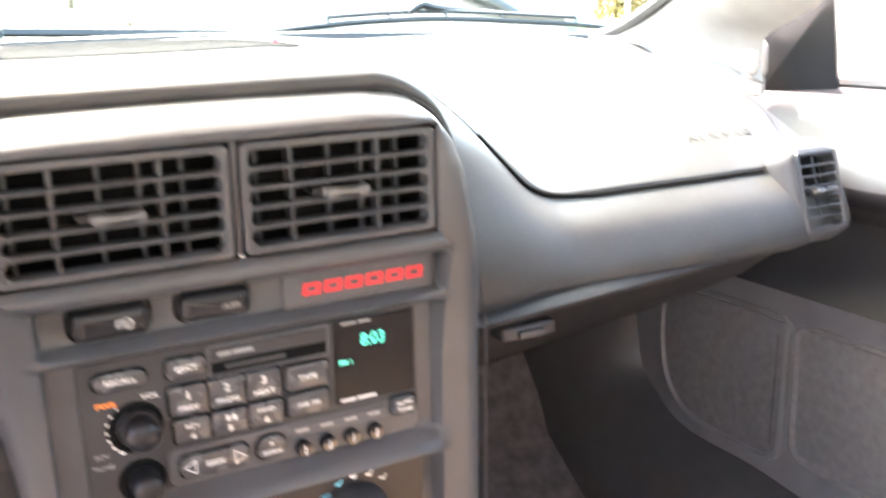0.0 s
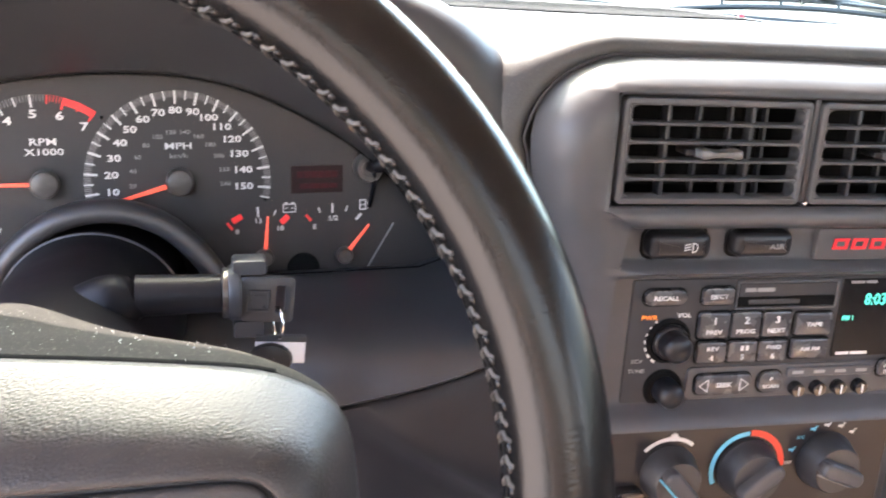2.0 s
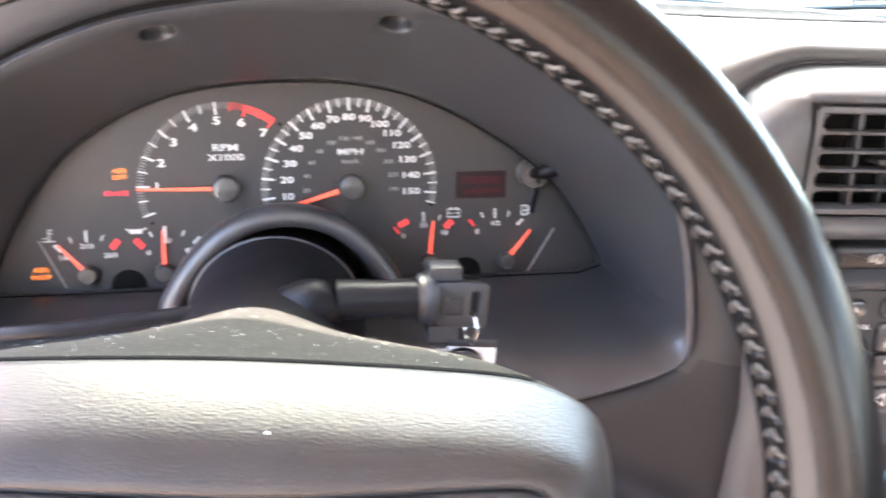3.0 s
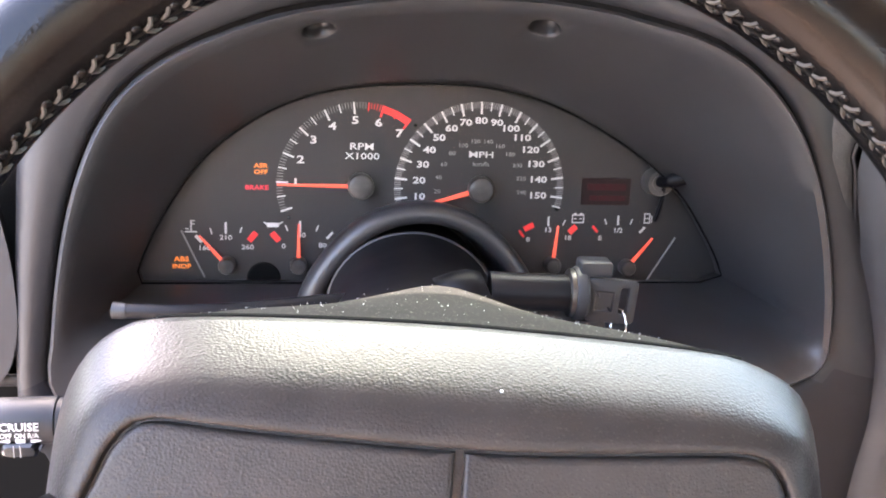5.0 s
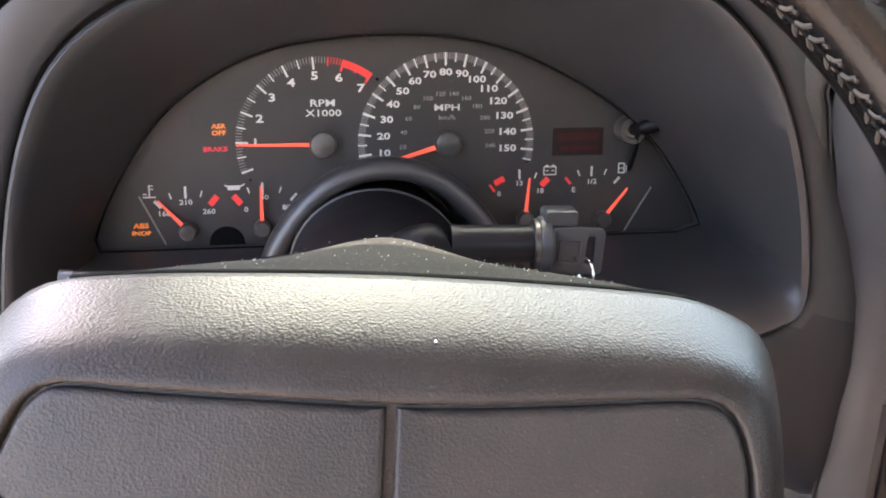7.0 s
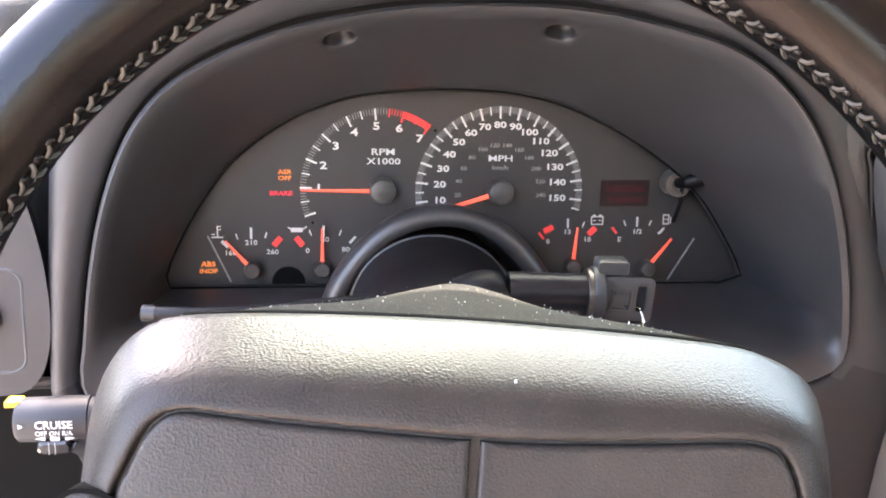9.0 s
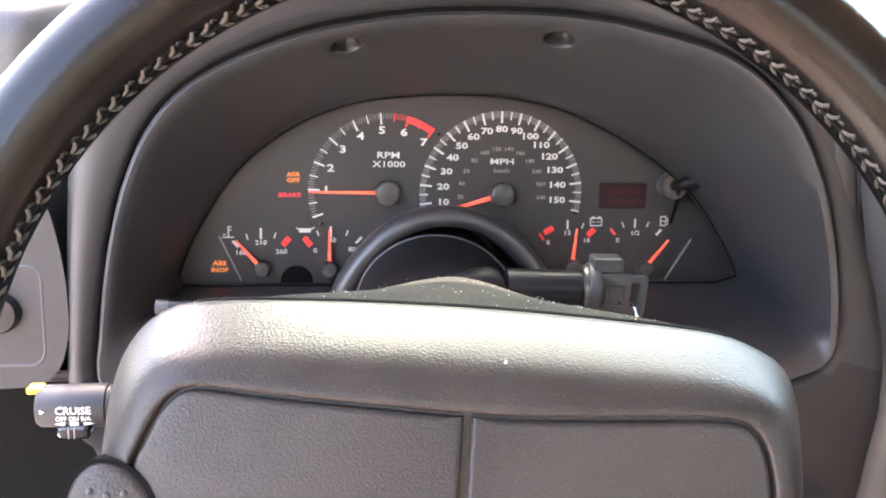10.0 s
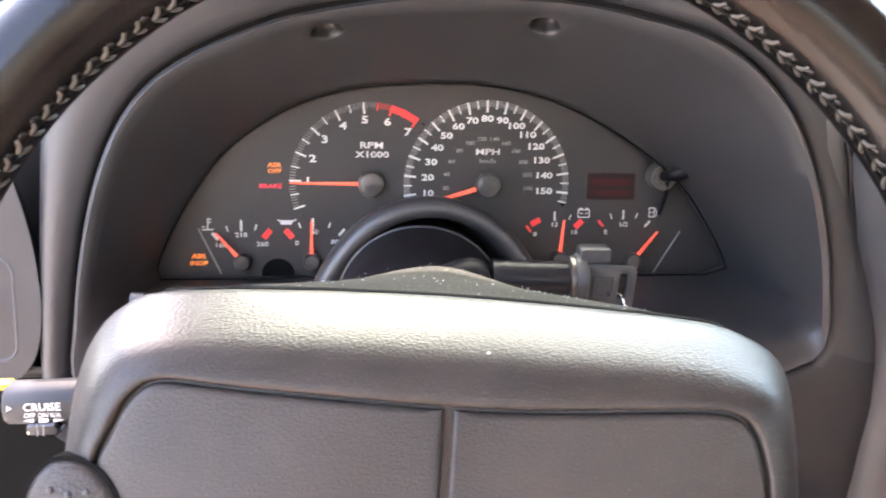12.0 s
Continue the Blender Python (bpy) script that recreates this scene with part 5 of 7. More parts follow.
ZT = Z0 + 0.0034
for x0, y0, x1, y1, r, lines in (
        (-0.0725, 0.0185, -0.0440, 0.0288, 0.0050, (("RECALL", 0.0041, 0.0),)),
        (-0.0335, 0.0182, -0.0118, 0.0298, 0.0036, (("EJECT", 0.0041, 0.0),)),
        (-0.0335, -0.0045, -0.0122, 0.0132, 0.0022, (("1", 0.0066, 0.0032), ("PREV", 0.0042, -0.0042))),
        (-0.0112, -0.0045, 0.0098, 0.0132, 0.0022, (("2", 0.0066, 0.0032), ("PROG", 0.0042, -0.0042))),
        (0.0108, -0.0045, 0.0312, 0.0132, 0.0022, (("3", 0.0066, 0.0032), ("NEXT", 0.0042, -0.0042))),
        (-0.0322, -0.0215, -0.0118, -0.0068, 0.0022, (("REV", 0.0040, 0.0028), ("4", 0.0052, -0.0034))),
        (-0.0108, -0.0215, 0.0100, -0.0068, 0.0022, (("5", 0.0052, -0.0034),)),
        (0.0110, -0.0215, 0.0315, -0.0068, 0.0022, (("FWD", 0.0040, 0.0028), ("6", 0.0052, -0.0034))),
        (0.0345, -0.0042, 0.0612, 0.0115, 0.0026, (("TAPE", 0.0042, 0.0),)),
        (0.0345, -0.0205, 0.0610, -0.0066, 0.0022, (("AM FM", 0.0040, 0.0),)),
        (-0.0305, -0.0430, 0.0085, -0.0292, 0.0040, (("SEEK", 0.0044, 0.0),)),
        (0.0140, -0.0432, 0.0315, -0.0285, 0.0060, (("P", 0.0036, 0.0026), ("SCAN", 0.0038, -0.0026))),
        (0.1020, -0.0352, 0.1190, -0.0232, 0.0040, (("AUTO", 0.0032, 0.0022), ("TONE", 0.0032, -0.0022)))):
    cap = key_cap(x0, y0, x1, y1, r)
    for body, size, dy in lines:
        text("lettering", body, size, (x0 + x1) / 2, (y0 + y1) / 2 + dy, ZT + (0.0013 if y1 < -0.022 else 0.0), WHITE, cap, 1.2, 0.012)
    if lines[0][0] == "SEEK":
        for d in (-1, 1):
            bm = bmesh.new()
            c = (x0 + x1) / 2 + d * 0.0140
            tri = [(c - d * 0.0026, 0.0042), (c - d * 0.0026, -0.0042), (c + d * 0.0034, 0.0)]
            for i in range(3):
                (ax, ay), (bx, by) = tri[i], tri[(i + 1) % 3]
                bar(bm, ax, ay - 0.0361, bx, by - 0.0361, 0.0006, ZT + 0.0013)
            part("seek_arrow", bm, WHITE, cap)
    if lines[0][0] == "5":
        bm = bmesh.new()
        for x in (-0.0024, 0.0012):
            bar(bm, x, -0.0112, x + 0.0020, -0.0112, 0.0034, ZT)
        part("noise_symbol", bm, WHITE, cap)
o = rrect(-0.0090, 0.0150, 0.0622, 0.0325, 0.0014)
bm = bmesh.new()
rings(bm, [[(x, y, z) for x, y in inset(o, d)] for d, z in ((-0.0012, Z0), (-0.0008, Z0 + 0.0010), (0.0, Z0 + 0.0012), (0.0006, Z0 + 0.0008), (0.0008, Z0 + 0.0003))])
part("slot_frame", bm, TRIM, radio)
# flat black panel drawn for the slot's dark opening
part("cassette_slot", slab(rrect(-0.0086, 0.0154, 0.0618, 0.0321, 0.0012), [(0, Z0 - 0.001), (0, Z0 + 0.0003)]), HOLE, radio, "black cassette slot")
part("cassette_flap", slab(rrect(-0.0080, 0.0228, 0.0610, 0.0318, 0.0008), [(0, Z0), (0, Z0 + 0.0006), (0.0005, Z0 + 0.0010)]), RADIOFACE, radio)
part("flap_sill", slab(rrect(0.0, 0.0176, 0.0360, 0.0206, 0.0008), [(0, Z0), (0, Z0 + 0.0006), (0.0005, Z0 + 0.0009)]), RADIOFACE, radio)
part("lower_shelf", slab(rrect(-0.0365, -0.0472, 0.1205, -0.0245, 0.0045), [(0, Z0 - 0.001), (0, Z0 + 0.0006), (0.0006, Z0 + 0.0012), (0.0016, Z0 + 0.0013)]), TRIM, radio, "raised grey strip under the keys")
# flat black discs stand in for the shade of the knob wells
for y, r in ((-0.0058, 0.0152), (-0.0382, 0.0130)):
    part("knob_well_shade", lathe([(r, -0.001), (r, 0.0004), (0.0, 0.0004)], 40), HOLE, radio, at=Matrix.Translation((-0.0520, y, Z0)))
bars("flap_lettering", -0.0040, 0.0165, 0.0275, 0.0026, Z0 + 0.0011, GREY, radio, (1, 1.6))
# display
dsp = part("display_window", slab(rrect(0.0655, -0.0205, 0.1190, 0.0335, 0.0012), [(0, Z0 - 0.002), (0, Z0 + 0.0004), (0.0005, Z0 + 0.0008)]), DISPLAY, radio, "glossy black display window")
text("clock_digits", "8:03", 0.0112, 0.0915, 0.0190, Z0 + 0.0010, TEAL, dsp, 0.85, 0.012)
text("band_digits", "FM 1", 0.0050, 0.0735, 0.0065, Z0 + 0.0010, TEAL, dsp, 0.9, 0.008)
bars("display_caption", 0.0710, 0.0900, 0.0315, 0.0018, Z0 + 0.0010, GREY, dsp, (1, 0.8))
bars("display_caption", 0.0690, 0.0925, -0.0182, 0.0020, Z0 + 0.0010, WHITE, dsp, (1, 1.3))
# volume and tuning knobs
for y, r0, r1 in ((-0.0068, 0.0125, 0.0095), (-0.0390, 0.0115, 0.0085)):
    at = Matrix.Translation((-0.0505, y, Z0))
    bm = bmesh.new()
    rings(bm, [[(x, yy, z) for x, yy in circle(0, 0, r, 36)] for r, z in ((r0 + 0.0010, 0.0002), (r0, 0.0010), (r0 - 0.0008, -0.002), (r0 - 0.0008, -0.004))], cap_last=True)
    well = part("knob_well", bm, HOLE, radio, at=at)
    kn = part("knob", lathe([(r1, -0.003), (r1, 0.0100), (r1 * 0.97, 0.0125), (r1 * 0.86, 0.0145), (r1 * 0.6, 0.0160), (0.0, 0.0168)], 40), SATIN, radio, "satin black turning knob", at=at)
    if y > -0.02:
        part("knob_skirt", lathe([(r1 * 1.22, -0.003), (r1 * 1.22, 0.0020), (r1 * 1.12, 0.0032), (r1, 0.0034)], 40), SATIN, kn)
text("lettering", "PWR", 0.0042, -0.0665, 0.0098, Z0 + 0.0001, AMBER, radio, 1.2, 0.012)
text("lettering", "VOL", 0.0042, -0.0430, 0.0110, Z0 + 0.0001, WHITE, radio, 1.2, 0.012)
text("lettering", "SCV", 0.0036, -0.0715, -0.0195, Z0 + 0.0001, GREY, radio, 1.2, 0.01)
text("lettering", "TUNE", 0.0036, -0.0712, -0.0262, Z0 + 0.0001, GREY, radio, 1.2, 0.01)
bm = bmesh.new()
for k in range(7):
    a = radians(130 + 17 * k)
    r = 0.0165
    bar(bm, -0.0505 + (r - 0.001) * math.cos(a), -0.0060 + (r - 0.001) * math.sin(a), -0.0505 + (r + 0.0012) * math.cos(a), -0.0060 + (r + 0.0012) * math.sin(a), 0.0012 + 0.0003 * k, Z0 + 0.0001)
part("volume_scale", bm, WHITE, radio)
# tone sliders
part("slider_strip", slab(rrect(0.0345, -0.0335, 0.0985, -0.0268, 0.0016), [(0, Z0 - 0.001), (0, Z0 + 0.0022), (0.0006, Z0 + 0.0028)]), TRIM, radio)
for k in range(4):
    x = 0.0425 + 0.0157 * k
    bars("slider_caption", x - 0.0040, x + 0.0040, -0.0300, 0.0022, Z0 + 0.0029, GREY, radio, (1,))
    sl = part("tone_slider", lathe([(0.0050, -0.003), (0.0050, 0.0058), (0.0044, 0.0070), (0.0, 0.0074)], 24), GLOSS, radio, at=Matrix.Translation((x, -0.0415, Z0)))
    bm = bmesh.new()
    bar(bm, 0.0, -0.0030, 0.0, 0.0030, 0.0010, 0.0075)
    part("slider_mark", bm, WHITE, sl)

# ---- heater controls ----
heater = thing("heater_controls", STACK, "black heater control panel with three round knobs", "heater controls")
part("panel", slab(rrect(-0.0830, -0.1500, 0.1250, -0.0672, 0.003), [(0, -0.004), (0, 0.0022), (0.0008, 0.0030)]), SATIN, heater)
ZH = 0.0031
for kx, ky, r, ang in ((-0.0385, -0.1010, 0.0185, -48), (0.0185, -0.1010, 0.0200, 40), (0.0775, -0.0985, 0.0195, -22)):
    at = Matrix.Translation((kx, ky, ZH))
    kn = part("heater_knob", lathe([(r * 1.08, -0.001), (r * 1.08, 0.0025), (r, 0.0045), (r * 0.92, 0.0140), (r * 0.84, 0.0165), (0.0, 0.0172)], 48), KEYPLASTIC, heater, "satin black turning knob", at=at @ pose(0, 0, 0, 0, 0, ang))
    part("knob_grip", slab(rrect(-r * 0.86, -r * 0.30, r * 0.86, r * 0.30, r * 0.28), [(0, 0.010), (0, 0.0225), (0.0010, 0.0240), (0.0024, 0.0245)]), TRIM, kn)
    bm = bmesh.new()
    bar(bm, -r * 0.75, -r * 0.36, r * 0.75, -r * 0.36, 0.0016, 0.0174)
    part("knob_mark", bm, BLUE if kx < 0 else GREY, kn)
bm = bmesh.new()
arc(bm, -0.0385, -0.1010, 0.0235, 0.0262, 52, 138, ZH)
part("fan_scale", bm, WHITE, heater)
bm = bmesh.new()
for a in range(0, 180, 45):
    c, s = math.cos(radians(a)), math.sin(radians(a))
    bar(bm, -0.0375 - 0.0032 * c, -0.0748 - 0.0032 * s, -0.0375 + 0.0032 * c, -0.0748 + 0.0032 * s, 0.0012, ZH + 0.0003)
part("fan_symbol", bm, WHITE, heater)
bm = bmesh.new()
arc(bm, 0.0185, -0.1010, 0.0238, 0.0272, 92, 205, ZH)
part("cold_scale", bm, BLUE, heater, "pale blue cold scale")
bm = bmesh.new()
arc(bm, 0.0185, -0.1010, 0.0236, 0.0282, 0, 90, ZH)
part("warm_scale", bm, REDARC, heater, "red warm scale")
for k, mat in enumerate((WHITE, BLUE, BLUE, BLUE, WHITE, WHITE, WHITE)):
    a = radians(182 - 22 * k)
    x, y = 0.0775 + 0.0280 * math.cos(a), -0.0985 + 0.0265 * math.sin(a)
    if k in (0, 2):
        text("mode_lettering", ("OFF", "", "A/C")[k], 0.0036, x, y, ZH, mat, heater, 1.1, 0.01)
    else:
        bm = bmesh.new()
        bar(bm, x - 0.0022, y, x + 0.0014, y, 0.0016, ZH)
        bar(bm, x + 0.0004, y - 0.0016, x + 0.0026, y + 0.0024, 0.0009, ZH)
        part("mode_symbol", bm, mat, heater)
part("rear_switch", slab(rrect(-0.0770, -0.1300, -0.0560, -0.1090, 0.006), [(0, 0), (0, 0.009), (0.001, 0.0105), (0.003, 0.011)]), GLOSS, heater)

# ---- speaker grille on the dash top ----
def top_height(y, x=0.0):
    """The height of the dash top over (x, y)."""
    lo, hi = 0.0, 0.7
    for k in range(30):
        mid = (lo + hi) / 2
        if dash_at(x, mid).y > y:
            lo = mid
        else:
            hi = mid
    return dash_at(x, lo).z


grille = thing("speaker_grille", Matrix.Translation((-0.007, 0.378, 0)), "oval dark grey speaker grille of fine slats", "speaker grille")
A_LEN, B_LEN = 0.170, 0.106
bm = bmesh.new()


def oval(k, dz):
    turn = [2 * math.pi * i / 72 for i in range(72)]
    return [(k * A_LEN * math.cos(t), k * B_LEN * math.sin(t), top_height(0.378 + k * B_LEN * math.sin(t), k * A_LEN * math.cos(t) - 0.007) + dz) for t in turn]


rings(bm, [oval(k, 0.0014) for k in (1.0, 0.8, 0.6, 0.4, 0.2)], cap_last=True)
part("grille_bed", bm, HOLE, grille)
part("grille_edge", tube(oval(1.003, 0.0006), 0.0010, 8, True), GRILLE, grille)
for k in range(11):
    y = -B_LEN + 2 * B_LEN * (k + 0.5) / 11
    half = A_LEN * math.sqrt(1 - (y / B_LEN) ** 2) - 0.001
    bm = bmesh.new()
    loops = []
    for i in range(17):
        x = mixed(-half, half, i / 16)
        z = top_height(0.378 + y, x - 0.007) + 0.0012
        loops.append([(x, y + a, z + b) for a, b in ((-0.0060, -0.001), (-0.0060, 0.0004), (-0.0050, 0.0008), (0.0050, 0.0008), (0.0060, 0.0004), (0.0060, -0.001))])
    rings(bm, loops, True, True)
    part("slat", bm, GRILLE, grille)
part("alarm_lamp", lathe([(0.0030, 0), (0.0028, 0.002), (0.0015, 0.0034), (0, 0.0038)], 16), REDLAMP, grille, "red alarm lamp", at=Matrix.Translation((0.1458, -0.0164, top_height(0.362, 0.139) + 0.0032)))

# ---- passenger airbag cover, a lid a little proud of the dashboard ----
airbag = thing("airbag_cover", Matrix(), "smooth charcoal passenger airbag lid on the dashboard", "airbag cover")
S_TOP, S_LOW = 0.33, 0.638


def lid_edges(q):
    left = mixed(0.180, 0.268, q ** 1.1) + 0.040 * max(0.0, (q - 0.90) / 0.10) ** 2.2
    right = mixed(0.610, 0.546, q) - 0.034 * max(0.0, (q - 0.93) / 0.07) ** 2.2
    return left, right


def lid_point(q, f, lift):
    left, right = lid_edges(q)
    x = mixed(left, right, f)
    s = mixed(S_TOP, S_LOW, q)
    return dash_at(x, s) + dash_normal(x, s) * lift


qs = [0.0, 0.1, 0.2, 0.3, 0.4, 0.5, 0.6, 0.7, 0.8, 0.86, 0.90, 0.92, 0.94, 0.96, 0.98, 0.99, 1.0]
fs = [0.0, 0.006, 0.016] + [0.03 + 0.94 * k / 40 for k in range(41)] + [0.984, 0.994, 1.0]
grid = []
for q in qs:
    row = []
    for f in fs:
        edge = min(min(f, 1 - f) * 60, (1 - q) * 45)
        row.append(lid_point(q, f, 0.0026 * ease(min(1, edge / 0.8)) ** 0.6 + 0.0010))
    grid.append(row)
part("lid", sheet(grid), DASH, airbag, sharp=60)
outline = [lid_point(q, -0.004, 0.001) for q in qs[6:]] + [lid_point(1.012, f, 0.001) for f in fs]
part("lid_gap", tube(outline, 0.0015, 8), HOLE, airbag, "dark gap round the lid")
s_text = 0.510
c0 = dash_at(0.488, s_text)
up_dir = (dash_at(0.488, s_text - 0.03) - dash_at(0.488, s_text + 0.03)).normalized()
letters = thing("airbag_lettering", frame_of(c0 + dash_normal(0.488, s_text) * 0.0039, (1, 0.02, 0), up_dir), "raised grey AIRBAG lettering on the dashboard lid", "lettering")
for k, ch in enumerate("AIRBAG"):
    text("letter", ch, 0.0150, -0.032 + 0.0130 * k - (0.002 if ch == "I" else 0), 0, 0, DASH, letters, 1.0, 0.010).scale.z = 1.5

# ---- glove box under the lid ----
glove = thing("glove_box", Matrix(), "closed charcoal glove box under the passenger dashboard", "glove box")
bm = bmesh.new()
sections = []
for x in [0.158 + 0.42 * k / 24 for k in range(25)]:
    t = (x - 0.158) / 0.42
    yl, zl = mixed(0.074, 0.118, t), mixed(0.699, 0.708, t)
    sections.append([(x, yl + 0.030, zl + 0.004), (x, yl + 0.004, zl + 0.004), (x, yl - 0.002, zl - 0.001), (x, yl + 0.001, zl - 0.006), (x, yl + 0.018, zl - 0.012), (x, yl + 0.040, zl - 0.022), (x, yl + 0.075, zl - 0.038), (x, yl + 0.12, zl - 0.070 - 0.01 * (1 - t)), (x, yl + 0.17, zl - 0.098 - 0.018 * (1 - t)), (x, yl + 0.34, zl - 0.105 - 0.018 * (1 - t))])
rings(bm, sections, closed=False)
part("glove_door", bm, RADIOFACE, glove, sharp=60)
latch = part("latch", box(0.215, 0.102, 0.671, 0.262, 0.122, 0.683, 0.003), TRIM_DARK, glove, at=None)
part("latch_catch", box(0.228, 0.098, 0.673, 0.250, 0.108, 0.679, 0.0015), TRIM, latch, "worn grey catch")

# ---- side vent ----
SIDE = frame_of((0.5375, 0.1120, 0.7470), (1, 0.06, 0), (0.0, 0.28, 1))
pod = thing("vent_pod", SIDE, "dark grey plastic pod at the dashboard end", "vent housing")
bm = bmesh.new()
o = rrect(-0.0345, -0.0440, 0.0345, 0.0440, 0.018)
rings(bm, [[(x, y, z) for x, y in inset(o, d)] for d, z in ((0.002, -0.060), (0.0, -0.02), (0.0006, -0.009), (0.0024, -0.003), (0.0052, 0.002), (0.0082, 0.0042), (0.0100, 0.0042), (0.0108, 0.0020), (0.0112, -0.004), (0.0112, -0.03))])
part("pod_shell", bm, TRIM, pod, sharp=60)
air_vent(-0.0250, 0.0265, -0.0355, 0.0355, SIDE @ Matrix.Translation((0.001, 0, 0.0035)), "small dark grey side air vent with level slots", "side air vents", rows=7, vanes=(0.12, 0.5, 0.88), uprights=(0.5,))

# ---- light switch panel left of the hood ----
lights = thing("light_panel", CLUSTER, "dark grey headlamp switch panel with a round knob", "switch panel")
o = [tuple(p) for p in spline([(-0.2580, -0.050), (-0.2560, -0.030), (-0.2580, 0.0), (-0.2640, 0.030), (-0.272, 0.052), (-0.29, 0.060), (-0.345, 0.060), (-0.358, 0.05), (-0.358, -0.058), (-0.345, -0.069), (-0.278, -0.069), (-0.264, -0.064)], 5, True)][::-1]
part("panel", slab(o, [(-0.001, 0.07), (0, 0.095), (0.0015, 0.1010), (0.0040, 0.1050), (0.0080, 0.1066)]), RADIOFACE, lights, sharp=60)
bm = bmesh.new()
ro = rrect(-0.3350, -0.0640, -0.2615, -0.0010, 0.010)
rings(bm, [[(x, y, z) for x, y in inset(ro, d)] for d, z in ((0, 0.1066), (0.0012, 0.1071), (0.0028, 0.1060), (0.0046, 0.1000), (0.0054, 0.0985))], cap_last=True)
part("recess", bm, TRIM, lights)
part("lamp_knob", lathe([(0.0165, 0), (0.0165, 0.001), (0.0150, 0.0016), (0.0125, 0.0016), (0.0122, 0.0110), (0.0105, 0.0150), (0.0, 0.0158)], 40), SATIN, lights, "black round lamp knob", at=Matrix.Translation((-0.2870, -0.0300, 0.0986)))
bm = bmesh.new()
arc(bm, -0.2735, -0.0085, 0.0012, 0.0018, 0, 360, 0.0988)
for k in range(8):
    c, s = math.cos(math.pi * k / 4), math.sin(math.pi * k / 4)
    bar(bm, -0.2735 + 0.0026 * c, -0.0085 + 0.0026 * s, -0.2735 + 0.0040 * c, -0.0085 + 0.0040 * s, 0.0006, 0.0988)
part("sun_symbol", bm, WHITE, lights)
part("upper_switch", slab(rrect(-0.330, 0.009, -0.2675, 0.040, 0.004), [(0, 0.1065), (0.0010, 0.1055), (0.0020, 0.104)]), HOLE, lights)
text("switch_symbol", "T", 0.008, -0.2745, 0.0170, 0.1045, WHITE, lights, 1.0, 0.01)
# black sheet behind the panel stands in for the gap's shade
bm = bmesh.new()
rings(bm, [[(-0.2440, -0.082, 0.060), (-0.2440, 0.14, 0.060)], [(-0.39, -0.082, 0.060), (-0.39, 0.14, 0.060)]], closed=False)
part("panel_gap_shade", bm, HOLE, lights)
knee = thing("knee_panel", CLUSTER, "dark grained plastic knee panel under the dashboard", "dashboard panel")
bm = bmesh.new()
rings(bm, [[(u, v, w) for u in (-0.37, -0.30, -0.24)] for v, w in ((-0.070, 0.098), (-0.072, 0.0990), (-0.075, 0.0975), (-0.078, 0.093), (-0.080, 0.084), (-0.083, 0.05), (-0.086, -0.05))], closed=False)
part("knee_edge", bm, SHADE_BLACK, knee, sharp=60)
# black sheet in place of the footwell's shade, hiding the open door
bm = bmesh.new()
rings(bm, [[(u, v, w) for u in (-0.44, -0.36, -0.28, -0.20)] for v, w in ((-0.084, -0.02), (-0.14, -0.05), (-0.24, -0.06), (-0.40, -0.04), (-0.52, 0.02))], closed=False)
part("footwell_shade_sheet", bm, HOLE, knee, "black sheet standing in for deep footwell shade", sharp=60)
bm = bmesh.new()
rings(bm, [[(mixed(left, -0.130, k / 8), v - 0.010 * (1 - math.sin(math.pi * k / 8)), w + 0.012 * math.sin(math.pi * k / 8)) for k in range(9)] for left, v, w in
           ((-0.192, -0.070, 0.150), (-0.195, -0.074, 0.166), (-0.195, -0.080, 0.172), (-0.190, -0.10, 0.168), (-0.182, -0.14, 0.155), (-0.170, -0.20, 0.130), (-0.158, -0.26, 0.10))], closed=False)
part("column_bolster", thick(bm, 0.004), DOORTRIM, knee, "warm grey bolster below the steering column", sharp=60)

# ---- windscreen, pillars, doors, floor and roof: the shell of the car ----

def plain(name, bm, mat, label, category, sharp=40, kind="structure"):
    ob = part(name, bm, mat, None, label, sharp)
    return tagged(ob, "", category, "", kind)


# windscreen: a bowed pane from the cowl to the header
def screen_point(f, g):
    x = mixed(-0.64, 0.64, f) * mixed(1.0, 0.80, g)
    bow = (2 * f - 1) ** 2
    y = mixed(0.775 - 0.19 * bow, 0.070 - 0.15 * bow, g)
    z = mixed(0.890 - 0.020 * bow, 1.205 - 0.03 * bow, g ** (1.0 + 0.5 * bow)) + 0.035 * math.sin(math.pi * g) * (1.0 - bow)
    return (x, y, z)


pane = plain("windscreen", sheet([[screen_point(i / 24, j / 16) for i in range(25)] for j in range(17)]), GLASS, "clear bowed car windscreen", "windscreen")
pane.visible_shadow = False
plain("windscreen_trim", tube([Vector(screen_point(i / 24, 0.0)) + Vector((0, 0.004, -0.002)) for i in range(25)], 0.009, 8), WIPER, "black rubber strip along the windscreen foot", "trim")
for name, f in (("screen_edge_left", 0.0), ("screen_edge_right", 1.0)):
    plain(name, tube([screen_point(f, j / 16) for j in range(17)], 0.010, 8), WIPER, "black band along the windscreen edge", "trim")
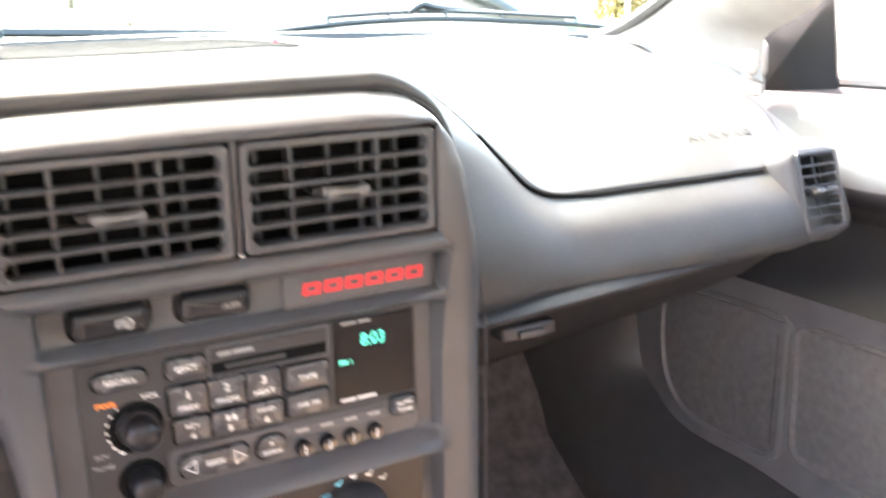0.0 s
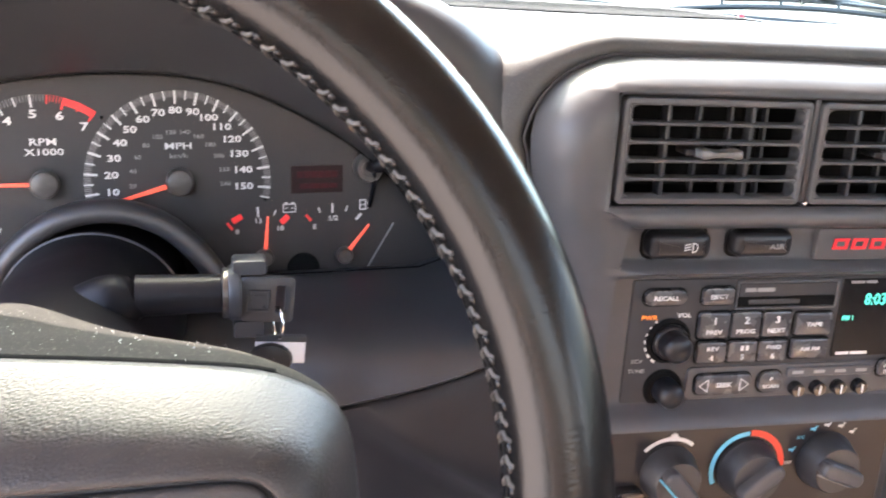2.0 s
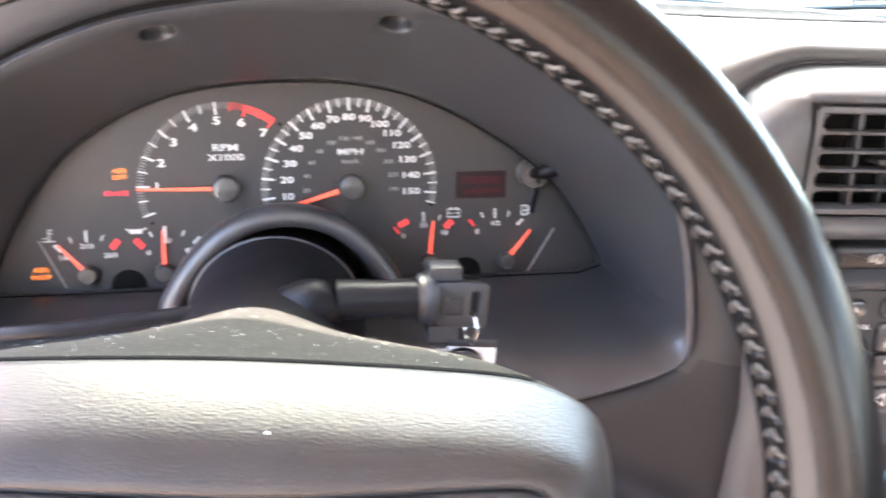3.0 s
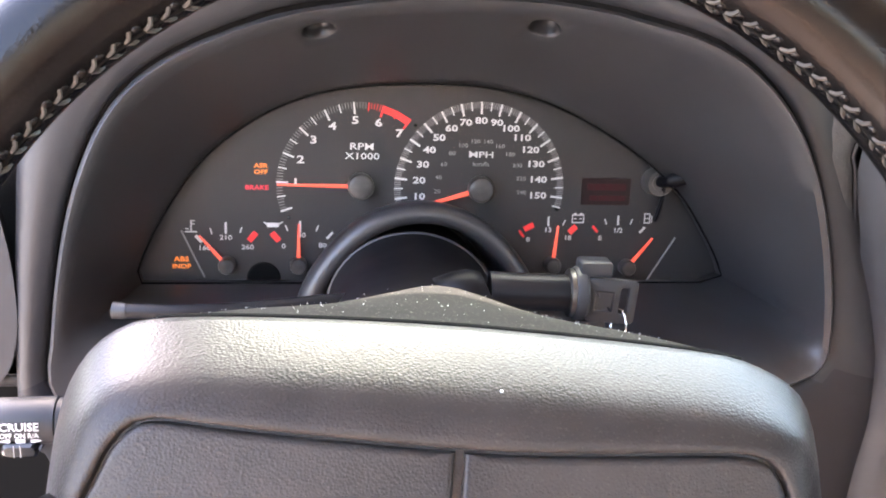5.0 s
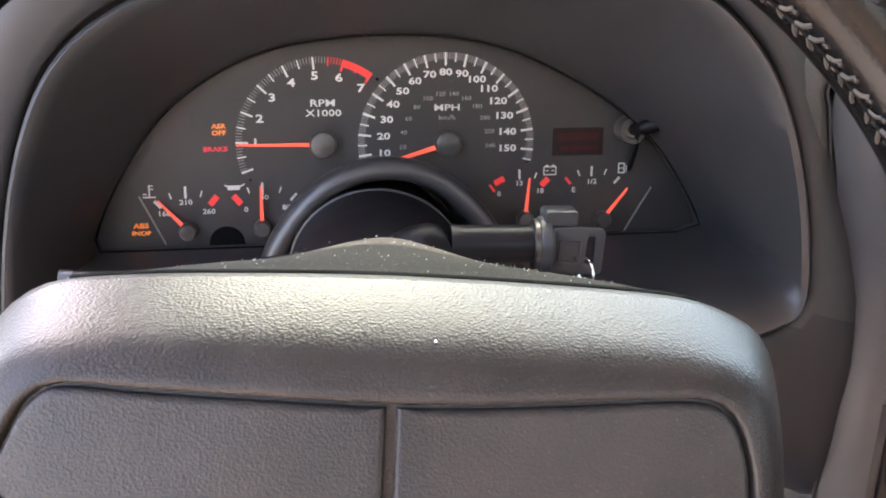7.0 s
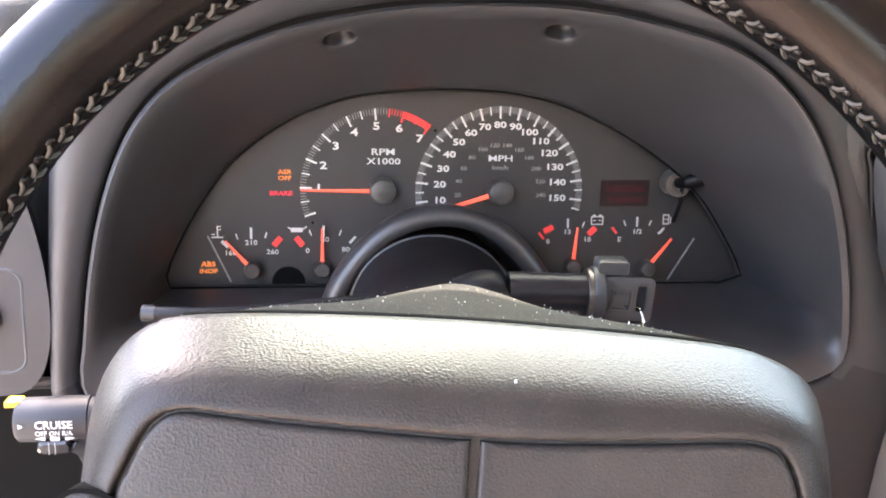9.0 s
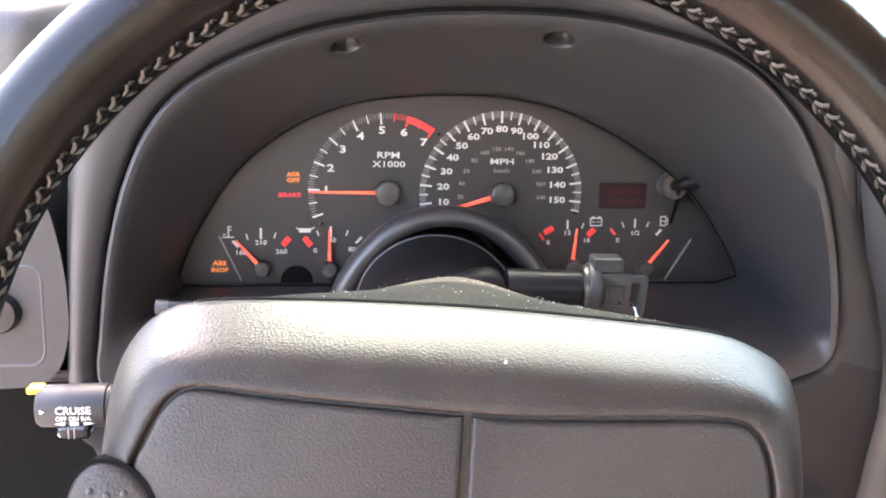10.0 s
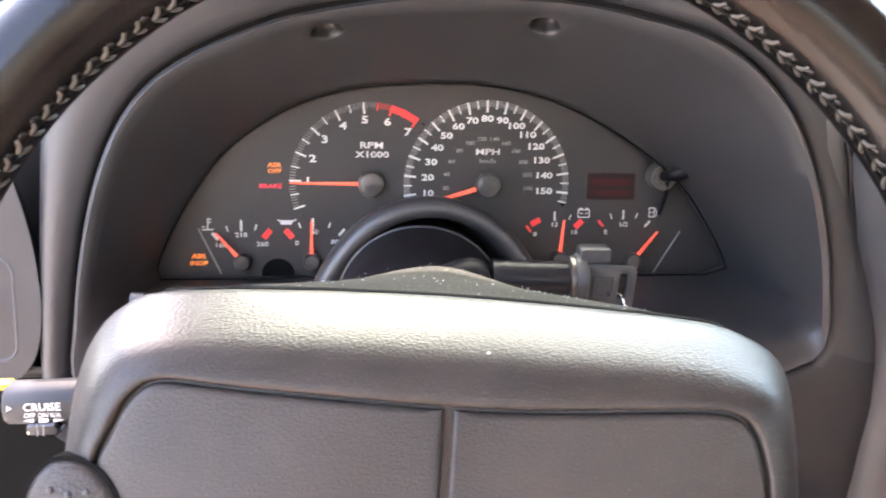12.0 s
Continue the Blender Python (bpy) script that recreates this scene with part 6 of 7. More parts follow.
# pillars: a moulded skin from the windscreen edge back to the side window
FOOT = [(0.632, 0.582, 0.868), (0.632, 0.455, 0.858), (0.642, 0.365, 0.844), (0.662, 0.302, 0.822)]
REAR = [(0.662, 0.302, 0.822), (0.655, 0.297, 0.874), (0.628, 0.195, 0.912), (0.604, -0.03, 1.035), (0.555, -0.22, 1.150)]
for side, name in ((-1, "pillar_left"), (1, "pillar_right")):
    foot, rear = spline(FOOT, 4), spline(REAR, 4)
    rows = []
    for j in range(17):
        g = j / 16
        a = Vector(screen_point(1.0, g))
        b = rear[j]
        line = []
        for k in range(13):
            f = k / 12
            p = a.lerp(b, f)
            base = foot[k]
            p = base.lerp(p, ease(g * 4)) if g < 0.25 else p
            line.append((side * (p.x - 0.012 * math.sin(math.pi * f)), p.y, p.z))
        rows.append(line)
    plain(name, thick(sheet(rows), 0.006), PILLAR, "pale grey moulded windscreen pillar trim", "pillar trim", 60)
clip = thing("pillar_clip", frame_of((0.660, 0.316, 0.848), (0.55, -0.83, 0), (0, 0, 1)), "beige oval plastic clip at the pillar foot", "clip")
part("clip_body", slab(rrect(-0.012, -0.022, 0.012, 0.022, 0.011), [(0, -0.01), (0, 0.006), (0.002, 0.009), (0.005, 0.010)]), CLIP, clip)
part("clip_lever", slab(rrect(-0.005, -0.016, 0.005, 0.014, 0.0045), [(0, 0.009), (0, 0.0125), (0.0015, 0.014)]), METAL, clip)
part("clip_mount", slab(rrect(-0.014, -0.040, 0.010, -0.018, 0.004), [(0, -0.01), (0, 0.002), (0.002, 0.004)]), CLIP, clip)


# doors: inner skin lofted from sill to waist, with a window opening above
def door(side, name, label):
    d = thing(name, Matrix.Translation((-0.030 * side, -0.030, 0)), label, "car door", kind="structure")
    rows = []
    prof = [(0.22, 0.66), (0.34, 0.672), (0.37, 0.690), (0.40, 0.702), (0.56, 0.700), (0.585, 0.694), (0.60, 0.688), (0.62, 0.700), (0.655, 0.720), (0.685, 0.724), (0.698, 0.704), (0.708, 0.680), (0.718, 0.666), (0.732, 0.662), (0.750, 0.668), (0.772, 0.684), (0.792, 0.700), (0.808, 0.710), (0.818, 0.732), (0.822, 0.76)]
    for z, x in prof:
        rows.append([(side * x, y, z) for y in [0.62 - 1.9 * k / 40 for k in range(41)]])
    skin = part("inner_skin", thick(sheet(rows), 0.01), DOORTRIM, d, sharp=50)
    skin.data.materials.append(TRIM_DARK)
    # recess and sill bands darkened, shade put into the colour
    for p in skin.data.polygons:
        p.material_index = 1 if 0.605 < p.center.z < 0.735 or p.center.z > 0.780 else 0
    if side > 0:
        o = [tuple(p) for p in spline([(0.495, 0.520), (0.480, 0.552), (0.42, 0.562), (0.30, 0.562), (0.290, 0.550), (0.296, 0.42), (0.305, 0.398), (0.33, 0.392), (0.43, 0.395), (0.475, 0.418), (0.493, 0.46)], 5, True)]
        bm = bmesh.new()
        base = [(y, z) for y, z in o]
        loops = [[(0.7005 - h, y, z) for y, z in inset(base, k)] for k, h in ((-0.009, -0.002), (-0.007, 0.005), (-0.002, 0.006), (0.0, 0.002), (0.003, 0.001), (0.006, 0.003))]
        rings(bm, loops, cap_last=False)
        frame_part = part("speaker_surround", bm, DOORTRIM, d, sharp=60)
        bm = bmesh.new()
        rings(bm, [[(0.7005 - h, mixed(0.392, y, k), mixed(0.478, z, k)) for y, z in base] for k, h in ((0.995, 0.0), (0.97, 0.0028), (0.8, 0.0038), (0.4, 0.0045), (0.05, 0.0045))], cap_last=True)
        part("speaker_mesh", bm, CLOTH, d, "black speaker mesh")
        bm = bmesh.new()
        for k in range(60):
            f = k / 59
            bmesh.ops.create_cube(bm, size=0.0016, matrix=Matrix.Translation((0.697, 0.299 + 0.006 * f, mixed(0.545, 0.41, f))))
        part("mesh_stitch", bm, TRIM, d)
        o = rrect(-0.12, 0.405, 0.276, 0.566, 0.02)
        bm = bmesh.new()
        rings(bm, [[(0.7005 - h, y, z) for y, z in inset(o, k)] for k, h in ((-0.004, -0.002), (-0.002, 0.005), (0.002, 0.005), (0.006, 0.001), (0.02, 0.001))], cap_last=True)
        part("door_pocket", bm, CLOTH, d, "black cloth door panel")
    bm = bmesh.new()
    rings(bm, [[(side * x, y, z) for y, z, x in q] for q in ([(0.366, 0.812, 0.722), (0.371, 0.882, 0.716)], [(0.270, 0.815, 0.735), (0.261, 0.915, 0.712)])], closed=False)
    part("mirror_triangle", thick(bm, 0.004), WIPER, d, "black mirror corner trim")
    part("window_seal", tube([(side * 0.745, 0.50 - 1.7 * k / 10, 0.822) for k in range(11)], 0.007, 8), WIPER, d)
    return d


door(1, "door_right", "dark grey passenger door with speaker and cloth panel")
# pane added with a grey tint to cut light from the right
side_pane = plain("window_right", sheet([[(0.715, 0.27, 0.825), (0.705, 0.0, 0.825), (0.705, -0.9, 0.825)], [(0.665, 0.14, 0.985), (0.630, -0.03, 1.06), (0.620, -0.9, 1.07)], [(0.615, -0.03, 1.05), (0.58, -0.18, 1.13), (0.58, -0.9, 1.12)]]), SIDEGLASS, "tinted passenger side window glass", "window")
door_open = door(-1, "door_left", "dark grey driver door standing open")
hinge = Matrix.Translation((-0.72, 0.60, 0))
door_open.matrix_world = hinge @ pose(0, 0, 0, 0, 0, -76) @ hinge.inverted() @ door_open.matrix_world
# floor, tunnel, footwell
plain("floor", box(-0.78, -1.5, 0.16, 0.78, 0.95, 0.20), CARPET, "dark grey loop carpet on the car floor", "car floor")
bm = bmesh.new()
rings(bm, [[(x, y, z) for x in [-0.74 + 1.48 * k / 30 for k in range(31)]] for y, z in ((0.38, 0.2), (0.50, 0.225), (0.62, 0.30), (0.70, 0.42), (0.735, 0.60), (0.740, 0.825))], closed=False)
plain("firewall", thick(bm, 0.01), CARPET, "dark carpet up the front of the footwell", "footwell")
bm = bmesh.new()
rings(bm, [[(0.17 * math.cos(t), y, 0.18 + z * math.sin(t)) for t in [math.pi * k / 14 for k in range(15)]] for y, z in ((0.75, 0.55), (0.35, 0.46), (0.12, 0.38), (0.05, 0.30), (-0.2, 0.22), (-1.2, 0.20))], closed=False)
plain("tunnel", thick(bm, 0.004), CARPET, "dark carpeted tunnel under the console", "centre tunnel")
DOOR_SIDE = [(0.692, 0.54, 0.76), (0.692, 0.525, 0.60), (0.692, 0.508, 0.50), (0.692, 0.494, 0.425), (0.692, 0.41, 0.390), (0.692, 0.27, 0.388), (0.692, 0.10, 0.380), (0.692, -0.3, 0.375), (0.692, -1.0, 0.375)]
CARPET_SIDE = [(0.570, 0.78, 0.74), (0.575, 0.74, 0.56), (0.578, 0.690, 0.400), (0.580, 0.633, 0.325), (0.580, 0.540, 0.290), (0.580, 0.42, 0.280), (0.580, 0.28, 0.275), (0.580, -0.3, 0.270), (0.580, -1.0, 0.270)]
da, ca = spline(DOOR_SIDE, 5), spline(CARPET_SIDE, 5)
rows = []
for k in range(11):
    f = k / 10
    bulge = math.sin(math.pi * f)
    rows.append([p.lerp(q, f) + Vector((-0.010, -0.016, 0.016)) * bulge for p, q in zip(da, ca)])
rows.append([q + Vector((0, 0.0, -0.06)) for q in ca])
plain("kick_panel", thick(sheet(rows), 0.006), TRIM, "smooth dark plastic kick panel beside the footwell", "kick panel", 60)
mat_ = thing("floor_mat", pose(0.42, 0.32, 0.206, 0, 0, 0), "black carpet mat with a red edge in the footwell", "floor mat")
part("mat_pile", slab(rrect(-0.2, -0.25, 0.2, 0.22, 0.05), [(0, 0), (0, 0.008), (0.003, 0.010)]), CARPET, mat_)
part("mat_emblem", slab(rrect(-0.02, -0.10, 0.06, -0.07, 0.01), [(0, 0.009), (0.001, 0.0125)]), REDARC, mat_, "red stitched emblem")
# unseen roof, rear and seats' backs close the cabin; roof front shades the pad
bm = bmesh.new()
rings(bm, [[(x, y, z - 0.10 * (x / 0.62) ** 4) for x in [-0.62 + 1.24 * k / 20 for k in range(21)]] for y, z in ((0.080, 1.212), (0.02, 1.20), (-0.06, 1.20), (-0.6, 1.215), (-1.1, 1.20), (-1.25, 1.18))], closed=False)
tagged(plain("ceiling", thick(bm, 0.03), ROOFCLOTH, "grey cloth roof lining", "roof lining"), kind="structure")
for side, name in ((-1, "roof_rail_left"), (1, "roof_rail_right")):
    plain(name, tube([(side * 0.53, -0.16, 1.160), (side * 0.575, -0.6, 1.13), (side * 0.60, -1.0, 1.08), (side * 0.66, -1.25, 0.95), (side * 0.72, -1.4, 0.82)], 0.045, 12), ROOFCLOTH, "grey cloth roof rail", "roof rail")
plain("wall_right", box(0.75, -1.6, 0.1, 0.77, 0.95, 0.82), TRIM, "dark body side behind the door skin", "car body side")
bm = bmesh.new()
side_line = [(-1.6, 0.1), (0.95, 0.1), (0.95, 0.84), (0.62, 0.84), (0.56, 0.60), (0.52, 0.30), (-0.85, 0.30), (-0.95, 0.60), (-1.0, 0.84), (-1.6, 0.84)]
rings(bm, [[(x, y, z) for y, z in side_line] for x in (-0.77, -0.75)], True, True)
plain("wall_left", bm, TRIM, "dark body side with the open doorway", "car body side")
plain("wall_rear", box(-0.76, -1.62, 0.1, 0.76, -1.58, 0.86), SEAT, "warm grey rear bulkhead", "bulkhead")
# unseen rear pane, its tint set to let warm light in
hatch = plain("rear_window", sheet([[(x, y, z) for x in (-0.66, -0.3, 0.0, 0.3, 0.66)] for y, z in ((-1.24, 1.19), (-1.45, 1.05), (-1.59, 0.86))]), TINTED, "warm tinted rear hatch window, unseen, sets the cabin light", "rear window")
hatch.visible_shadow = True
# unseen tan seats, set forward to bounce warm light onto the pad
for side in (-1, 1):
    s = thing("seat", pose(side * 0.38, -0.86, 0.20), "warm grey leather bucket seat", "seat", "front seats", "")
    part("cushion", box(-0.24, -0.05, 0.02, 0.24, 0.50, 0.26, 0.05), SEAT, s)
    part("backrest", box(-0.24, -0.16, 0.18, 0.24, 0.0, 0.72, 0.06), SEAT, s, at=pose(0, 0, 0, 12, 0, 0))
    part("headrest", box(-0.12, -0.30, 0.76, 0.12, -0.20, 0.90, 0.03), SEAT, s)
# cowl and bonnet
bm = bmesh.new()
rings(bm, [[(x, y - 0.20 * (x / 0.7) ** 2, z - 0.02 * (x / 0.7) ** 2) for x in [-0.78 + 1.56 * k / 30 for k in range(31)]] for y, z in ((0.765, 0.872), (0.80, 0.882), (0.86, 0.8885), (0.93, 0.884), (0.97, 0.862))], closed=False)
plain("cowl", thick(bm, 0.006), COWLBLACK, "black plastic cowl panel under the wipers", "cowl")
bm = bmesh.new()
rings(bm, [[(x, y - 0.20 * (x / 0.7) ** 2, z - 0.02 * (x / 0.7) ** 2) for x in [-0.78 + 1.56 * k / 30 for k in range(31)]] for y, z in ((1.03, 0.836), (1.06, 0.832), (1.5, 0.73), (1.95, 0.58), (2.1, 0.44))], closed=False)
plain("bonnet", thick(bm, 0.01), HOODPAINT, "pale silver bonnet ahead of the windscreen", "bonnet", 40, "")


def wiper(points, name, label):
    w = thing(name, Matrix.Translation((0, 0, -0.014)), label, "wiper", "windscreen wipers")
    line = [Vector(p) for p in points]
    part("blade", tube(spline(line, 4), 0.0045, 8), WIPER, w)
    up = [p + Vector((0, 0.004, 0.011)) for p in line[1:-1]]
    part("blade_frame", tube(spline(up, 4), 0.0032, 8), WIPER, w)
    for p in line[1:-1]:
        part("blade_claw", tube([p, p + Vector((0, 0.004, 0.012))], 0.0028, 6), WIPER, w)
    return w


w1 = wiper([(0.29, 0.86, 0.906), (0.374, 0.865, 0.912), (0.47, 0.865, 0.915), (0.56, 0.855, 0.914), (0.65, 0.84, 0.908), (0.76, 0.80, 0.898), (0.83, 0.76, 0.886)], "windscreen_wiper", "black windscreen wiper lying along the cowl")
part("wiper_arm", tube(spline([(0.50, 0.865, 0.925), (0.525, 0.865, 0.936), (0.55, 0.862, 0.930), (0.66, 0.88, 0.918), (0.80, 0.90, 0.905)], 5), 0.0065, 8), WIPER, w1)
w2 = wiper([(-0.42, 0.80, 0.903), (-0.34, 0.84, 0.908), (-0.26, 0.85, 0.911), (-0.17, 0.86, 0.912), (-0.06, 0.865, 0.909), (0.02, 0.87, 0.905)], "windscreen_wiper", "black windscreen wiper with its arm over the cowl")
part("wiper_arm", tube(spline([(-0.34, 0.85, 0.912), (-0.285, 0.86, 0.930), (-0.242, 0.86, 0.931), (-0.15, 0.87, 0.922), (0.05, 0.90, 0.912), (0.30, 0.92, 0.900)], 5), 0.0070, 8, taper=lambda t: 1.0 + 0.6 * t), WIPER, w2)
prop = thing("bonnet_prop", Matrix.Translation((0, 0, -0.010)), "dark round bar slanting up from the cowl", "prop")
part("prop_bar", tube([(0.735, 0.955, 0.908), (0.698, 0.95, 0.926), (0.520, 0.95, 1.000), (0.28, 0.95, 1.10)], 0.019, 14), WIPER, prop)

# ---- outside: a sunlit car park ----
bm = bmesh.new()
rings(bm, [[(x, y, z) for x in (-2000, -60, -20, -6, 0, 6, 20, 60, 2000)] for y, z in ((-2000, 0.0), (-20, 0.0), (6, 0.0), (14, -0.36), (20, -0.60), (28, -0.78), (60, -0.80), (2000, -0.80))], closed=False)
plain("ground", bm, ASPHALT, "pale worn asphalt of a car park", "ground")
for name, x1, rows in (("lawn", 8, ((33.0, -0.95), (34.0, -0.62), (36.0, -0.1), (38.4, 0.34))), ("upper_lawn", 8, ((38.1, 0.90), (38.6, 1.06), (42.0, 1.5), (50.0, 2.3)))):
    bm = bmesh.new()
    rings(bm, [[(x, y, z + 0.05 * math.sin(x * 0.7)) for x in [-34 + (x1 + 34) * k / 24 for k in range(25)]] for y, z in rows], closed=False)
    plain(name, bm, GRASS, "strip of sunlit green grass on a bank", "lawn", 60, "stuff")
wall = thing("stone_wall", pose(-8, 38.2, 0.20), "low rough tan stone retaining wall", "wall")
rs = random.Random(11)
stones = []
for k in range(5):
    bmx = box(-0.5, -0.25, -0.19, 0.5, 0.25, 0.19, 0.05)
    for v in bmx.verts:
        v.co += Vector((rs.uniform(-0.05, 0.05), rs.uniform(-0.04, 0.04), rs.uniform(-0.03, 0.03)))
    me = finish(bmx)
    me.materials.append(STONE)
    stones.append(me)
for row in range(3):
    x = -16 + 0.5 * (row % 2)
    while x < 14:
        wdt = rs.uniform(0.8, 1.5)
        st = new("stone", rs.choice(stones))
        st.parent = wall
        st.matrix_basis = Matrix.LocRotScale((x + wdt / 2, rs.uniform(-0.05, 0.05), 0.14 + 0.28 * row), None, (wdt * 0.97, 1, 0.70))
        x += wdt


def vehicle(name, m, length, width, height, hood_z, waist, paint, label, category, cab=(0.25, 0.95), bed=False):
    """A parked vehicle: body, cabin, windows, wheels, lamps."""
    v = thing(name, m, label, category)
    L, W = length, width
    prof = [(0.0, 0.35), (0.0, hood_z * 0.8), (0.03, hood_z * 0.95), (cab[0], waist), (cab[1], waist), (0.99, waist * 0.96), (1.0, waist * 0.6), (1.0, 0.35)]
    bm = bmesh.new()
    rings(bm, [[(s * (W / 2 - d), (t - 0.5) * L, z) for t, z in prof] for s, d in ((-1, 0.06), (-1, 0.0), (-0.9, 0.0), (0.9, 0.0), (1, 0.0), (1, 0.06))], True, True, closed=True)
    part("body", bm, paint, v, sharp=35)
    c0, c1 = (cab[0] - 0.5) * L, (cab[1] - 0.5) * L
    bm = bmesh.new()
    rings(bm, [[(s * (W / 2 - d), y, z) for y, z in ((c0, waist - 0.02), (c0 + 0.55, height), (c1 - 0.35, height), (c1, waist - 0.02))] for s, d in ((-1, 0.16), (-1, 0.12), (1, 0.12), (1, 0.16))], True, True)
    part("cabin", bm, paint, v, sharp=35)
    for s in (-1, 1):
        bm = bmesh.new()
        bm.faces.new([bm.verts.new((s * (W / 2 - 0.105), y, z)) for y, z in ((c0 + 0.18, waist + 0.03), (c0 + 0.62, height - 0.09), (c1 - 0.42, height - 0.09), (c1 - 0.12, waist + 0.03))])
        part("side_window", thick(bm, 0.01), CARGLASS, v)
    for y0, y1, in ((c0 + 0.03, c0 + 0.5), (c1 - 0.03, c1 - 0.32)):
        bm = bmesh.new()
        dy = -0.012 if y0 == c0 + 0.03 else 0.012
        bm.faces.new([bm.verts.new((x, y + dy, z)) for x, y, z in ((-W / 2 + 0.24, y0, waist + 0.05), (W / 2 - 0.24, y0, waist + 0.05), (W / 2 - 0.26, y1, height - 0.06), (-W / 2 + 0.26, y1, height - 0.06))])
        part("end_window", thick(bm, 0.01), CARGLASS, v)
    for sx in (-1, 1):
        for t in (0.19, 0.80):
            at = Matrix.Translation((sx * (W / 2 - 0.10), (t - 0.5) * L, 0.34)) @ pose(0, 0, 0, 0, 90 * sx, 0)
            wh = part("wheel", lathe([(0.20, -0.1), (0.32, -0.09), (0.34, -0.06), (0.34, 0.08), (0.32, 0.105), (0.23, 0.11), (0.22, 0.10)], 28), TYRE, v, at=at)
            part("wheel_disc", lathe([(0.225, 0.07), (0.22, 0.10), (0.12, 0.112), (0.05, 0.105), (0, 0.105)], 24), POLE, wh)
        part("head_lamp", box(sx * (W / 2 - 0.3) - 0.14, -L / 2 - 0.015, hood_z * 0.62, sx * (W / 2 - 0.3) + 0.14, -L / 2 + 0.05, hood_z * 0.78, 0.02), TAGWHITE, v)
    if bed:
        part("load_bed", box(-W / 2 + 0.12, c1 + 0.08, waist - 0.30, W / 2 - 0.12, L / 2 - 0.08, waist - 0.012, 0.01), TYRE, v)
    return v


vehicle("pickup_truck", pose(7.6, 33.0, -0.80, 0, 0, 72), 5.2, 1.85, 1.70, 1.08, 1.05, CARWHITE, "white pickup truck parked across the lot", "truck", (0.30, 0.62), True)
vehicle("hatchback_car", pose(2.9, 33.0, -0.80, 0, 0, 52), 4.2, 1.75, 1.55, 0.95, 0.98, CARBLUE, "silver blue hatchback parked in the sun", "car", (0.22, 0.97))
vehicle("sedan_car", pose(4.9, 30.0, -0.79, 0, 0, 60), 4.5, 1.78, 1.30, 0.88, 0.90, CARWHITE, "low white sedan parked before a hatchback", "car", (0.26, 0.90))
vehicle("coupe_car", pose(12.2, 34.5, -0.80, 0, 0, 80), 4.4, 1.78, 1.42, 0.88, 0.92, CARBLUE, "blue grey coupe parked by a lamp post", "car", (0.28, 0.88))
skip = thing("dumpster", pose(17.9, 23.6, -0.80, 0, 0, -35), "green steel dumpster with two lids", "dumpster")
part("bin", rings(bmesh.new(), [[(x * k, y * k, z) for x, y in ((-1.55, -0.9), (1.55, -0.9), (1.55, 0.9), (-1.55, 0.9))] for z, k in ((0.12, 0.88), (1.15, 1.0), (1.15, 1.04), (1.22, 1.04))], True, True), SKIP, skip)
for x in (-0.80, 0.80):
    part("lid", box(x - 0.77, -0.92, 1.22, x + 0.77, 0.92, 1.28, 0.02), SKIP, skip, at=pose(0, 0, 0, 4, 0, 0))
for k in range(5):
    part("rib", box(-1.36 + 0.68 * k - 0.05, -0.96, 0.2, -1.36 + 0.68 * k + 0.05, -0.86, 1.12, 0.02), SKIP, skip)
lamp = thing("lamp_post", pose(21.0, 27.2, -0.80), "grey steel lamp post in the car park", "lamp post")
part("post", lathe([(0.16, 0), (0.15, 0.4), (0.10, 0.5), (0.07, 7.0), (0.0, 7.0)], 16), POLE, lamp)
part("lamp_head", box(-0.9, -0.15, 6.95, 0.1, 0.15, 7.1, 0.03), POLE, lamp)
shop = thing("building", pose(14, 56, -0.80), "long low white building behind the car park", "building")
part("wall", box(-4, 0, 0, 26, 8, 5.2), BUILD, shop)
part("roof_edge", box(-4.2, -0.25, 5.2, 26.2, 8.2, 5.6, 0.04), POLE, shop)

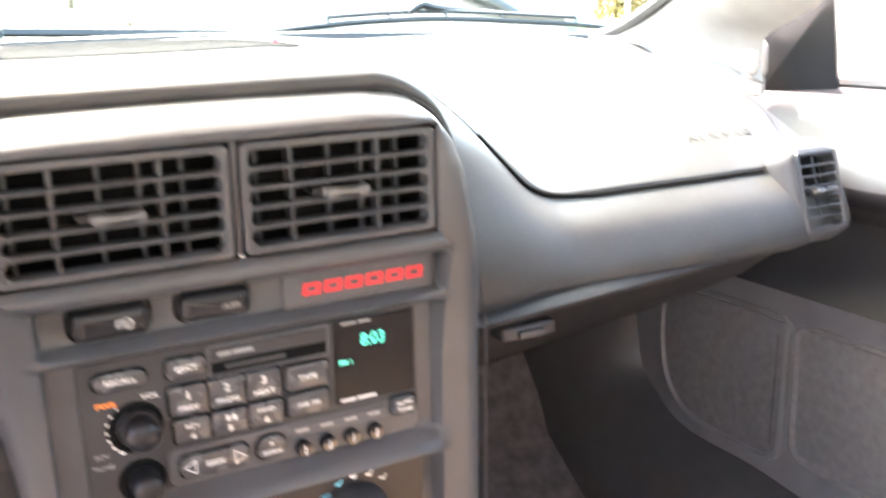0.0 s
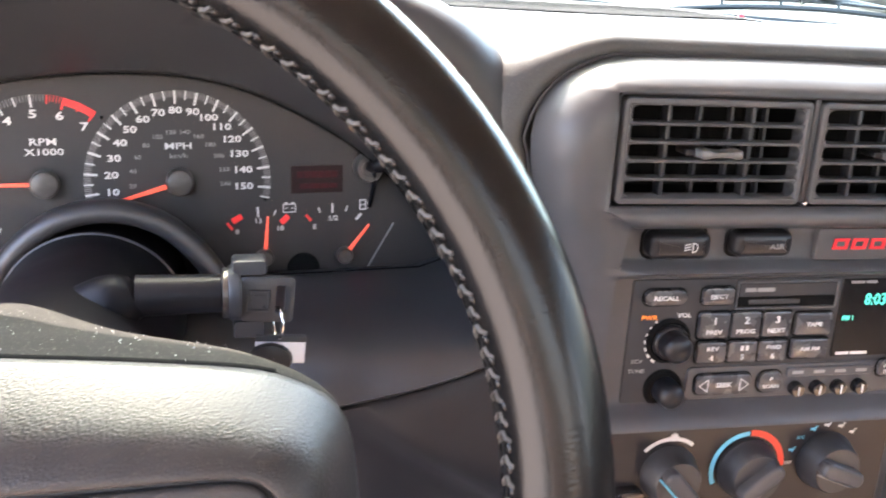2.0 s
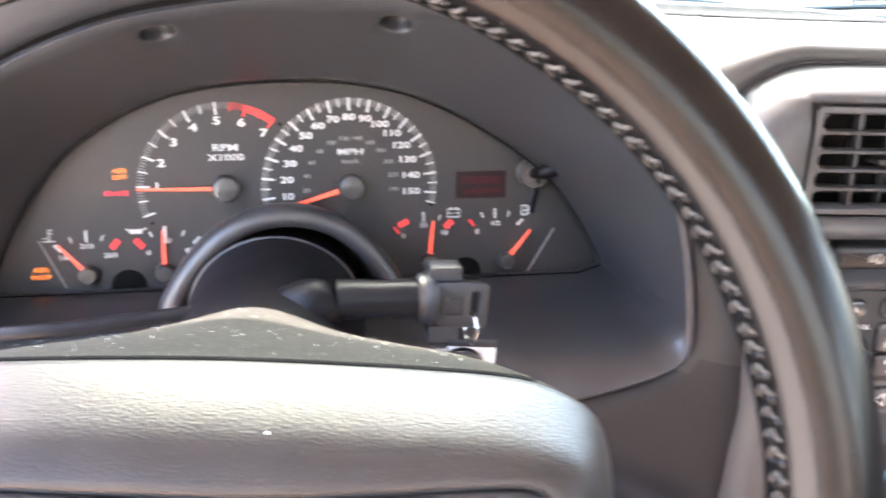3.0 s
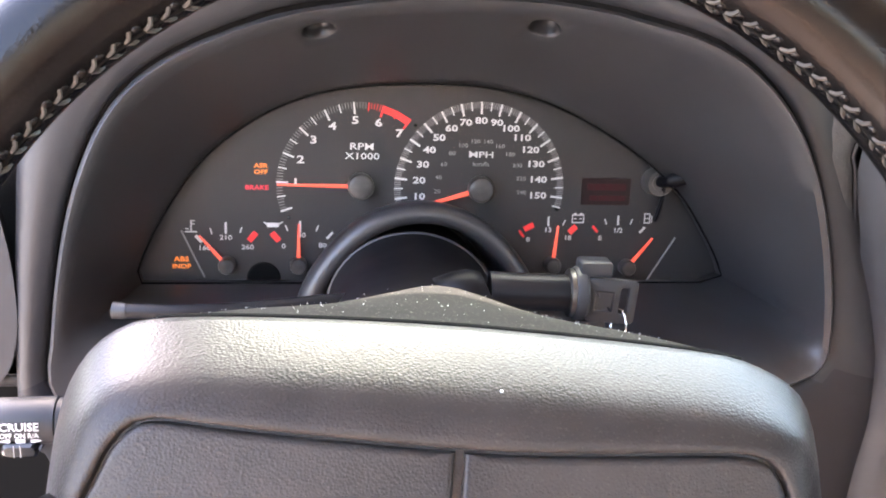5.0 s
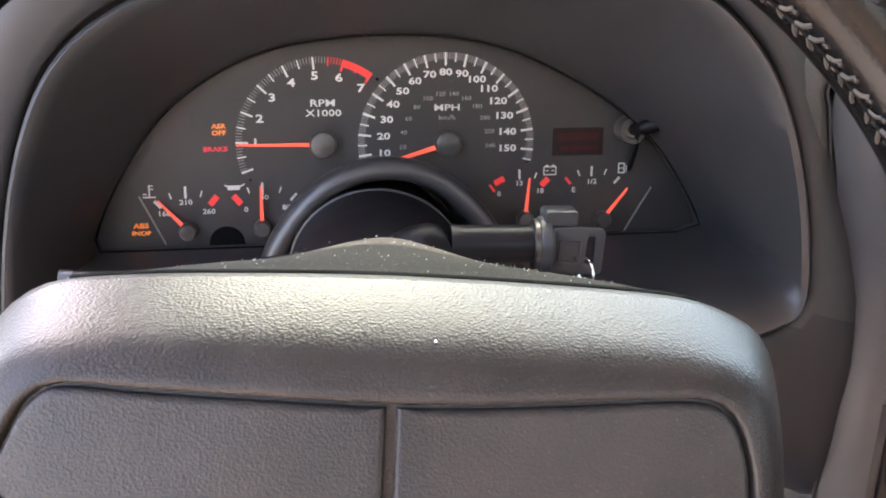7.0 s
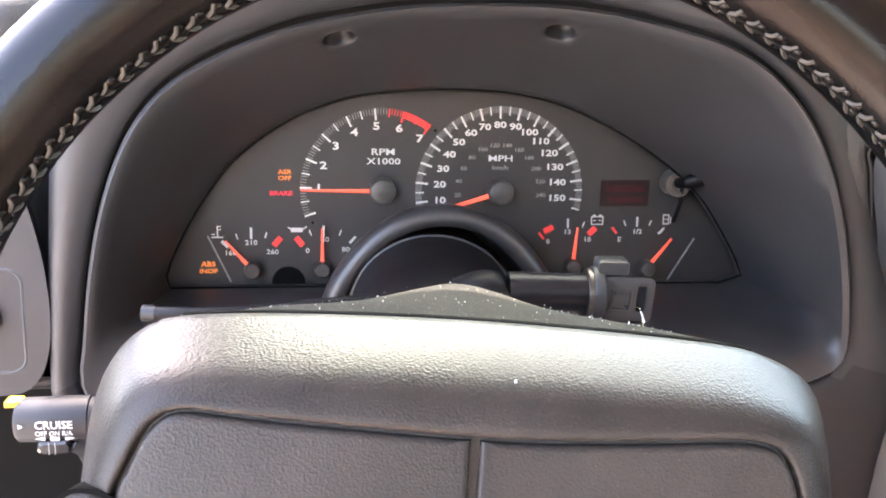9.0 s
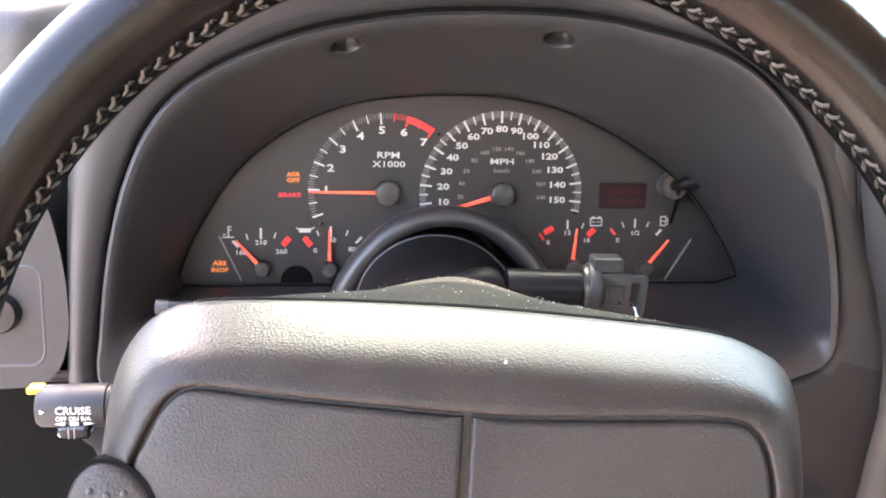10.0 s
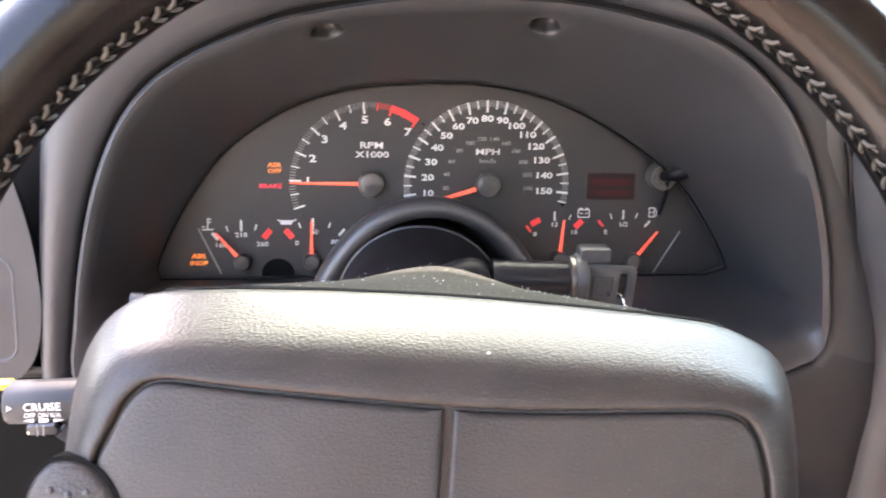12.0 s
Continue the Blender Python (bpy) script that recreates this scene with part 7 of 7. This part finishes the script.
def tree(m, height, crown, leaf, seed, label):
    """Trunk with limbs and a crown of many small leaf clumps."""
    r = random.Random(seed)
    t = thing("tree", m, label, "tree", "trees round the car park")
    part("trunk", tube([(0, 0, -0.2), (0.05, 0.02, height * 0.25), (-0.05, 0.05, height * 0.5), (0.03, 0, height * 0.8)], height * 0.035, 10, taper=lambda s: 1.0 - 0.75 * s), BARK, t)
    tips = []
    for k in range(9):
        a = 2 * math.pi * k / 9 + r.uniform(-0.3, 0.3)
        z0 = height * r.uniform(0.28, 0.62)
        tip = Vector((crown * 0.75 * math.cos(a), crown * 0.75 * math.sin(a), z0 + height * r.uniform(0.10, 0.35)))
        part("limb", tube([(0, 0, z0), Vector((0, 0, z0)).lerp(tip, 0.5) + Vector((0, 0, 0.15)), tip], height * 0.012, 7, taper=lambda s: 1.0 - 0.8 * s), BARK, t)
        tips.append(tip)
    tips.append(Vector((0, 0, height * 0.95)))
    verts, faces = [], []
    for tip in tips:
        for c in range(14):
            centre = tip + Vector((r.gauss(0, crown * 0.26), r.gauss(0, crown * 0.26), r.gauss(0, crown * 0.22)))
            for q in range(34):
                p = centre + Vector((r.gauss(0, 0.22), r.gauss(0, 0.22), r.gauss(0, 0.18)))
                u = Vector((r.uniform(-1, 1), r.uniform(-1, 1), r.uniform(-1, 1))).normalized() * 0.10
                w = u.cross(Vector((r.uniform(-1, 1), r.uniform(-1, 1), r.uniform(-1, 1)))).normalized() * 0.055
                i = len(verts)
                verts += [p - u, p + w, p + u, p - w]
                faces.append((i, i + 1, i + 2, i + 3))
    me = bpy.data.meshes.new("crown")
    me.from_pydata(verts, [], faces)
    me.materials.append(leaf)
    c = new("crown", me)
    c.parent = t
    return t


tree(pose(-4.5, 44, 1.7), 7.5, 3.0, LEAF, 1, "leafy green tree above a stone wall")
tree(pose(-11, 43, 1.6), 8.5, 3.4, LEAF, 2, "broad green tree beside the lawn")
tree(pose(1.5, 47, 2.0), 7.0, 2.8, LEAF, 3, "green tree behind parked cars")
tree(pose(24, 33, -0.8), 7.5, 3.0, LEAFDRY, 4, "yellow autumn tree behind the dumpster")
tree(pose(28, 31, -0.8), 8.0, 3.2, LEAFDRY, 5, "tall yellowing tree at the lot's edge")
tree(pose(34, 35, -0.8), 8.5, 3.4, LEAF, 6, "green tree at the far edge of the lot")
tree(pose(-14, 14, -0.36), 8.0, 3.2, LEAF, 7, "green tree beside the parked car")
tree(pose(-2.0, 15.2, -0.42), 3.4, 1.4, LEAF, 8, "dense green shrub tree ahead of the car")
tree(pose(23.5, 28.5, -0.8), 3.8, 2.2, LEAFDRY, 9, "low yellow autumn tree beside the dumpster")
tree(pose(27.0, 27.5, -0.8), 4.2, 2.4, LEAFDRY, 10, "low golden tree at the lot's edge")
tree(pose(4.5, 44, 1.7), 3.6, 1.8, LEAF, 11, "low green tree above the stone wall")
